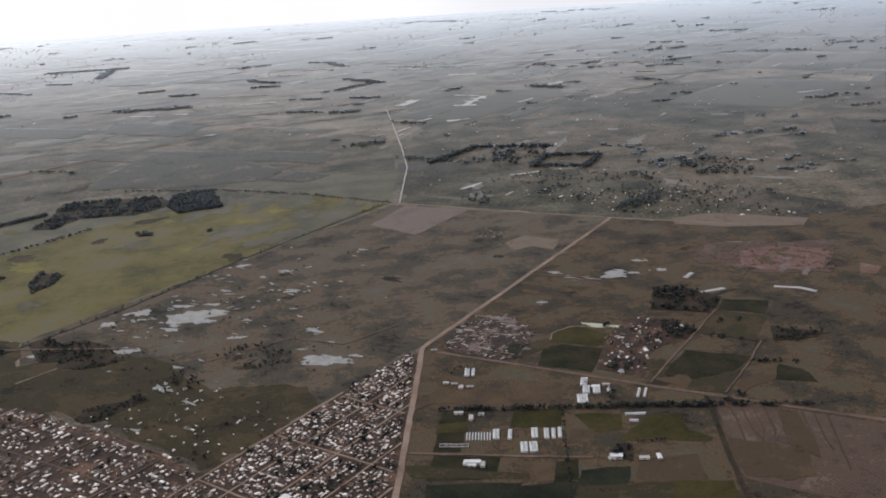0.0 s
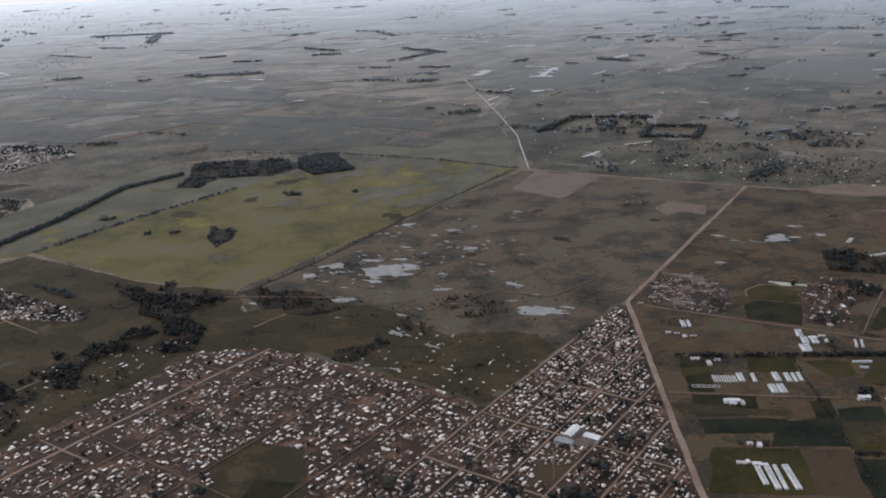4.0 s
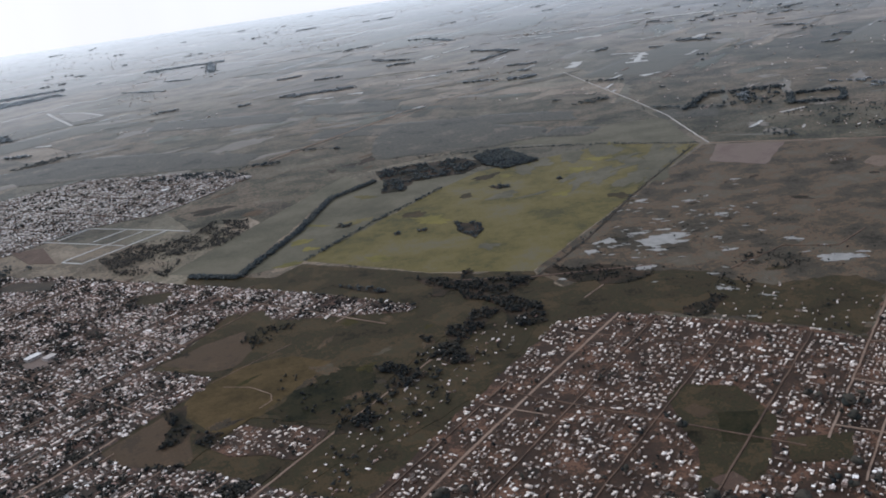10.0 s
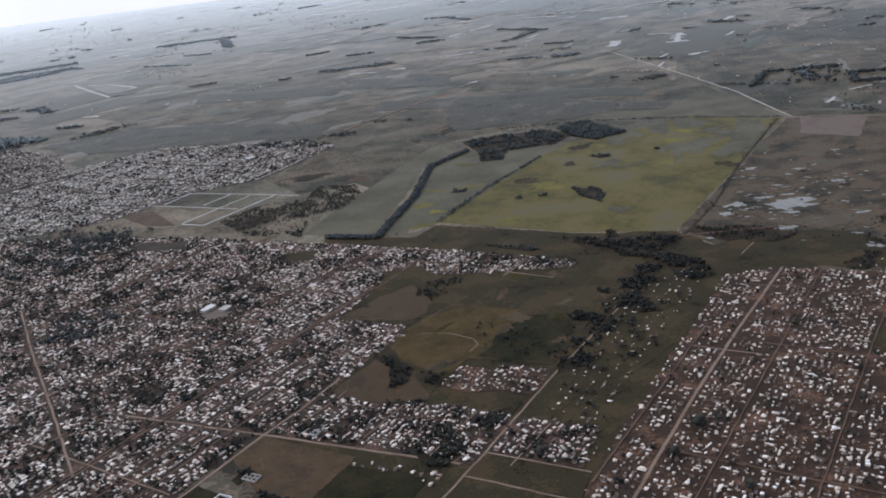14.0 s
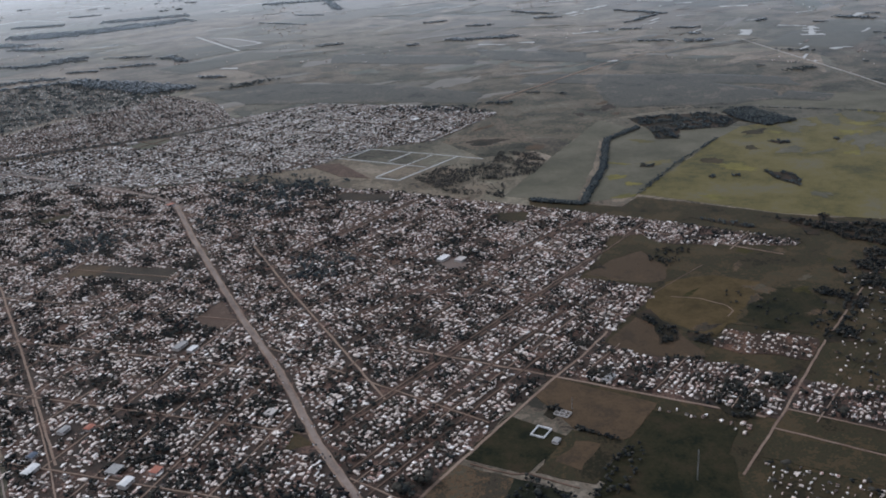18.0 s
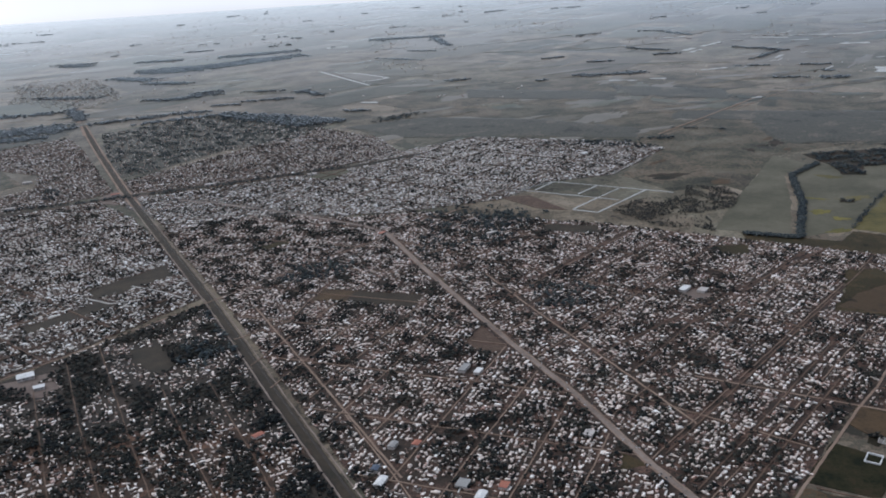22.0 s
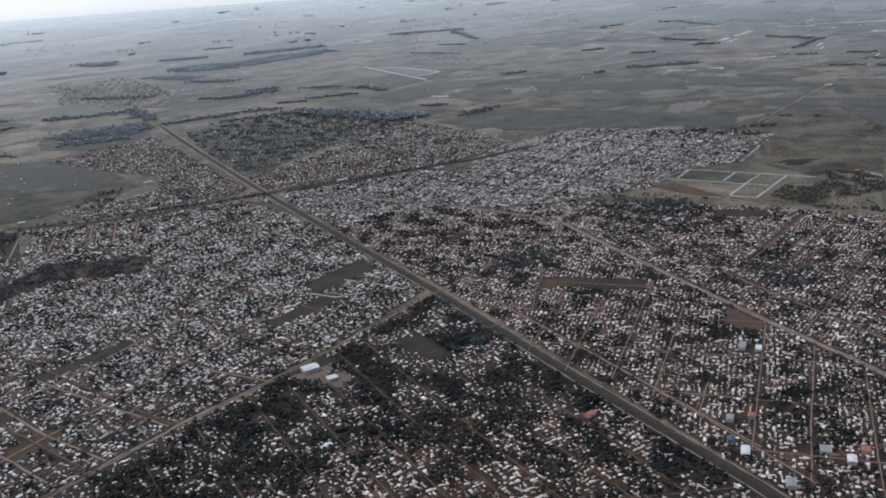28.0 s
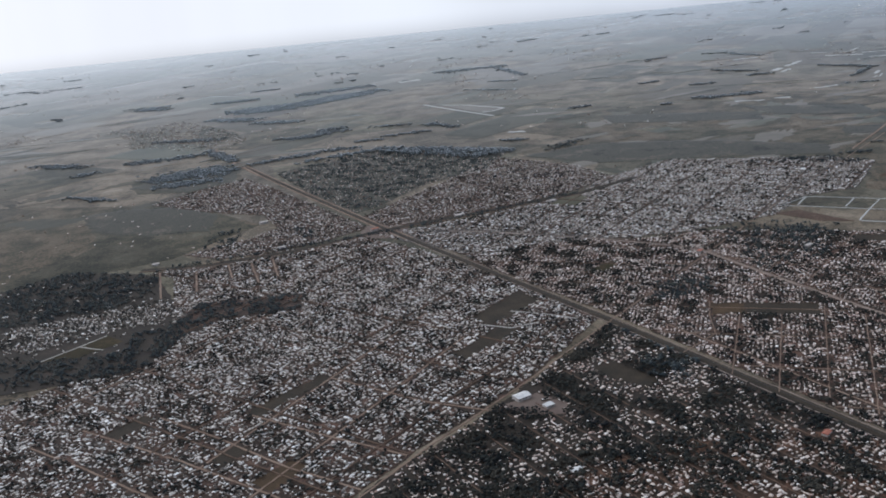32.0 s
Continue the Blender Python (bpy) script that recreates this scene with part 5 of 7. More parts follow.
def scatter_mesh(name, protos, kinds, x, y, z, angle, sx, sy, sz, materials):
    """Many small bodies joined into one mesh."""
    vs, fs, ss, base = [], [], [], 0
    for p, (v, f, s) in enumerate(protos):
        pick = np.nonzero(kinds == p)[0]
        if not len(pick):
            continue
        c, sn = np.cos(angle[pick])[:, None], np.sin(angle[pick])[:, None]
        a, b = v[None, :, 0] * sx[pick][:, None], v[None, :, 1] * sy[pick][:, None]
        out = np.stack([x[pick][:, None] + a * c - b * sn, y[pick][:, None] + a * sn + b * c, z[pick][:, None] + v[None, :, 2] * sz[pick][:, None]], -1)
        vs.append(out.reshape(-1, 3))
        fs.append((f[None] + (base + np.arange(len(pick)) * len(v))[:, None, None]).reshape(-1, 3))
        ss.append(np.tile(s, len(pick)))
        base += len(pick) * len(v)
    return mesh_of_triangles(name, np.concatenate(vs), np.concatenate(fs), materials, np.concatenate(ss))


# Lots that stay free of houses: open fields, large buildings.
KEEP_FREE = [corners for _, _, corners in LOTS] + [FIELDS[7][2], WEST_BELT]
BIG_LOTS = [(51, 334, 13), (31, 310, 12), (-926, 570, 24), (-910, 552, 16), (-633, 506, 14), (-764, 454, 9), (-650, 368, 12), (-697, 392, 10), (-687, 425, 10), (-447, 594, 18), (-563, 373, 12), (-400, 396, 6), (-676, 425, 8), (-666, 385, 8), (-448, 356, 12), (-725, 435, 6)]


def free_of_roads(x, y, margin=0.0):
    ok = np.ones(len(x), bool)
    lox, hix, loy, hiy = x.min(), x.max(), y.min(), y.max()
    for line, clear in ROADS:
        a = np.array(line)
        if a[:, 0].max() < lox - 20 or a[:, 0].min() > hix + 20 or a[:, 1].max() < loy - 20 or a[:, 1].min() > hiy + 20:
            continue
        near = (x > a[:, 0].min() - 20) & (x < a[:, 0].max() + 20) & (y > a[:, 1].min() - 20) & (y < a[:, 1].max() + 20) & ok
        ok[near] &= from_line(line, x[near], y[near]) > clear + margin
    return ok


def spots(poly, density, angle, seed, jitter=0.26, gaps=0.12, gap_size=30.0):
    """Jittered lots in rows, with empty patches."""
    rng = np.random.default_rng(seed)
    step = math.sqrt(1.0 / density)
    cx, cy = np.mean(poly, axis=0)
    reach = max(math.hypot(px - cx, py - cy) for px, py in poly)
    n = int(reach / step) + 1
    gx, gy = np.meshgrid(np.arange(-n, n + 1) * step, np.arange(-n, n + 1) * step)
    gx = gx.ravel() + rng.uniform(-0.5, 0.5, gx.size) * step
    gy = gy.ravel() + rng.uniform(-jitter, jitter, gy.size) * step
    c, s = math.cos(radians(angle)), math.sin(radians(angle))
    x, y = cx + gx * c - gy * s, cy + gx * s + gy * c
    ok = inside(poly, x, y)
    x, y = x[ok], y[ok]
    lumps = np.array([noise.noise((a / gap_size, b / gap_size, seed * 1.7)) for a, b in zip(x, y)]) * 0.5 + 0.5
    keep = lumps > gaps + rng.uniform(-0.12, 0.12, len(x))
    for lot in KEEP_FREE + ([EAST_STRIP, PADDOCK_HOUSES, LANE_HOUSES] if poly is TOWN_EAST else [WOODED_EDGE] if poly is TOWN_WOODED else [PADDOCK_HOUSES] if poly is TOWN_MID else []):
        keep &= ~inside(lot, x, y)
    for bx, by, br in BIG_LOTS:
        keep &= np.hypot(x - bx, y - by) > br * 0.62
    return x[keep], y[keep], rng


TOWNS = [
    # outline, houses per m2, angle, empty share, label, seed, tree density
    (TOWN_EAST, 0.088, 43.5, 0.38, "small white-roofed houses of the eastern town", 11, 0.007),
    (TOWN_MID, 0.096, 42.0, 0.26, "close-set low houses with pale roofs", 12, 0.066),
    (TOWN_AVENUE, 0.090, 61.0, 0.30, "close-set low houses between avenue and railway", 13, 0.10),
    (EAST_STRIP, 0.150, 44.5, 0.22, "small pale houses of the eastern strip", 27, 0.022),
    (TOWN_WOODED, 0.060, 20.0, 0.40, "low houses half hidden among trees", 14, 0.145),
    (WOODED_EDGE, 0.08, 20.0, 0.22, "close-set low houses beside the railway", 28, 0.03),
    (LANE_HOUSES, 0.035, 45.0, 0.3, "scattered small houses beside the pale lane", 30, 0.008),
    (PADDOCK_HOUSES, 0.05, 45.0, 0.25, "scattered small houses beside the paddock lane", 29, 0.008),
    (TOWN_NORTH, 0.098, 45.0, 0.14, "dense pale houses of the northern quarter", 15, 0.030),
    (TOWN_WEST, 0.072, 41.5, 0.18, "dense pale houses of the western quarter", 16, 0.052),
    (TOWN_CORNER, 0.050, 45.0, 0.25, "scattered pale houses of an outlying quarter", 17, 0.016),
    (TOWN_TOP, 0.062, 45.0, 0.25, "pale houses beyond the cross road", 18, 0.022),
    (TOWN_FAR, 0.012, 45.0, 0.42, "houses of a far town", 19, 0.006),
    (WOODS_FAR, 0.016, 45.0, 0.30, "roofs showing between the trees", 20, 0.050),
    (WOODS_WEST, 0.005, 30.0, 0.30, "roofs at the edge of the wood", 21, 0.012),
    (WEST_STRIP, 0.060, 30.0, 0.25, "pale houses between two dark woods", 32, 0.025),
    (STRIP_HOUSES, 0.05, 42.0, 0.25, "scattered small houses behind the brown field", 31, 0.0),
    (HAMLET, 0.09, 45.0, 0.32, "houses of a small hamlet", 22, 0.010),
    (HAMLET_LANE, 0.020, 45.0, 0.25, "scattered houses along a lane", 23, 0.016),
    (GARDENS_EAST, 0.042, 45.0, 0.40, "houses of an eastern hamlet", 24, 0.020),
    (FARMS_EAST, 0.006, 45.0, 0.30, "scattered farmhouses and sheds", 25, 0.008),
    (MEADOW_EDGE, 0.012, 45.0, 0.35, "scattered houses at the meadow's edge", 26, 0.004),
]


def gap_of(label):
    """How wide the stretches without houses are, in metres."""
    return 8.0 if "eastern" in label or "hamlet" in label else 30.0 if "hidden" in label else 18.0


near_x, near_y, near_a = [], [], []
house_sets = []
for poly, density, angle, gaps, label, seed, woods in TOWNS:
    x, y, rng = spots(poly, density, angle, seed, gaps=gaps, gap_size=gap_of(label))
    ok = free_of_roads(x, y, 0.75)
    x, y = x[ok], y[ok]
    a = np.radians(angle + rng.choice([0, 90, 0, 90, 8, -12], len(x)) + rng.normal(0, 4, len(x)))
    house_sets.append((x, y, a, rng, label))
all_near = np.sort(np.concatenate([h[1] for h in house_sets[:8]]))
NEAR_LINE = all_near[all_near > 262][260]   # houses south of this line are things of their own
for x, y, a, rng, label in house_sets:
    near = (y < NEAR_LINE) & (y > 262)
    near_x += list(x[near]); near_y += list(y[near]); near_a += list(a[near])
    x, y, a = x[~near], y[~near], a[~near]
    n = len(x)
    grow = 0.77 * (1.2 if "far town" in label else 1.08 if "quarter" in label else 0.74 if "strip" in label else 0.62 if "eastern hamlet" in label else 0.9 if "eastern" in label else 0.72 if "hamlet" in label or "lane" in label or "meadow" in label else 1.0)
    w, d, h = rng.gamma(4.0, 0.58, n).clip(0.9, 6.5) * grow, rng.gamma(6.0, 0.26, n).clip(0.7, 3.2) * grow, rng.uniform(0.8, 1.4, n) * grow
    kinds = rng.choice(6, n, p=[0.27, 0.15, 0.25, 0.12, 0.19, 0.02])
    kinds = np.where(y > 850, rng.choice([6, 6, 7], n), kinds)
    # lean-tos, second houses and sheds in the same yards
    more = np.nonzero((y < 850) & (rng.random(n) < 0.62))[0]
    k = len(more)
    side, out = rng.choice([-1.0, 1.0], k), rng.uniform(0.55, 1.0, k)
    turn = rng.random(k) < 0.5
    ox, oy = np.where(turn, side * w[more] * out, rng.normal(0, 0.3, k)), np.where(turn, rng.normal(0, 0.3, k), side * d[more] * out * 1.1)
    ca, sn = np.cos(a[more]), np.sin(a[more])
    x, y, a = np.append(x, x[more] + ox * ca - oy * sn), np.append(y, y[more] + ox * sn + oy * ca), np.append(a, a[more])
    w, d, h = np.append(w, w[more] * rng.uniform(0.35, 0.75, k)), np.append(d, d[more] * rng.uniform(0.45, 0.85, k)), np.append(h, h[more] * rng.uniform(0.6, 0.95, k))
    kinds, n = np.append(kinds, rng.choice([3, 6, 6, 7], k)), n + k
    me = scatter_mesh("houses", HOUSE_PROTOS, kinds, x, y, np.full(n, 0.22), a, w, d, h, [M["wall"], M["new_roof" if "eastern" in label or "hamlet" in label or "meadow" in label else "grey_roofs" if "pale houses" in label or "wood" in label or "far town" in label else "roof"]])
    tagged(new("houses", me), label, "houses", kind="stuff")


def make_house(shape):
    """One small house with walls, roof, door, windows and a water tank."""
    base = new("house")
    base.empty_display_size = 0.2
    w, d, h = (3.6, 2.8, 1.25) if shape != 2 else (4.4, 3.0, 1.2)
    bm = bmesh.new()
    block(bm, -w / 2, -d / 2, -0.1, w / 2, d / 2, h)
    if shape == 2:
        block(bm, w / 2, -d / 2, -0.1, w / 2 + 1.3, d / 4, h * 0.85)
    part("wall", bm, M["wall_thing"], base)
    bm = bmesh.new()
    if shape == 0:
        block(bm, -w / 2 - 0.15, -d / 2 - 0.15, h, w / 2 + 0.15, d / 2 + 0.15, h + 0.14)
    elif shape == 1:
        gable(bm, -w / 2 - 0.18, -d / 2 - 0.2, h, w / 2 + 0.18, d / 2 + 0.2, h + 0.62)
    elif shape == 2:
        block(bm, -w / 2 - 0.12, -d / 2 - 0.12, h, w / 2 + 0.12, d / 2 + 0.12, h + 0.12)
        block(bm, w / 2 + 0.02, -d / 2 - 0.12, h * 0.85, w / 2 + 1.42, d / 4 + 0.1, h * 0.85 + 0.1)
    else:
        gable(bm, -w / 2 - 0.18, -d / 2 - 0.2, h, w / 2 + 0.18, d / 2 + 0.5, h + 0.4)
    part("roof", bm, M["roof_thing"], base)
    bm = bmesh.new()
    block(bm, -0.2, -d / 2 - 0.03, -0.05, 0.2, -d / 2 + 0.01, 0.8)
    part("door", bm, M["door"], base)
    for side in (-1, 1):
        bm = bmesh.new()
        block(bm, side * w * 0.3 - 0.25, -d / 2 - 0.03, 0.4, side * w * 0.3 + 0.25, -d / 2 + 0.01, 0.8)
        part("window", bm, M["glass_dark"], base)
    return tagged(base, ("low house with a flat pale roof", "low house with a pitched sheet roof", "low house with a flat-roofed annex", "low house with a pitched roof and porch eaves")[shape], "house", group="town houses")


house_kinds = [make_house(i) for i in range(4)]
dice = random.Random(17)
for i, (x, y, a) in enumerate(zip(near_x, near_y, near_a)):
    m = Matrix.Translation((x, y, 0.27)) @ Matrix.Rotation(a, 4, "Z") @ Matrix.Diagonal((dice.uniform(0.45, 0.85), dice.uniform(0.5, 0.8), dice.uniform(0.7, 0.95), 1))
    if i < 4:
        house_kinds[i].matrix_world = m
    else:
        copy_thing(house_kinds[dice.choice((0, 0, 1, 2, 3))], m)


# ---- trees ----
def tree_proto(seed, tall=1.0, lumps=6, leaves=20, spread=1.0, sides=5, size=1.0, low=0.38, fine=True):
    """A tree of unit height: tapered trunk, uneven crown of clumps with loose leaf tufts. Slots: 0 foliage, 1 bark."""
    rng = np.random.default_rng(seed)
    v, f, s = [], [], []
    for i in range(sides):
        a = 2 * math.pi * i / sides
        v += [(0.035 * math.cos(a), 0.035 * math.sin(a), -0.05), (0.015 * math.cos(a), 0.015 * math.sin(a), 0.55)]
    for i in range(sides):
        j = (i + 1) % sides
        f += [(2 * i, 2 * j, 2 * j + 1), (2 * i, 2 * j + 1, 2 * i + 1)]
        s += [1, 1]
    g = (1 + 5 ** 0.5) / 2
    ico = np.array([(-1, g, 0), (1, g, 0), (-1, -g, 0), (1, -g, 0), (0, -1, g), (0, 1, g), (0, -1, -g), (0, 1, -g), (g, 0, -1), (g, 0, 1), (-g, 0, -1), (-g, 0, 1)]) / math.hypot(1, g)
    tri = [(0, 11, 5), (0, 5, 1), (0, 1, 7), (0, 7, 10), (0, 10, 11), (1, 5, 9), (5, 11, 4), (11, 10, 2), (10, 7, 6), (7, 1, 8), (3, 9, 4), (3, 4, 2), (3, 2, 6), (3, 6, 8), (3, 8, 9), (4, 9, 5), (2, 4, 11), (6, 2, 10), (8, 6, 7), (9, 8, 1)]
    if not fine:
        ico = np.array([(1, 0, 0), (0, 1, 0), (-1, 0, 0), (0, -1, 0), (0, 0, 1), (0, 0, -1)], float)
        tri = [(0, 1, 4), (1, 2, 4), (2, 3, 4), (3, 0, 4), (1, 0, 5), (2, 1, 5), (3, 2, 5), (0, 3, 5)]
    for k in range(lumps):
        r = rng.uniform(0.13, 0.24) * size
        a, q = rng.uniform(0, 2 * math.pi), rng.uniform(0.03, 0.24) * spread
        c = np.array([q * math.cos(a), q * math.sin(a), rng.uniform(low, 0.78)])
        base = len(v)
        v += [tuple(c + p * r * rng.uniform(0.6, 1.3) * np.array([spread, spread, 1.0])) for p in ico]
        f += [tuple(base + i for i in t) for t in tri]
        s += [0] * len(tri)
    for k in range(leaves):
        a, q = rng.uniform(0, 2 * math.pi), rng.uniform(0.18, 0.42) * spread
        c = np.array([q * math.cos(a), q * math.sin(a), rng.uniform(0.3, 0.98)])
        base = len(v)
        v += [tuple(c + rng.normal(0, 0.06, 3)) for _ in range(3)]
        f.append((base, base + 1, base + 2))
        s.append(0)
    v = np.array(v)
    v[:, 2] *= tall
    return v, np.array(f), np.array(s)


TREE_PROTOS = [tree_proto(100 + i, spread=(1.25, 1.0, 0.8, 1.4, 0.55, 1.1)[i]) for i in range(6)]
LOW_PROTOS = [tree_proto(400 + i, lumps=2, leaves=2, spread=1.5, sides=3, size=1.35, low=0.24, fine=False) for i in range(8)]
TOWN_PROTOS = [tree_proto(300 + i, lumps=3, leaves=4, spread=(1.5, 1.3, 1.1, 1.7, 0.8, 1.4)[i % 6], sides=3, size=1.27, low=0.2, fine=False) for i in range(12)]
FAR_PROTOS = [tree_proto(200 + i, lumps=2, leaves=2, spread=2.4, sides=3, size=1.4, low=0.2, fine=False) for i in range(4)]


def grove(name, x, y, size, label, seed, far=False, spread=1.0, category="trees", z=0.2, leaf="foliage", simple=False):
    rng = np.random.default_rng(seed)
    n = len(x)
    if not n:
        return
    protos = FAR_PROTOS if far else LOW_PROTOS if simple else TOWN_PROTOS
    tall = size * rng.uniform(0.6, 1.35, n)
    # farther trees take paler, bluer leaves that stand in for haze
    me = scatter_mesh(name, protos, rng.integers(0, len(protos), n), x, y, np.full(n, z), rng.uniform(0, 6.28, n), tall * spread * rng.uniform(0.8, 1.3, n), tall * spread * rng.uniform(0.8, 1.3, n), tall,
                      [M[leaf if not far else "distant_haze_foliage" if y.min() > 2100 else "far_haze_foliage"], M["bark"]])
    tagged(new(name, me), label, category, kind="stuff")


tree_near = []
for poly, density, angle, gaps, label, seed, woods in TOWNS:
    if not woods:
        continue
    rng = np.random.default_rng(seed + 500)
    px, py = np.array(poly).T
    n = int((px.max() - px.min()) * (py.max() - py.min()) * woods * 1.7)
    x, y = rng.uniform(px.min(), px.max(), n), rng.uniform(py.min(), py.max(), n)
    lumps = np.array([-0.75 * noise.noise((a / gap_of(label), b / gap_of(label), seed * 1.7)) + 0.6 * noise.noise((a / 16, b / 16, seed * 0.9)) for a, b in zip(x, y)])
    ok = inside(poly, x, y) & (lumps > rng.normal(0.06, 0.14, n))
    for lot in KEEP_FREE:
        ok &= ~inside(lot, x, y)
    for bx, by, br in BIG_LOTS:
        ok &= np.hypot(x - bx, y - by) > br * 0.62
    x, y = x[ok], y[ok]
    ok = free_of_roads(x, y, 0.35)
    x, y = x[ok], y[ok]
    pick = (y < 330) & (y > 255) & (rng.random(len(y)) < 0.35)
    near = pick & (np.cumsum(pick) < 60)
    tree_near += list(zip(x[near], y[near]))
    far_off = ~near & (y > 460) & (poly not in (WOODS_FAR, TOWN_FAR))
    if far_off.any():
        grove("trees", x[far_off], y[far_off], 2.4, "dark garden trees among the houses", seed + 950, spread=1.15, simple=True)
        near |= far_off
    grove("trees", x[~near], y[~near], 2.4, "dark garden trees among the houses", seed + 900, spread=1.3 if poly is WOODS_FAR else 1.15, leaf="mid_haze_foliage" if poly in (WOODS_FAR, TOWN_FAR) else "foliage", simple=poly in (WOODS_FAR, TOWN_FAR))

tree_kinds = []
for i, (v, f, s) in enumerate(TREE_PROTOS):
    base = new("tree")
    base.empty_display_size = 0.2
    for slot, name, kind in ((1, "trunk", "bark"), (0, "crown", "foliage")):
        use = np.unique(f[s == slot])
        remap = np.full(len(v), -1)
        remap[use] = np.arange(len(use))
        ob = new(name, mesh_of_triangles(name, v[use], remap[f[s == slot]], [M[kind]], np.zeros((s == slot).sum(), int)))
        ob.parent = base
    tree_kinds.append(tagged(base, ("broad dark tree with an uneven crown", "round dark garden tree", "slim dark garden tree", "wide low dark tree", "tall narrow dark conifer", "dark bushy tree with a low crown")[i], "tree", group="garden trees"))
dice = random.Random(23)
for i, (x, y) in enumerate(tree_near):
    t = dice.uniform(1.6, 3.0)
    m = Matrix.Translation((x, y, 0.25)) @ Matrix.Rotation(dice.uniform(0, 6.28), 4, "Z") @ Matrix.Diagonal((t * dice.uniform(0.9, 1.3), t * dice.uniform(0.9, 1.3), t, 1))
    if i < 6:
        tree_kinds[i].matrix_world = m
    else:
        copy_thing(tree_kinds[dice.randrange(6)], m)


def wood(poly, density, size, label, seed, far=False, lump=0.0, leaf=""):
    rng = np.random.default_rng(seed)
    px, py = np.array(poly).T
    n = int((px.max() - px.min()) * (py.max() - py.min()) * density)
    x, y = rng.uniform(px.min(), px.max(), n), rng.uniform(py.min(), py.max(), n)
    ok = inside(poly, x, y)
    if lump:
        ok &= np.array([noise.noise((a / 14, b / 14, seed)) for a, b in zip(x, y)]) > -lump + rng.normal(0, 0.1, n)
    x, y = x[ok], y[ok]
    ok = free_of_roads(x, y, -0.2) if len(x) else np.zeros(0, bool)
    # dense woods get a dark sheet that paints the shade between their crowns
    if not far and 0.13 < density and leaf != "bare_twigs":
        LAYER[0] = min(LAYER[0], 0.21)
        sheet("wood_floor", poly, M["dark_scrub"], "dark sheet as shade below " + label.split(" ", 1)[1], "undergrowth", kind="structure", sway=2.2, step=2.5, height=0.31 + 0.0004 * (seed % 60), seed=seed)
    grove("wood" if not far else "far_wood", x[ok], y[ok], size, label, seed + 1, far, category="wood", leaf=leaf or ("mid_haze_foliage" if np.mean(poly, axis=0)[1] > 560 else "foliage"))


def hedge(line, size, gap, label, seed, rows=1, width=1.5):
    rng = np.random.default_rng(seed)
    xs, ys = [], []
    for (ax, ay), (bx, by) in zip(line[:-1], line[1:]):
        n = int(math.hypot(bx - ax, by - ay) / gap * rows) + 1
        t = rng.uniform(0, 1, n)
        xs.append(ax + (bx - ax) * t + rng.normal(0, width, n))
        ys.append(ay + (by - ay) * t + rng.normal(0, width, n))
    grove("tree_row", np.concatenate(xs), np.concatenate(ys), size, label, seed + 1, category="tree row", leaf="mid_haze_foliage" if line[0][1] > 560 else "foliage")


hedge([(-350, 715), (-313, 690), (-258, 788), (-217, 889), (-164, 930)], 2.7, 1.5, "dense dark tree row bent round a field corner", 301, rows=8, width=1.5)
hedge([(-350, 715), (-313, 690)], 3.0, 1.5, "dark tree row at the field's foot", 302, rows=5)
hedge([(-258, 701), (-190, 775), (-109, 850)], 2.0, 1.8, "thin broken hedge across the pasture", 303, rows=2, width=1.2)
hedge([(154, 831), (31, 704), (-48, 613), (-104, 562)], 1.4, 3.0, "thin line of bushes along a ditch", 304)
hedge([(163, 834), (90, 905), (5, 965), (-100, 1010)], 1.8, 2.2, "dark hedge along the far side of a pasture", 305, rows=2)
hedge([(126, 401), (232, 373), (300, 352)], 2.2, 1.6, "dark windbreak between market gardens", 306, rows=2, width=0.6)
hedge([(-1229, 1036), (-964, 1063), (-837, 1087), (-693, 1125)], 3.0, 3.0, "dark trees along the cross road", 307, rows=2, width=3.5)
wood([(-158, 978), (-102, 974), (-60, 965), (-38, 924), (-76, 893), (-128, 900), (-144, 866), (-167, 874), (-156, 914)], 0.19, 2.7, "dark ragged wood on the pasture's edge", 311, lump=0.02)
wood([(-47, 962), (-7, 973), (7, 890), (-34, 879), (-48, 915)], 0.36, 2.7, "solid dark corner of a wood", 312)
wood([(-439, 824), (-405, 853), (-353, 851), (-334, 891), (-301, 872), (-301, 833), (-326, 794), (-354, 791), (-361, 788), (-385, 798), (-406, 788), (-397, 757), (-414, 760)], 0.30, 1.8, "brown-grey leafless wood beside the plots", 313, lump=0.24, leaf="bare_twigs")
wood([(-406, 786), (-397, 757), (-374, 748), (-361, 786), (-385, 796)], 0.07, 1.6, "low leafless scrub inside a wood", 335, lump=0.2, leaf="bare_twigs")
wood([(-414, 758), (-384, 749), (-371, 728), (-358, 786), (-374, 750), (-398, 756)], 0.22, 2.4, "leafless edge of a wood above the town", 336, lump=0.3, leaf="bare_twigs")
wood([(-126, 724), (-106, 712), (-108, 690), (-120, 672), (-128, 696)], 0.32, 2.0, "clump of trees in the pasture", 314, lump=0.15)
wood([(-180, 727), (-175, 730), (-173, 722), (-178, 720)], 0.4, 2.0, "bush in the pasture", 337)
wood([(-5, 804), (0, 806), (2, 799), (-3, 797)], 0.4, 2.0, "bush in the olive pasture", 338)
wood([(-68, 822), (-56, 818), (-50, 806), (-62, 806)], 0.2, 2.8, "small clump of trees in the pasture", 315)
wood([(-225, 780), (-212, 775), (-208, 783), (-220, 788)], 0.14, 2.6, "bushes in the pale pasture", 316)
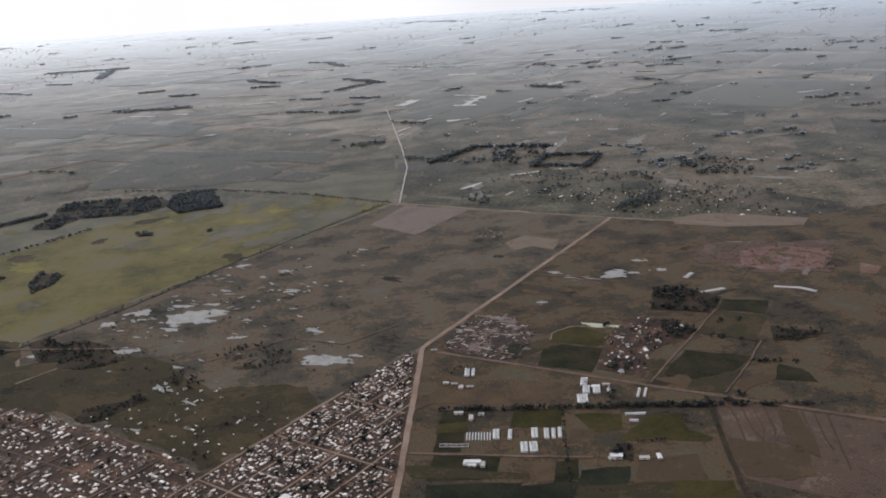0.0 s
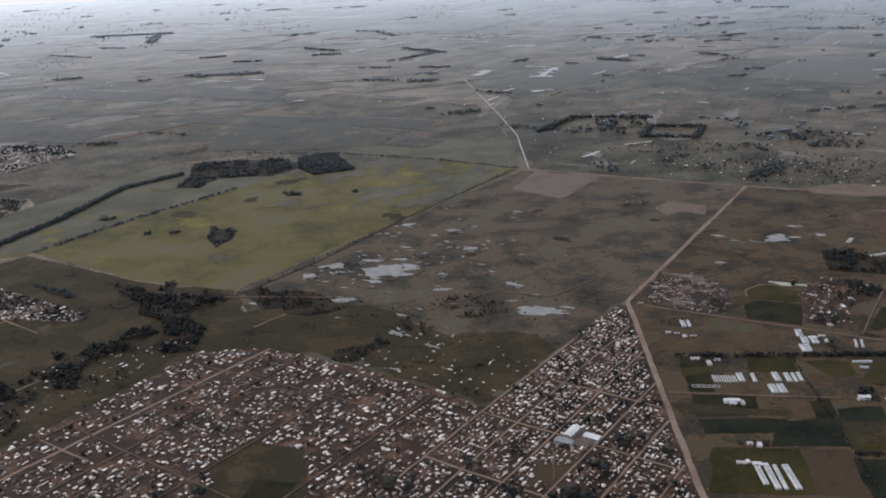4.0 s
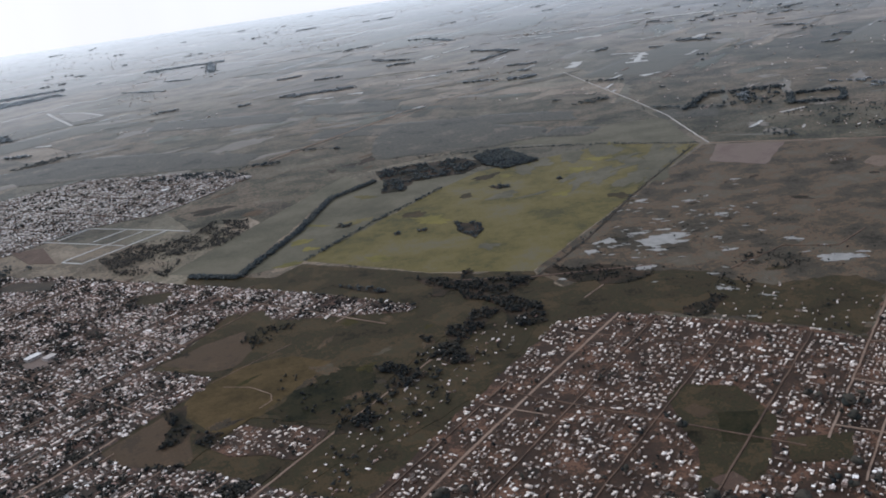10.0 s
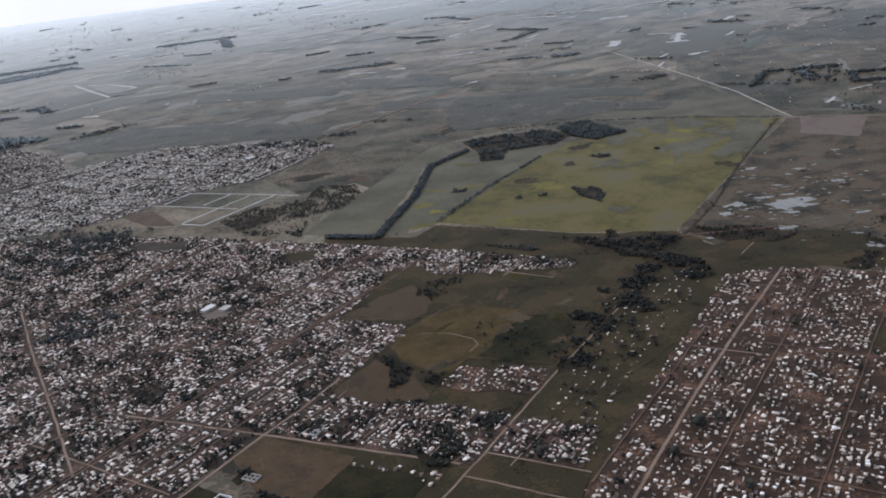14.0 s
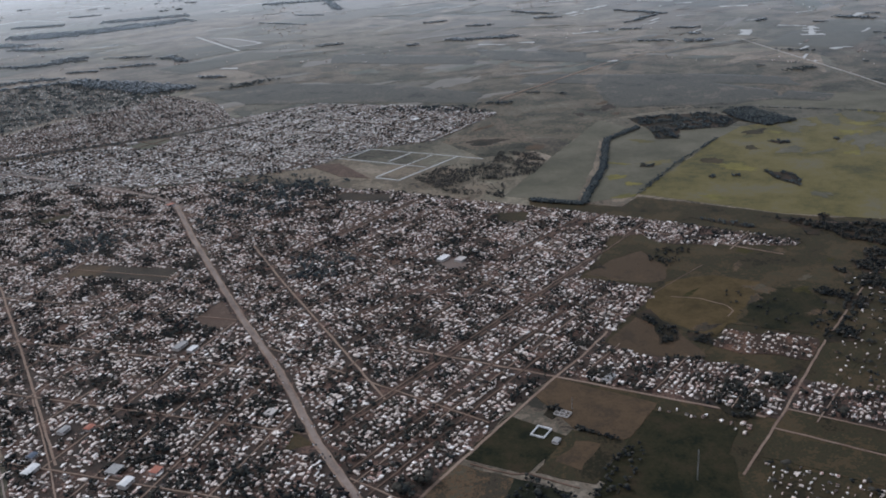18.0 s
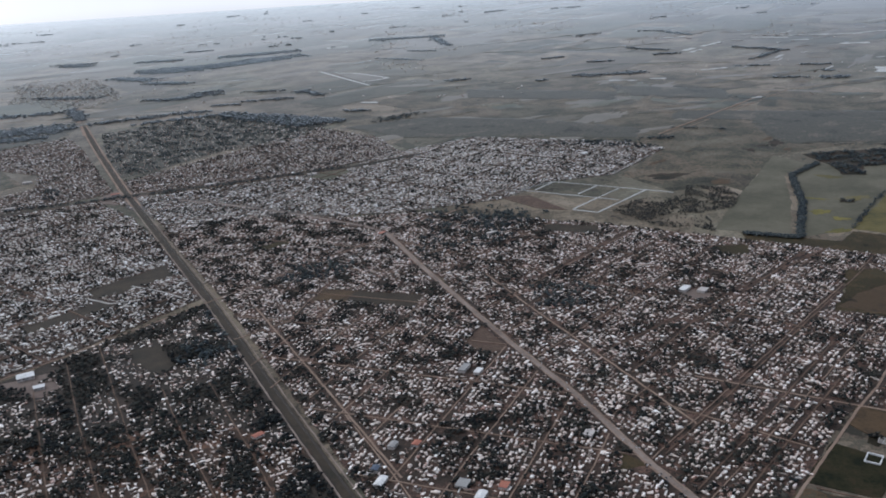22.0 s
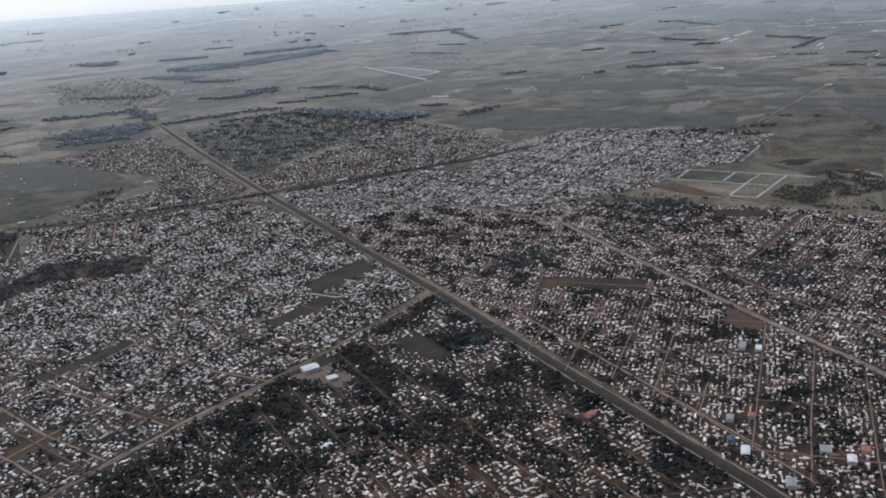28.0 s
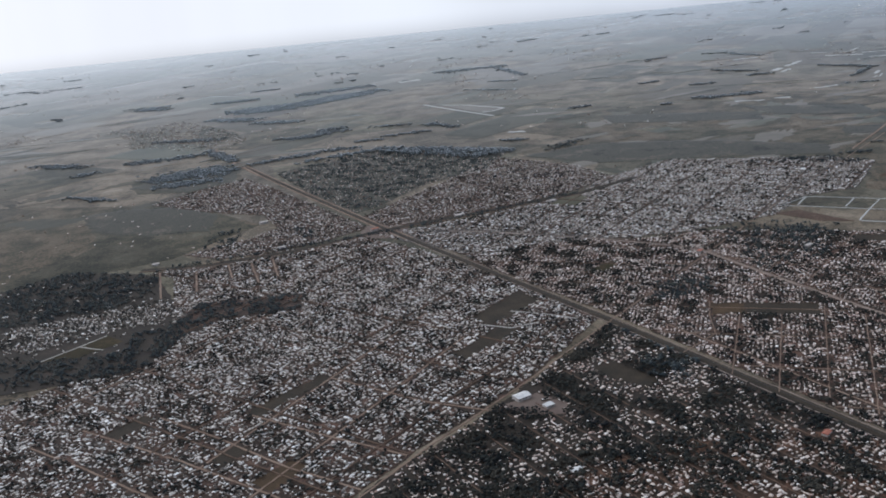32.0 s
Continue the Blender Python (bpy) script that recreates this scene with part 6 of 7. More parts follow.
wood([(-160, 720), (-154, 716), (-150, 722), (-157, 726)], 0.2, 2.0, "bushes in the pasture", 317)
for k, (corners, thick) in enumerate((([(-186, 605), (-174, 602), (-156, 581), (-149, 601), (-144, 597), (-144, 580), (-131, 568), (-109, 563), (-129, 540), (-135, 517), (-144, 523), (-151, 536), (-162, 546), (-160, 560), (-167, 567), (-174, 556), (-181, 563), (-176, 580)], 0.26),
                                      ([(-146, 519), (-134, 531), (-119, 512), (-124, 481), (-139, 479), (-149, 491), (-143, 505)], 0.26), ([(-165, 518), (-155, 523), (-145, 520), (-147, 509), (-156, 502), (-162, 492), (-172, 486), (-177, 495), (-170, 507)], 0.26),
                                      ([(-185, 506), (-174, 499), (-172, 485), (-178, 479), (-184, 471), (-178, 452), (-183, 446), (-194, 452), (-200, 469), (-196, 478), (-189, 480), (-186, 491)], 0.34), ([(-236, 466), (-227, 470), (-213, 453), (-209, 443), (-217, 433), (-230, 438), (-223, 449)], 0.28),
                                      ([(-200, 498), (-195, 494), (-198, 486), (-202, 491)], 0.5))):
    wood(corners, thick, 2.7, "ragged dark copse between pasture and town", 341 + k, lump=0.13, leaf="foliage")
wood([(-98, 568), (-88, 572), (-75, 556), (-65, 561), (-47, 545), (-43, 531), (-35, 520), (-48, 514), (-58, 512), (-72, 519), (-74, 530), (-85, 532), (-95, 556)], 0.22, 1.7, "dark low scrub between flood ponds", 348, lump=0.12)
wood([(-50, 447), (-46, 456), (-38, 458), (-28, 462), (-21, 470), (-15, 459), (-26, 450), (-35, 442), (-45, 440)], 0.16, 1.9, "dark loose trees above the town", 349, lump=0.15)
wood([(-14, 477), (-7, 485), (1, 496), (13, 487), (12, 475), (4, 465), (-2, 473)], 0.12, 1.7, "dark bushes beside a pond", 350, lump=0.05)
wood([(20, 514), (29, 519), (47, 516), (63, 492), (54, 480), (36, 482), (22, 500)], 0.10, 1.9, "loose dark trees on the meadow", 351, lump=0.05)
wood([(-124, 576), (-104, 560), (-117, 545), (-122, 548)], 0.2, 2.4, "dark trees at the pasture's corner", 352, lump=0.3)
wood([(-244, 626), (-217, 607), (-206, 588), (-214, 590), (-228, 606)], 0.16, 2.2, "dark tree row behind the town's houses", 353, lump=0.3)
wood([(-260, 405), (-235, 420), (-195, 470), (-215, 475), (-265, 420)], 0.06, 3.2, "dark trees beside the lane", 322, lump=0.1)
wood([(266, 985), (339, 1070), (379, 1032), (342, 936), (307, 950)], 0.03, 4.2, "dark windbreaks round a far farm", 325, lump=0.02)
hedge([(361, 981), (416, 957), (380, 904), (332, 930), (361, 981)], 4.2, 1.5, "dark windbreak round a pale field", 326, rows=2)
hedge([(230, 1000), (300, 1070), (385, 1030)], 4.5, 1.4, "dark windbreak of a far farm", 327, rows=2)
wood([(-764, 748), (-717, 746), (-706, 702), (-755, 706)], 0.06, 3.2, "dark trees round the bare lot", 328, lump=0.1)
wood([(-650, 868), (-560, 905), (-515, 850), (-560, 800), (-610, 820)], 0.045, 3.2, "dark trees between two quarters", 329, lump=0.05)
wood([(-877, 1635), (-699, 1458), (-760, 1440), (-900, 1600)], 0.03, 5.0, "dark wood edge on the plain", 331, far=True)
wood([(-1185, 1106), (-1160, 1176), (-1131, 1171), (-1136, 1117), (-1168, 1081)], 0.04, 3.6, "dark trees beside the western fields", 332, lump=0.1)
wood([(-1067, 1147), (-1043, 1125), (-1047, 1081), (-1066, 1099)], 0.06, 3.4, "dark grove in the outlying quarter", 333)
wood([(-790, 1280), (-740, 1330), (-660, 1230), (-700, 1200)], 0.012, 3.5, "scattered trees north of the town", 334, lump=0.1)

WOOD_SPOTS = [
    ([(-420, 1165), (-325, 1138), (-296, 1082), (-330, 1070), (-370, 1120), (-440, 1160)], 0.06, 3.4, "dark trees along the northern quarter's edge"),
    ([(-820, 660), (-806, 664), (-770, 560), (-782, 556)], 0.10, 3.2, "dark tree belt along the railway"),
    ([(-772, 520), (-758, 516), (-742, 460), (-752, 460)], 0.10, 3.2, "dark tree belt along the railway"),
    ([(-734, 470), (-728, 470), (-712, 420), (-722, 418)], 0.12, 3.0, "dark trees beside the railway street"),
    # outline, density, size, label
    ([(-260, 419), (-245, 420), (-247, 400), (-260, 405)], 0.12, 3.2, "dark trees at the hamlet"),
    ([(-304, 567), (-272, 569), (-280, 548), (-304, 533), (-312, 550)], 0.13, 2.3, "dark thicket in the meadow"),
    ([(-356, 471), (-343, 473), (-343, 459), (-339, 441), (-344, 430), (-357, 426), (-350, 450), (-356, 463)], 0.20, 2.6, "dark trees round the playing field"),
    ([(-336, 437), (-323, 429), (-329, 416), (-338, 426)], 0.16, 2.2, "dark bushes below the playing field"),
    ([(-408, 408), (-395, 409), (-397, 394), (-406, 392), (-411, 398)], 0.34, 2.8, "dark grove among houses"),
    ([(-326, 373), (-312, 375), (-294, 381), (-306, 367), (-319, 363), (-328, 365)], 0.30, 2.6, "dark trees beside the lane's end"),
    ([(-264, 410), (-248, 418), (-241, 408), (-253, 397), (-267, 401)], 0.22, 2.6, "dark trees along the lane"),
    ([(-349, 375), (-340, 376), (-328, 365), (-331, 347), (-351, 338), (-357, 346), (-357, 361)], 0.22, 2.8, "dark grove among houses"),
    ([(-482, 310), (-469, 323), (-450, 304), (-460, 290), (-490, 295)], 0.10, 3.2, "dark grove beside the pale lane"),
    ([(-445, 372), (-437, 380), (-432, 374), (-441, 366)], 0.16, 3.0, "dark trees beside a ruin"),
    ([(-446, 300), (-413, 337), (-404, 330), (-430, 296)], 0.10, 2.8, "dark wood strip beside the plots"),
    ([(-962, 466), (-920, 456), (-923, 420), (-970, 425)], 0.10, 3.4, "dark trees hiding the gardens"),
    ([(-917, 495), (-877, 498), (-871, 439), (-899, 460)], 0.09, 3.4, "dark trees over the streets"),
    ([(-824, 615), (-794, 585), (-803, 545), (-828, 570)], 0.09, 3.4, "dark trees beside the railway"),
    ([(-784, 428), (-761, 430), (-759, 402), (-782, 398)], 0.10, 3.2, "dark grove near the red roof"),
    ([(-844, 515), (-811, 492), (-811, 444), (-840, 458)], 0.08, 3.4, "dark trees between streets"),
    ([(-1010, 510), (-950, 550), (-960, 470), (-1030, 400), (-1060, 440)], 0.07, 3.4, "dark trees along the diagonal street"),
    ([(-603, 363), (-585, 361), (-598, 340), (-612, 343)], 0.10, 3.2, "dark grove near the avenue"),
    ([(-562, 641), (-508, 639), (-532, 590), (-573, 598)], 0.08, 3.2, "dark trees in the dense town"),
    ([(-513, 385), (-495, 397), (-505, 371), (-522, 363)], 0.12, 3.2, "dark grove in the dense town"),
    ([(-564, 868), (-522, 851), (-532, 810), (-570, 805)], 0.08, 3.2, "dark trees between two quarters"),
    ([(-578, 872), (-494, 841), (-560, 760), (-640, 734), (-640, 790)], 0.05, 3.2, "dark trees north of the avenue"),
    ([(-745, 754), (-683, 772), (-713, 710), (-765, 712)], 0.08, 3.2, "dark trees round the bare lot"),
    ([(-1381, 973), (-1398, 1038), (-1333, 1081), (-1258, 1043), (-1223, 1015), (-1221, 962), (-1258, 916), (-1333, 908), (-1364, 906)], 0.11, 2.9, "dark wood at the town's western edge"),
    (WEST_BELT, 0.12, 2.9, "dark belt of trees through the town"),
    ([(277, 494), (288, 487), (298, 481), (308, 476), (325, 498), (319, 509), (311, 524), (292, 526)], 0.14, 3.0, "dark copse behind the hamlet"),
    ([(341, 722), (378, 770), (407, 769), (386, 730), (353, 708)], 0.10, 3.2, "dark wood at the road's corner"),
    ([(300, 822), (341, 837), (334, 813), (301, 803)], 0.07, 2.8, "dark trees round a far farm"),
    ([(330, 789), (350, 784), (342, 759), (322, 764)], 0.07, 2.8, "dark trees beside the far lane"),
    ([(412, 859), (430, 838), (418, 814), (401, 829)], 0.09, 3.0, "dark grove on the eastern plain"),
    ([(473, 840), (504, 843), (527, 818), (512, 796), (465, 820)], 0.08, 3.2, "dark grove on the eastern plain"),
    ([(235, 841), (263, 840), (246, 786), (222, 798)], 0.05, 2.8, "dark trees beside the straight road"),
    ([(328, 444), (352, 428), (331, 422), (318, 426)], 0.16, 2.4, "dark bushes round a lone farm"),
    ([(250, 460), (268, 458), (261, 441), (248, 446)], 0.10, 2.0, "dark garden trees of the hamlet"),
    ([(270, 466), (282, 470), (287, 455), (276, 443), (270, 449)], 0.22, 2.4, "dark trees in the eastern hamlet"),
    ([(208, 401), (216, 400), (219, 392), (214, 384), (205, 390)], 0.12, 2.0, "dark bushes beside the greenhouses"),
    ([(134, 398), (146, 398), (143, 385), (133, 387)], 0.12, 2.0, "dark bushes in the market garden"),
    ([(138, 446), (152, 446), (156, 436), (142, 436)], 0.12, 1.9, "dark bushes round a small farm"),
    ([(192, 341), (200, 346), (203, 342), (198, 330), (191, 335)], 0.18, 2.0, "dark bushes round a farmhouse"),
    ([(116, 319), (133, 316), (131, 306), (115, 311)], 0.10, 2.2, "dark bushes between plots"),
    ([(260, 880), (330, 905), (420, 860), (380, 820), (290, 850)], 0.02, 2.6, "loose trees round far farms"),
    ([(340, 820), (440, 800), (500, 720), (420, 700)], 0.024, 2.6, "loose trees along the far road"),
    ([(430, 900), (520, 880), (560, 840), (470, 850)], 0.03, 4.5, "dark windbreak behind the farms"),
]
for i, (poly, density, size, label) in enumerate(WOOD_SPOTS):
    wood(poly, density, size, label, 400 + i, lump=0.16)
hedge([(187, 384), (220, 376), (250, 366)], 2.0, 1.4, "dark windbreak behind the greenhouses", 470, rows=2, width=0.5)
hedge([(160, 292), (221, 274)], 1.8, 1.3, "dark windbreak between green field and dark plots", 471, rows=2, width=0.5)
hedge([(184, 383), (161, 299), (150, 262)], 1.4, 1.8, "low hedge between vegetable plots", 472, width=0.4)
hedge([(-433, 355), (-416, 338)], 2.0, 0.9, "dark hedge along the brown field", 473, rows=2, width=0.5)
hedge([(286, 450), (301, 435), (312, 427)], 1.6, 2.2, "thin hedge between paddocks", 474)
hedge([(294, 406), (304, 402), (316, 397)], 1.8, 1.4, "thin dark hedge past the second lane", 475)
hedge([(205, 344), (219, 342)], 1.6, 0.8, "dark hedge behind the farmhouse", 476, width=0.4)
for k, spot in enumerate(((305, 461), (316, 459), (295, 440), (300, 404), (284, 452), (241, 477), (262, 368), (270, 372))):
    hedge([(spot[0] - 1.5, spot[1] - 1), (spot[0] + 1.5, spot[1] + 1)], 2.0, 0.6, "dark bush between paddocks", 480 + k, width=0.8)

wood([(-291, 486), (-253, 464), (-268, 421), (-296, 428), (-300, 446)], 0.028, 2.0, "loose scrub in the meadow", 339, lump=0.1)

# low bushes round the flood ponds
rng = np.random.default_rng(515)
bush_x, bush_y = [], []
for px, py, pa, pb in POND_SPOTS + [(-57, 540, 22, 12), (-10, 500, 20, 10), (40, 500, 16, 8), (70, 560, 14, 8)]:
    n = int(2 + pa * 0.7)
    bush_x.append(px + rng.normal(0, 1, n) * (pa + 5))
    bush_y.append(py + rng.normal(0, 0.8, n) * (pb + 3))
bush_x, bush_y = np.concatenate(bush_x), np.concatenate(bush_y)
ok = inside(FIELDS[0][2], bush_x, bush_y)
grove("bushes", bush_x[ok], bush_y[ok], 1.1, "dark low bushes round the flood ponds", 516, spread=1.5, category="bushes")

# ---- the far plain ----
dice = random.Random(77)
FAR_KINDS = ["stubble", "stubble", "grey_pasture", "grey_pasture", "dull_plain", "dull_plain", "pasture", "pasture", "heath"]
far_label = {"stubble": "far field paled to stand for haze", "grey_pasture": "grey-green field on the far plain", "dull_plain": "dull brown field on the far plain", "pale_grass": "pale green field on the far plain", "pasture": "brown pasture on the far plain", "heath": "dark heath on the far plain"}
for i in range(520):
    far = 1300 + 3700 * math.sqrt(dice.random())
    a = radians(dice.uniform(-42, 48))
    x, y = -450 + far * math.sin(a) * 1.15, far * math.cos(a)
    if any(inside(p, [x], [y])[0] for p in (TOWN_FAR, WOODS_FAR, TOWN_CORNER, TOWN_TOP, FIELDS[30][2], FIELDS[31][2], FIELDS[32][2])):
        continue
    w, d = dice.uniform(80, 300) * (0.6 + far / 3000), dice.uniform(50, 170) * (0.6 + far / 3000)
    t = radians(dice.choice((44, 46, 40, 50)))
    c, s = math.cos(t), math.sin(t)
    # the farther the field, the paler its choice of colours, as painted haze
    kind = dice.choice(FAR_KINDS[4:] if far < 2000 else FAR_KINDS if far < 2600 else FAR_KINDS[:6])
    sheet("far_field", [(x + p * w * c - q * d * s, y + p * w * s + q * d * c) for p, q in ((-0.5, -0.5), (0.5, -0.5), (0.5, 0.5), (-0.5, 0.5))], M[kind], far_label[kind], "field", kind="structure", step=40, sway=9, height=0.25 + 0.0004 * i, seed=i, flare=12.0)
xs, ys = [], []
for i in range(620):
    far = dice.uniform(1150, 4900)
    a = radians(dice.uniform(-42, 48))
    x, y = -450 + far * math.sin(a) * 1.15, far * math.cos(a)
    if (far > 2600 and dice.random() < 0.7) or (y < 2500 and x < 0.3 * y):
        continue
    scale = 0.5 + far / 3000
    t = radians(dice.choice((44, 46, -45, -42, 0, 10)) + dice.gauss(0, 8))
    for _ in range(dice.choice((1, 1, 2, 3, 5))):
        long, wide = dice.uniform(4, 26) * scale, dice.uniform(2.5, 8) * scale
        for _ in range(int(long * wide / 22) + 3):
            p, q = dice.gauss(0, 0.32) * long, dice.gauss(0, 0.32) * wide
            xs.append(x + p * math.cos(t) - q * math.sin(t)); ys.append(y + p * math.sin(t) + q * math.cos(t))
        step = dice.uniform(0.5, 1.4) * long
        x, y = x + step * math.cos(t) + dice.gauss(0, 8), y + step * math.sin(t) + dice.gauss(0, 8)
        t += dice.gauss(0, 0.25)
xs, ys = np.array(xs), np.array(ys)
for lo, hi in ((0, 2000), (2000, 3000), (3000, 6000)):
    ok = (ys >= lo) & (ys < hi)
    for p in (TOWN_FAR, WOODS_FAR, TOWN_TOP, TOWN_CORNER):
        ok &= ~inside(p, xs, ys)
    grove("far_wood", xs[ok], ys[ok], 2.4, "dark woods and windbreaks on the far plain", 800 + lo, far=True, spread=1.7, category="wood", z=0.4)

# woods and windbreaks of the middle plain: line, width
FAR_GROVES = [
    ([(-634, 1425), (-564, 1482)], 26), ([(-466, 1831), (-423, 1824)], 18), ([(-303, 1731), (-283, 1729)], 16), ([(-219, 1757), (-151, 1735), (-83, 1733)], 30),
    ([(-305, 1135), (-260, 1127)], 15), ([(-235, 1185), (-195, 1165)], 9), ([(-190, 1160), (-170, 1138)], 5), ([(-683, 1562), (-641, 1549)], 18), ([(-768, 1850), (-722, 1788)], 16),
    ([(-758, 1518), (-691, 1465)], 24), ([(-555, 2850), (-350, 2825)], 46), ([(-994, 2671), (-788, 2690)], 60), ([(20, 2143), (74, 2047)], 18), ([(-209, 2055), (-165, 2070)], 24),
    ([(-134, 1945), (-85, 1934)], 20), ([(-575, 2333), (-477, 2228)], 10), ([(-378, 2791), (-367, 2527)], 20), ([(-482, 2458), (-423, 2412)], 16), ([(151, 1160), (201, 1172)], 22),
    ([(237, 1330), (274, 1293)], 14), ([(281, 1172), (288, 1168)], 9), ([(210, 1665), (250, 1638)], 16), ([(101, 1712), (150, 1690)], 10), ([(92, 1540), (140, 1512)], 10), ([(169, 1795), (276, 1889)], 14),
    ([(227, 2443), (249, 2332)], 20), ([(381, 1654), (415, 1685)], 14), ([(457, 1585), (477, 1571)], 8), ([(534, 1630), (571, 1569)], 26), ([(136, 1217), (149, 1212)], 8), ([(196, 1572), (215, 1562)], 12),
    ([(207, 1055), (267, 985)], 14), ([(156, 1494), (201, 1484)], 18), ([(29, 1985), (81, 1977)], 18), ([(229, 2008), (288, 1891)], 22), ([(-869, 1765), (-778, 1768)], 16), ([(-877, 1907), (-803, 1880)], 16),
    ([(-769, 1828), (-746, 1864)], 14), ([(-737, 1778), (-716, 1772)], 10), ([(-1187, 2443), (-1016, 2458), (-779, 2559)], 70), ([(-1234, 2693), (-1118, 2683)], 40), ([(-1456, 2768), (-1372, 2769)], 30),
    ([(-990, 1937), (-929, 1946)], 22), ([(-1130, 2899), (-1051, 2900)], 26), ([(-925, 1744), (-878, 1735)], 16), ([(-1040, 1600), (-885, 1636), (-700, 1480)], 22), ([(-1120, 2180), (-1020, 2120)], 34),
    ([(-1556, 1929), (-1451, 1847)], 30), ([(-1364, 1814), (-1286, 1811), (-1222, 1819)], 34), ([(-1126, 1644), (-1066, 1662), (-1005, 1668)], 26), ([(-997, 1687), (-927, 1681)], 22), ([(-1210, 1846), (-1157, 1703)], 26), ([(-1463, 2760), (-1370, 2694)], 40),
    ([(-1420, 1546), (-1341, 1478)], 16), ([(-1449, 1742), (-1410, 1765)], 24), ([(-1039, 1864), (-937, 1916)], 34), ([(-1165, 2397), (-1030, 2395), (-825, 2507)], 50), ([(-1078, 1893), (-1016, 1872)], 24), ([(-1290, 1590), (-1235, 1640), (-1160, 1600)], 70),
    ([(-1280, 1540), (-1180, 1545)], 40), ([(-1330, 2060), (-1200, 1990)], 30), ([(-1230, 2330), (-1120, 2240)], 44),
]
for i, (line, width) in enumerate(FAR_GROVES):
    rng = np.random.default_rng(1200 + i)
    xs, ys = [], []
    for (ax, ay), (bx, by) in zip(line[:-1], line[1:]):
        d = math.hypot(bx - ax, by - ay)
        n = int(d * width / (20 if ay < 2300 else 12)) + 5
        t = np.clip(rng.normal(0.5, 0.3, n), -0.05, 1.05)
        off = rng.normal(0, 0.3, n) * width
        xs.append(ax + (bx - ax) * t - (by - ay) / d * off)
        ys.append(ay + (by - ay) * t + (bx - ax) / d * off)
    grove("far_wood", np.concatenate(xs), np.concatenate(ys), 2.3 if line[0][1] < 2300 else 1.5, "far wood tinted blue-grey for haze", 1300 + i, far=line[0][1] > 1480, leaf="mid_haze_foliage", simple=True, spread=2.1 if line[0][1] < 2300 else 3.0, category="wood", z=0.4)

# dark wet stretches of the middle plain
for i, corners in enumerate(([(-1366, 1383), (-1313, 1391), (-1238, 1361), (-1175, 1279), (-1181, 1197), (-1257, 1216), (-1332, 1276)], [(-1321, 1562), (-1273, 1614), (-1235, 1678), (-1152, 1635), (-1156, 1508), (-1224, 1474)], [(-560, 1432), (-390, 1330), (-279, 1205), (-312, 1150), (-420, 1214), (-600, 1285), (-680, 1400)], [(-179, 1308), (59, 1174), (18, 1115), (-205, 1251)], [(-443, 1686), (-208, 1528), (-241, 1457), (-455, 1594)],
                             [(-198, 1600), (-45, 1470), (-76, 1380), (-194, 1480)], [(-110, 1205), (-28, 1200), (63, 1054), (50, 1005), (-20, 1002), (-137, 1040), (-140, 1081)], [(-3, 1227), (126, 1122), (111, 1066), (15, 1147)],
                             [(207, 1016), (276, 1000), (235, 944), (200, 974)], [(55, 1000), (84, 1030), (113, 995), (87, 972)])):
    sheet("far_field", corners, M["dark_heath"], "dark wet heath on the middle plain", "field", step=9, sway=7 if i < 8 else 3, height=0.49 + 0.004 * i, seed=50 + i, flare=10.0)

# pale flooded or sheeted strips far off
FAR_STRIPS = [(272, 1500, 306, 1560, 20), (383, 1578, 416, 1544, 7), (366, 1443, 425, 1539, 10), (350, 1452, 384, 1438, 14), (376, 1490, 404, 1478, 9), (392, 1518, 420, 1504, 9), (555, 1611, 601, 1646, 14), (339, 2163, 409, 2101, 16),
              (386, 2052, 422, 2034, 14), (437, 1918, 490, 1900, 18), (170, 2060, 247, 2123, 14), (104, 2004, 142, 2042, 16), (155, 2300, 220, 2285, 16), (312, 1297, 343, 1301, 10), (-180, 1660, -134, 1633, 10), (-106, 1643, -79, 1628, 9),
              (19, 1696, 73, 1700, 10), (-38, 1361, -18, 1364, 6), (430, 2140, 578, 2074, 14), (-700, 2695, -636, 2700, 34), (-647, 1640, -620, 1622, 8), (104, 1971, 150, 2010, 9), (686, 2075, 832, 2021, 22), (560, 2085, 690, 2090, 12)]
for i, (ax, ay, bx, by, w) in enumerate(FAR_STRIPS):
    d = math.hypot(bx - ax, by - ay)
    nx, ny = -(by - ay) / d * w / 2, (bx - ax) / d * w / 2
    sheet("far_flood", [(ax + nx, ay + ny), (bx + nx, by + ny), (bx - nx, by - ny), (ax - nx, ay - ny)], M["chalk"], "pale sheeted strip on the far plain", "field", step=9, sway=8, height=0.70 + 0.004 * i, seed=i)
road([(-722, 2148), (-670, 1990), (-623, 1855)], 6.0, M["chalk"], "pale straight track on the far plain", name="far_track", height=0.75)
road([(-688, 2105), (-635, 2056), (-577, 1947), (-607, 1922), (-633, 1920)], 6.0, M["chalk"], "pale looping track on the far plain", name="far_track", height=0.76)
sheet("far_flood", [(-690, 2100), (-635, 2056), (-577, 1947), (-607, 1922), (-633, 1915)], M["stubble"], "pale bare ground inside a looping track", "field", step=20, sway=5, height=0.74)
road([(-269, 1155), (-183, 1229), (-107, 1296), (-20, 1372)], 3.0, M["dirt_road"], "pale lane over the plain", name="far_track", height=0.73)

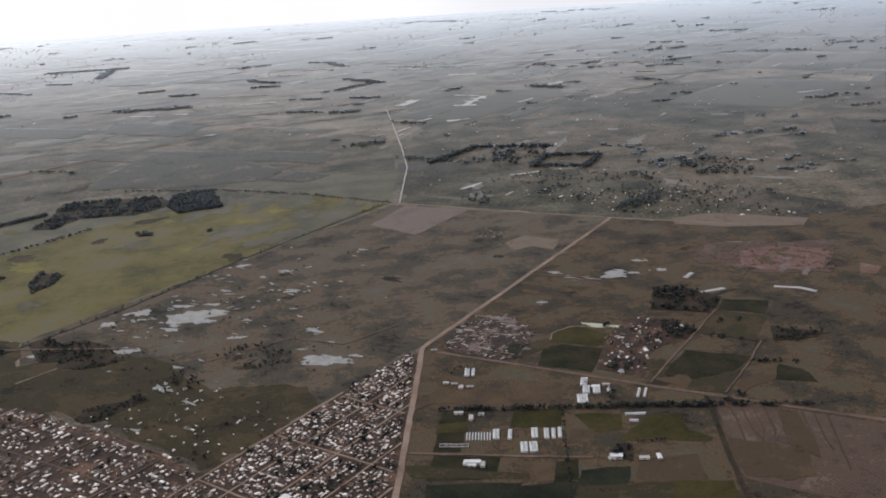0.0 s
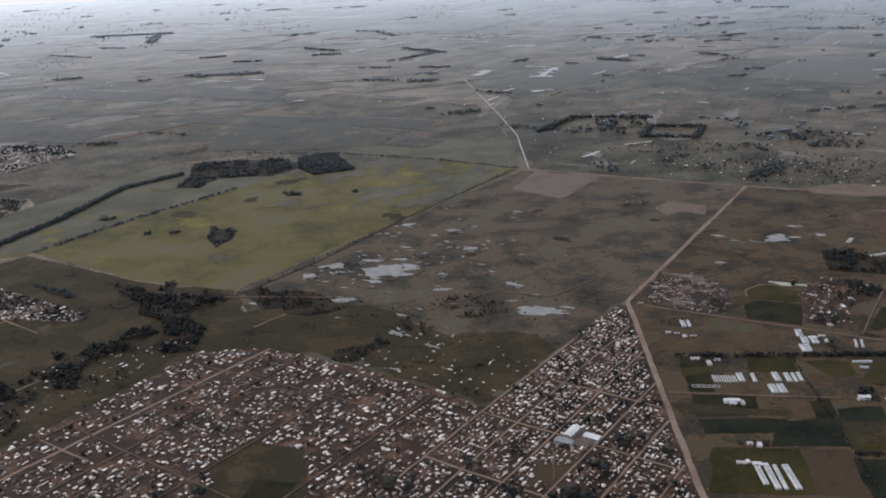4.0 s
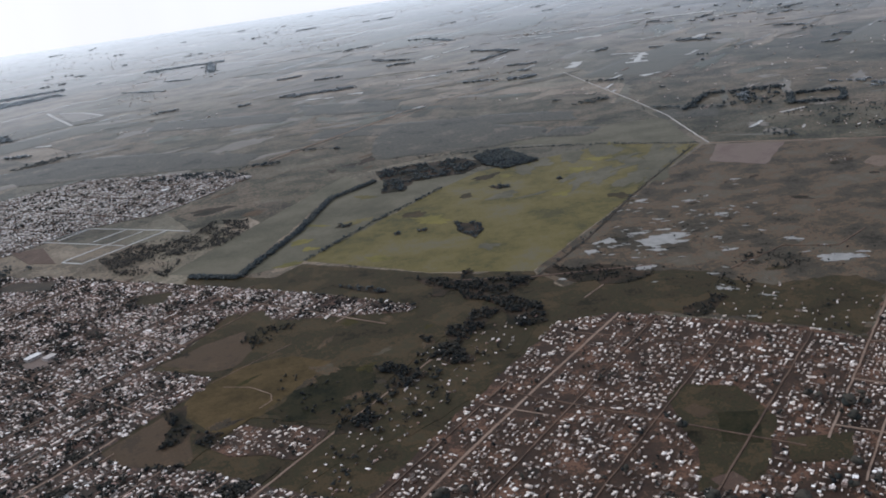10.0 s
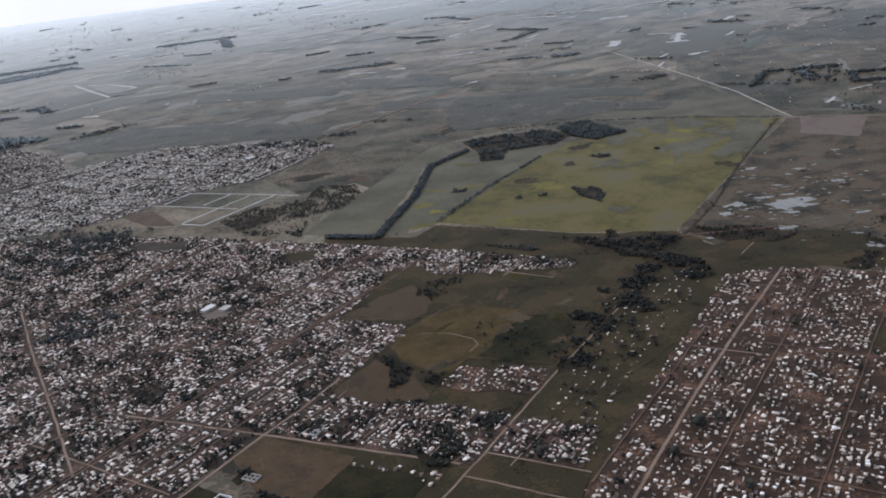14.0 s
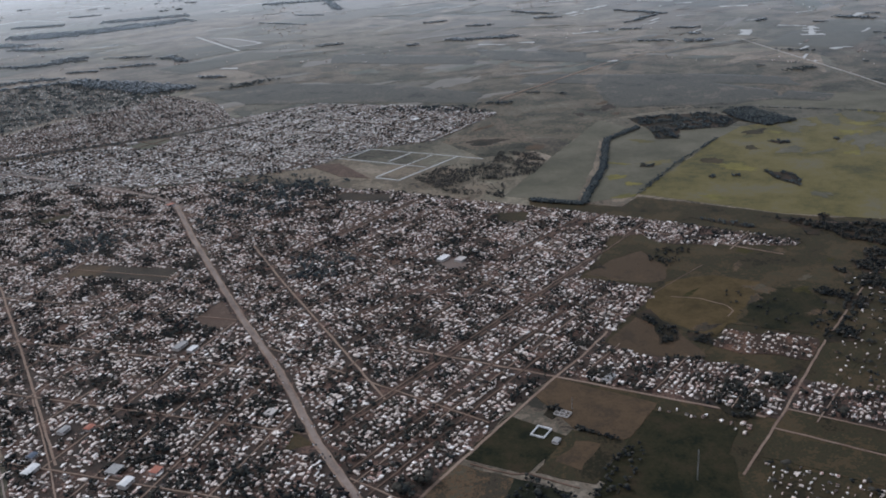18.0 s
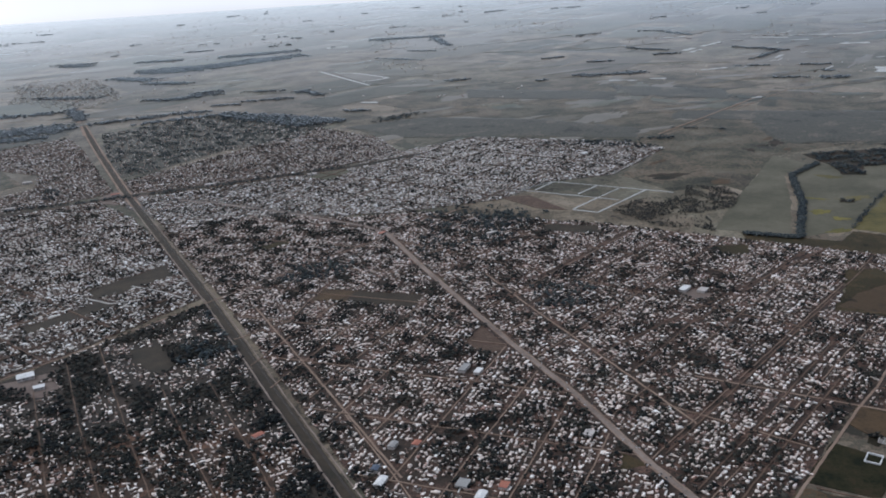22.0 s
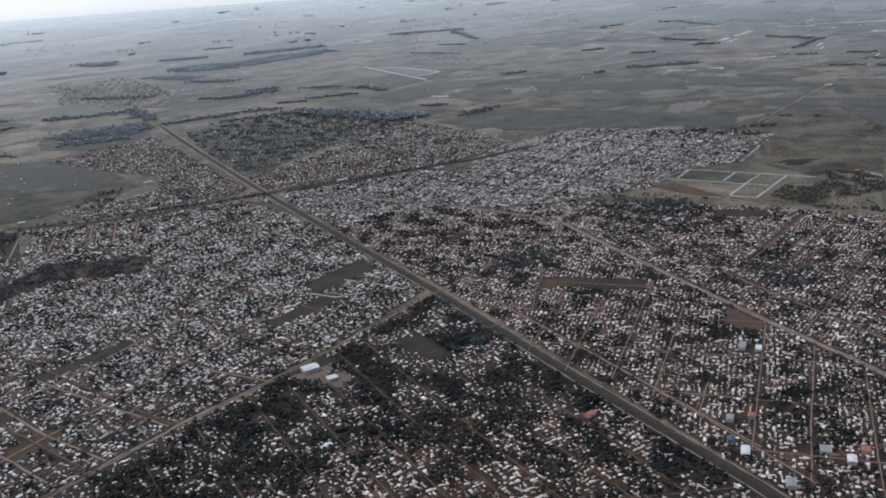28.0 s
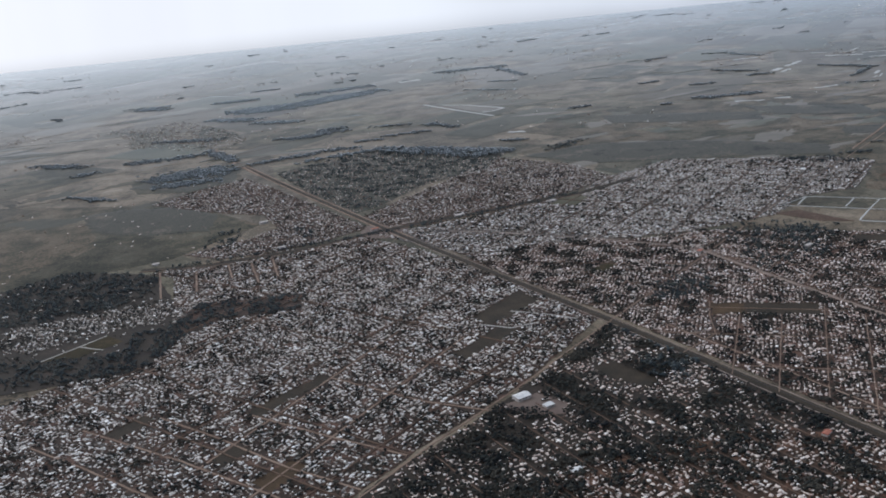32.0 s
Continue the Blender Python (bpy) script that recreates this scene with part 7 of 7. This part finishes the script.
dice = random.Random(404)
for i in range(120):
    x, y = dice.uniform(180, 1500), dice.uniform(720, 2300)
    if x > y * 0.8 or inside(FIELDS[5][2], [x], [y])[0]:
        continue
    w, d = dice.uniform(5, 34) * (0.4 + y / 1400), dice.uniform(1.2, 4.5) * (0.4 + y / 1400)
    t = radians(dice.choice((44, 46, -45, 10)) + dice.gauss(0, 4))
    c, s = math.cos(t), math.sin(t)
    kind, label = dice.choice((("chalk", "white sheeted strip beside a farm"), ("white_road", "pale bare strip beside a farm"), ("pink_soil", "bare pinkish strip of soil")))
    sheet("farm_strip", [(x + p * w * c - q * d * s, y + p * w * s + q * d * c) for p, q in ((-0.5, -0.5), (0.5, -0.5), (0.5, 0.5), (-0.5, 0.5))], M[kind], label, "field", step=14, sway=3.0, height=0.62 + 0.0006 * i, seed=i)

# farmhouses scattered over the plain
rng = np.random.default_rng(91)
n = 2200
centre = rng.integers(0, 300, n)
cx, cy = rng.uniform(-2600, 2300, 300), rng.uniform(1050, 4600, 300)
x, y = cx[centre] + rng.normal(0, 45, n), cy[centre] + rng.normal(0, 45, n)
x, y = np.concatenate([x, rng.uniform(150, 900, 260)]), np.concatenate([y, rng.uniform(640, 1300, 260)])
ok = np.ones(len(x), bool)
for p in (TOWN_FAR, WOODS_FAR, TOWN_TOP, TOWN_CORNER, TOWN_NORTH, TOWN_WEST, FIELDS[0][2], FIELDS[1][2], FIELDS[2][2], FIELDS[4][2], FIELDS[5][2], FIELDS[30][2]):
    ok &= ~inside(p, x, y)
x, y = x[ok], y[ok]
n = len(x)
grow = np.clip(y / 1500, 0.7, 1.4)
me = scatter_mesh("farmhouses", HOUSE_PROTOS, rng.choice([6, 7], n), x, y, np.full(n, 0.3), rng.uniform(0, 3.1, n), rng.uniform(1.8, 4.5, n) * grow, rng.uniform(1.4, 2.6, n) * grow, rng.uniform(0.5, 0.9, n) * grow, [M["wall"], M["roof"]])
tagged(new("farmhouses", me), "pale farmhouses and sheds scattered over the plain", "houses", kind="stuff")


def rubble(poly, count, seed, label, material="scrap"):
    """Heaps of broken masonry and scrap: many small uneven blocks."""
    rng = np.random.default_rng(seed)
    px, py = np.array(poly, float).T
    x, y = rng.uniform(px.min(), px.max(), count), rng.uniform(py.min(), py.max(), count)
    ok = inside(poly, x, y)
    x, y = x[ok], y[ok]
    n = len(x)
    me = scatter_mesh("rubble", HOUSE_PROTOS[:4], rng.integers(0, 4, n), x, y, np.full(n, 0.2), rng.choice([-0.72, 0.78, -0.6], n) + rng.normal(0, 0.2, n), rng.gamma(2.0, 0.9, n).clip(0.3, 6), rng.uniform(0.3, 1.1, n), rng.uniform(0.1, 0.4, n), [M[material], M[material]])
    tagged(new("rubble", me), label, "rubble", kind="stuff")


rubble([(146, 486), (176, 520), (193, 509), (200, 480), (179, 448), (171, 451), (150, 466)], 520, 5, "pinkish rubble and scrap on bare ground")
rubble([(351, 577), (382, 599), (418, 592), (438, 547), (422, 522), (386, 530), (356, 550)], 380, 6, "reddish brickyard rubble on bare ground", "brick_soil")
rubble([(211, 684), (225, 711), (241, 698), (233, 682)], 70, 7, "white heaps beside a farm pond")

# ---- large buildings ----
def hall(x, y, angle, w, d, h, roof, label, shape="gable", category="hall", skylights=0):
    """A large building: walls, roof, door, a band of windows."""
    base = new("hall")
    base.matrix_world = Matrix.Translation((x, y, 0.25)) @ Matrix.Rotation(radians(angle), 4, "Z")
    bm = bmesh.new()
    block(bm, -w / 2, -d / 2, -0.2, w / 2, d / 2, h)
    part("wall", bm, M["concrete"], base)
    bm = bmesh.new()
    if shape == "gable":
        gable(bm, -w / 2 - 0.2, -d / 2 - 0.2, h, w / 2 + 0.2, d / 2 + 0.2, h + d * 0.14)
    elif shape == "vault":
        vault(bm, -w / 2 - 0.1, -d / 2 - 0.1, h, w / 2 + 0.1, d / 2 + 0.1, h + d * 0.2)
    else:
        block(bm, -w / 2 - 0.15, -d / 2 - 0.15, h, w / 2 + 0.15, d / 2 + 0.15, h + 0.2)
    part("roof", bm, M[roof], base)
    bm = bmesh.new()
    block(bm, -0.7, -d / 2 - 0.05, -0.1, 0.7, -d / 2 + 0.01, h * 0.75)
    part("door", bm, M["steel"], base)
    n = max(2, int(w / 2.5))
    for i in range(n):
        cx = -w / 2 + w * (i + 0.5) / n
        if abs(cx) > 0.9:
            bm = bmesh.new()
            block(bm, cx - 0.5, -d / 2 - 0.04, h * 0.5, cx + 0.5, -d / 2 + 0.01, h * 0.8)
            part("window", bm, M["glass_dark"], base)
    return tagged(base, label, category)


hall(-926, 572, 20, 11, 8, 2.4, "white_roof", "large white-roofed hall on a dirt lot", "gable")
hall(-912, 553, 20, 7, 5, 1.8, "white_sheet", "pale annex beside the white hall", "flat")
hall(-764, 454, 35, 6.4, 3.8, 1.6, "red_roof", "low building with an orange-red roof", "gable")
hall(-636, 510, 58, 10.4, 4.5, 1.8, "grey_roof", "long pale school building in the town", "flat")
hall(-628, 503, 58, 7.2, 3.8, 1.8, "white_roof", "white-roofed wing of the school", "flat")
hall(-650, 366, 60, 7.2, 4.5, 2.2, "white_roof", "white-roofed warehouse among houses", "gable")
hall(-657, 379, 60, 7.2, 6.0, 1.8, "grey_roof", "flat-roofed grey warehouse among houses", "flat")
hall(-698, 390, 62, 8.8, 4.5, 2.0, "white_roof", "white warehouse beside the railway", "gable")
hall(-700, 403, 62, 4.8, 3.8, 2.0, "blue_roof", "dark blue roofed workshop near the railway", "gable")
hall(-689, 425, 60, 6.4, 3.8, 1.8, "grey_roof", "low grey workshop by the railway", "gable")
hall(-676, 424, 60, 5, 4, 1.5, "red_roof", "small red-roofed house in the town", "gable")
hall(-452, 602, 45, 11.2, 5.2, 1.9, "white_roof", "white school building with a bare yard", "flat")
hall(-440, 596, 45, 8, 6, 1.7, "concrete", "pale wing of the school", "flat")
hall(50, 338, 45, 9.6, 3.8, 1.9, "white_roof", "white-roofed wing of the school", "gable")
hall(57, 331, -45, 7.2, 3.8, 1.9, "white_roof", "white-roofed hall of the school", "gable")
hall(44, 331, -45, 8, 4, 1.7, "grey_roof", "grey-roofed wing of the school", "flat")
hall(-400, 396, 40, 9, 4, 1.5, "grey_roof", "grey shed beside the field", "gable")
hall(-922, 466, 20, 7, 4, 1.6, "white_roof", "white-roofed shed among trees", "gable")
hall(-970, 1078, 20, 9.6, 4.8, 3.0, "red_roof", "reddish depot at the railway crossing", "gable")
hall(-860, 1092, 20, 12.6, 6.0, 2.1, "concrete", "long pale warehouse beside the cross road", "flat")
hall(-1105, 1195, 15, 11.2, 6.0, 2.1, "concrete", "pale warehouse at the town's edge", "flat")
hall(-668, 820, 40, 7.199999999999999, 4.2, 2.0, "red_roof", "reddish building at the avenue's bend", "flat")
hall(-300, 1068, 40, 9.8, 5.2, 1.8, "concrete", "pale shed on the northern edge", "gable")
hall(-395, 1075, 45, 10, 5, 2.4, "white_roof", "white shed in the northern quarter", "flat")
sheet("school_yard", [(-462, 592), (-448, 578), (-432, 586), (-446, 602)], M["pink_soil"], "bare pinkish school yard", "yard", height=0.30, sway=0.6)
sheet("hall_yard", [(-942, 566), (-930, 546), (-904, 538), (-896, 556), (-914, 576)], M["pink_soil"], "bare reddish lot beside the hall", "yard", height=0.303, sway=0.8)
sheet("plaza", [(33, 328), (47, 320), (33, 296), (17, 304)], M["tilled"], "dark bare square with worn grass", "square", height=0.301, sway=0.5)
sheet("school_yard", [(43, 336), (55, 343), (62, 332), (51, 325)], M["pink_soil"], "bare pinkish school yard", "yard", height=0.302, sway=0.3)
sheet("depot_yard", [(-996, 1056), (-960, 1036), (-928, 1062), (-936, 1090), (-976, 1106)], M["pink_soil"], "bare yard round the depot", "yard", height=0.305, sway=2)
sheet("avenue_yard", [(-680, 835), (-655, 830), (-650, 805), (-672, 810)], M["pink_soil"], "reddish bare ground at the avenue's bend", "yard", height=0.306, sway=1)


def greenhouse(x, y, angle, w, d):
    base = new("greenhouse")
    base.matrix_world = Matrix.Translation((x, y, 0.1)) @ Matrix.Rotation(radians(angle), 4, "Z")
    bm = bmesh.new()
    block(bm, -w / 2, -d / 2, -0.15, w / 2, d / 2, 0.55)
    part("wall", bm, M["greenhouse_film"], base)
    spans = max(1, round(d / 1.3))
    step = d / spans
    for k in range(spans):
        bm = bmesh.new()
        vault(bm, -w / 2, -d / 2 + k * step + 0.06, 0.55, w / 2, -d / 2 + (k + 1) * step - 0.06, 0.80)
        part("roof", bm, M["greenhouse_film"], base)
    n = max(4, int(w / 1.4))
    for i in range(n):
        bm = bmesh.new()
        cx = -w / 2 + w * (i + 0.5) / n
        vault(bm, cx - 0.07, -d / 2 - 0.03, 0.55, cx + 0.07, d / 2 + 0.03, 0.83)
        part("hoop", bm, M["grey_roof"], base)
    return tagged(base, "long white plastic-covered greenhouse", "greenhouse", group="greenhouses")


for x, y, angle, w, d in ((150, 439, -104, 9.5, 2.6), (153, 438, -104, 9, 1.8), (204, 409, -112, 9, 3.5), (202, 400, -109, 8.5, 3.5), (207, 399, -108, 9, 3.6), (197, 391, -106, 9, 5.2), (225, 389, -118, 9.5, 1.3), (228, 388, -118, 9.5, 1.3),
                          (148, 369, -104, 8.6, 3.0), (154, 367, -106, 8.8, 1.9), (165, 365, -104, 9, 3.0), (170, 363, -105, 9, 2.3), (173, 362, -106, 9, 1.8), (176, 362, -106, 9, 1.8), (157, 354, -103, 8.6, 3.2), (161, 353, -102, 8.6, 3.6),
                          (113.5, 287, -103, 13.4, 2.4), (117, 285, -103, 17.6, 2.4), (120, 284, -104, 17.6, 1.7), (124.5, 283, -102, 17.6, 2.7), (178, 266, -103, 5.6, 2.2), (215, 369, -13, 9.4, 1.6), (212, 363, -18, 4.0, 1.6)):
    greenhouse(x, y, angle, w, d)

# the white-walled compound on the town's edge
compound = new("walled_compound")
compound.matrix_world = Matrix.Translation((-450.5, 355.5, 0.2)) @ Matrix.Rotation(radians(-42), 4, "Z")
for x0, y0, x1, y1 in ((-3.8, -4.6, 3.8, -4.1), (-3.8, 4.1, 3.8, 4.6), (-3.8, -4.1, -3.3, 4.1), (3.3, -4.1, 3.8, 4.1)):
    bm = bmesh.new()
    block(bm, x0, y0, -0.1, x1, y1, 0.9)
    part("wall", bm, M["white_roof"], compound)
tagged(compound, "open compound with bright white walls", "compound")
hall(-446, 345, 50, 4, 3, 1.4, "grey_roof", "grey shed beside the walled compound", "gable", "shed")
ruin = new("ruined_building")
ruin.matrix_world = Matrix.Translation((-435, 369, 0.2)) @ Matrix.Rotation(radians(-42), 4, "Z")
for x0, y0, x1, y1 in ((-4.0, -2.6, 4.0, -2.3), (-4.0, 2.3, 4.0, 2.6), (-4.0, -2.3, -3.7, 2.3), (3.7, -2.3, 4.0, 2.3), (-1.4, -2.3, -1.1, 2.3), (1.2, -2.3, 1.5, 2.3), (-3.7, -0.2, 3.7, 0.1)):
    bm = bmesh.new()
    block(bm, x0, y0, -0.1, x1, y1, 1.0)
    part("wall", bm, M["concrete"], ruin)
tagged(ruin, "roofless grey farm building with bare walls", "ruin")


def mast(x, y, h):
    base = new("lattice_mast")
    base.matrix_world = Matrix.Translation((x, y, 0.2))
    for i in range(3):
        a = 2 * math.pi * i / 3
        bm = bmesh.new()
        block(bm, 0.2 * math.cos(a) - 0.035, 0.2 * math.sin(a) - 0.035, -0.1, 0.2 * math.cos(a) + 0.035, 0.2 * math.sin(a) + 0.035, h)
        part("leg", bm, M["steel"], base)
    for k in range(int(h / 1.2)):
        bm = bmesh.new()
        block(bm, -0.17, -0.17, 1.2 * k + 0.5, 0.2, 0.17, 1.2 * k + 0.54)
        part("brace", bm, M["steel"], base)
    return tagged(base, "slim steel lattice mast", "mast")


mast(-429, 372, 7)
mast(-395, 299, 16)
mast(31, 305, 14)


def vehicle():
    base = new("car")
    bm = bmesh.new()
    block(bm, -0.75, -0.32, 0.12, 0.75, 0.32, 0.36)
    bmesh.ops.bevel(bm, geom=bm.edges[:], offset=0.05, segments=1, affect="EDGES")
    part("body", bm, M["car_paint"], base)
    bm = bmesh.new()
    block(bm, -0.45, -0.28, 0.36, 0.35, 0.28, 0.58)
    bmesh.ops.bevel(bm, geom=bm.edges[:], offset=0.05, segments=1, affect="EDGES")
    part("cabin", bm, M["glass_dark"], base)
    for x in (-0.45, 0.45):
        for y in (-0.3, 0.3):
            bm = bmesh.new()
            bmesh.ops.create_cone(bm, cap_ends=True, segments=10, radius1=0.13, radius2=0.13, depth=0.1, matrix=Matrix.Translation((x, y, 0.13)) @ Matrix.Rotation(radians(90), 4, "X"))
            part("wheel", bm, M["rubber"], base)
    return tagged(base, "small car standing on the avenue", "car", group="cars on the avenue")


car = vehicle()
dice = random.Random(31)
first = True
for k in range(46):
    i = dice.randrange(2, len(AVENUE) - 1)
    (ax, ay), (bx, by) = AVENUE[i], AVENUE[i + 1]
    t, side = dice.random(), dice.choice((-2.6, -1.3, 1.3, 2.6))
    d = math.hypot(bx - ax, by - ay)
    nx, ny = -(by - ay) / d, (bx - ax) / d
    m = Matrix.Translation((ax + (bx - ax) * t + nx * side, ay + (by - ay) * t + ny * side, 0.36)) @ Matrix.Rotation(math.atan2(by - ay, bx - ax), 4, "Z")
    if first:
        car.matrix_world, first = m, False
    else:
        copy_thing(car, m)
hall(-691, 356, 62, 8, 5, 1.8, "grey_roof", "grey hall beside the railway street", "gable")
hall(-637, 373, 60, 5.6, 4.5, 1.6, "red_roof", "flat reddish warehouse among houses", "flat")
hall(-582, 412, 58, 6, 5, 1.6, "concrete", "pale building beside the avenue", "flat")
hall(-702, 901, -40, 9.8, 3.8, 1.4, "concrete", "long pale market hall on a street", "flat")
hall(-736, 1100, 20, 11.2, 6.0, 1.5, "concrete", "pale depot on open ground", "flat")
hall(-567, 788, 30, 10, 4, 2.0, "concrete", "long pale hall among trees", "flat")
hall(-1231, 1063, 10, 8.4, 5.2, 1.8, "concrete", "pale shed at the cross road's end", "flat")
hall(-1085, 1060, 10, 9.8, 4.5, 1.7, "concrete", "pale shed beside the grassy strip", "flat")
hall(192, 334, -15, 5, 2.5, 1.3, "white_roof", "white farmhouse among plots", "gable", "house")
hall(132, 347, -15, 7, 2.2, 1.2, "white_roof", "white sheds beside the farm track", "flat", "shed")


# small sheds, low tunnels and seed beds of the market gardens
def shed(x, y, angle, w, d, roof, label):
    base = new("shed")
    base.matrix_world = Matrix.Translation((x, y, 0.15)) @ Matrix.Rotation(radians(angle), 4, "Z")
    bm = bmesh.new()
    block(bm, -w / 2, -d / 2, -0.15, w / 2, d / 2, 0.8)
    part("wall", bm, M["wall_thing"], base)
    bm = bmesh.new()
    gable(bm, -w / 2 - 0.15, -d / 2 - 0.15, 0.8, w / 2 + 0.15, d / 2 + 0.15, 1.15)
    part("roof", bm, M[roof], base)
    bm = bmesh.new()
    block(bm, -0.3, -d / 2 - 0.04, -0.1, 0.3, -d / 2 + 0.01, 0.65)
    part("door", bm, M["door"], base)
    return tagged(base, label, "shed")


dice = random.Random(61)
for x, y in [(136.6, 429.2), (140.5, 426.5), (142.9, 421.6), (147.5, 420.8), (136.0, 394.5), (140.5, 387.6), (146.0, 390.1), (131.4, 345.4), (133.9, 345.6), (135.9, 344.5), (129.1, 347.7), (121.1, 310.5), (124.2, 308.3), (110.0, 297.3), (112.9, 297.2), (115.7, 295.1), (118.1, 293.6), (185.2, 268.1), (184.7, 256.2), (203.0, 330.0), (209.3, 329.0), (190.0, 333.5), (204.4, 407.9), (207.3, 401.4), (213.2, 402.2), (212.4, 395.6), (255.8, 460.0), (242.2, 455.9), (242.9, 445.5), (248.4, 435.5), (259.7, 445.8), (231.4, 430.8), (226.0, 413.7), (280.9, 460.6), (138.5, 473.5)]:
    roof, label = dice.choice((("white_roof", "small white-roofed farm shed among plots"), ("concrete", "pale farm shed among plots"), ("grey_roof", "grey sheet-roofed farm shed")))
    shed(x, y, dice.choice((-15, 75)) + dice.gauss(0, 5), dice.uniform(2.0, 4.5), dice.uniform(1.4, 2.2), roof, label)
for x, y in [(134.9, 371.4), (136.1, 371.0), (137.4, 370.6), (138.7, 370.1), (140.0, 369.7), (141.2, 369.3), (142.5, 368.9), (143.8, 368.5), (145.0, 368.1)]:
    bm = bmesh.new()
    vault(bm, -3.6, -0.32, -0.05, 3.6, 0.32, 0.35, 5)
    me = bpy.data.meshes.new("low_tunnel")
    bm.to_mesh(me)
    bm.free()
    me.materials.append(M["greenhouse_film"])
    ob = new("low_tunnel", me)
    ob.matrix_world = Matrix.Translation((x, y, 0.2)) @ Matrix.Rotation(radians(-104), 4, "Z")
    tagged(ob, "low white film tunnel over a bed", "low tunnel", group="low tunnels")
for x, y in [(123.0, 366.3), (125.3, 365.6), (127.6, 364.8), (129.9, 364.1), (132.2, 363.4)]:
    frame_bed = new("seed_frame")
    frame_bed.matrix_world = Matrix.Translation((x, y, 0.2)) @ Matrix.Rotation(radians(-14), 4, "Z")
    for x0, y0, x1, y1 in ((-1.7, -1.3, 1.7, -1.1), (-1.7, 1.1, 1.7, 1.3), (-1.7, -1.1, -1.5, 1.1), (1.5, -1.1, 1.7, 1.1)):
        bm = bmesh.new()
        block(bm, x0, y0, -0.1, x1, y1, 0.3)
        part("rail", bm, M["concrete"], frame_bed)
    tagged(frame_bed, "pale open seed frame among plots", "seed frame", group="seed frames")
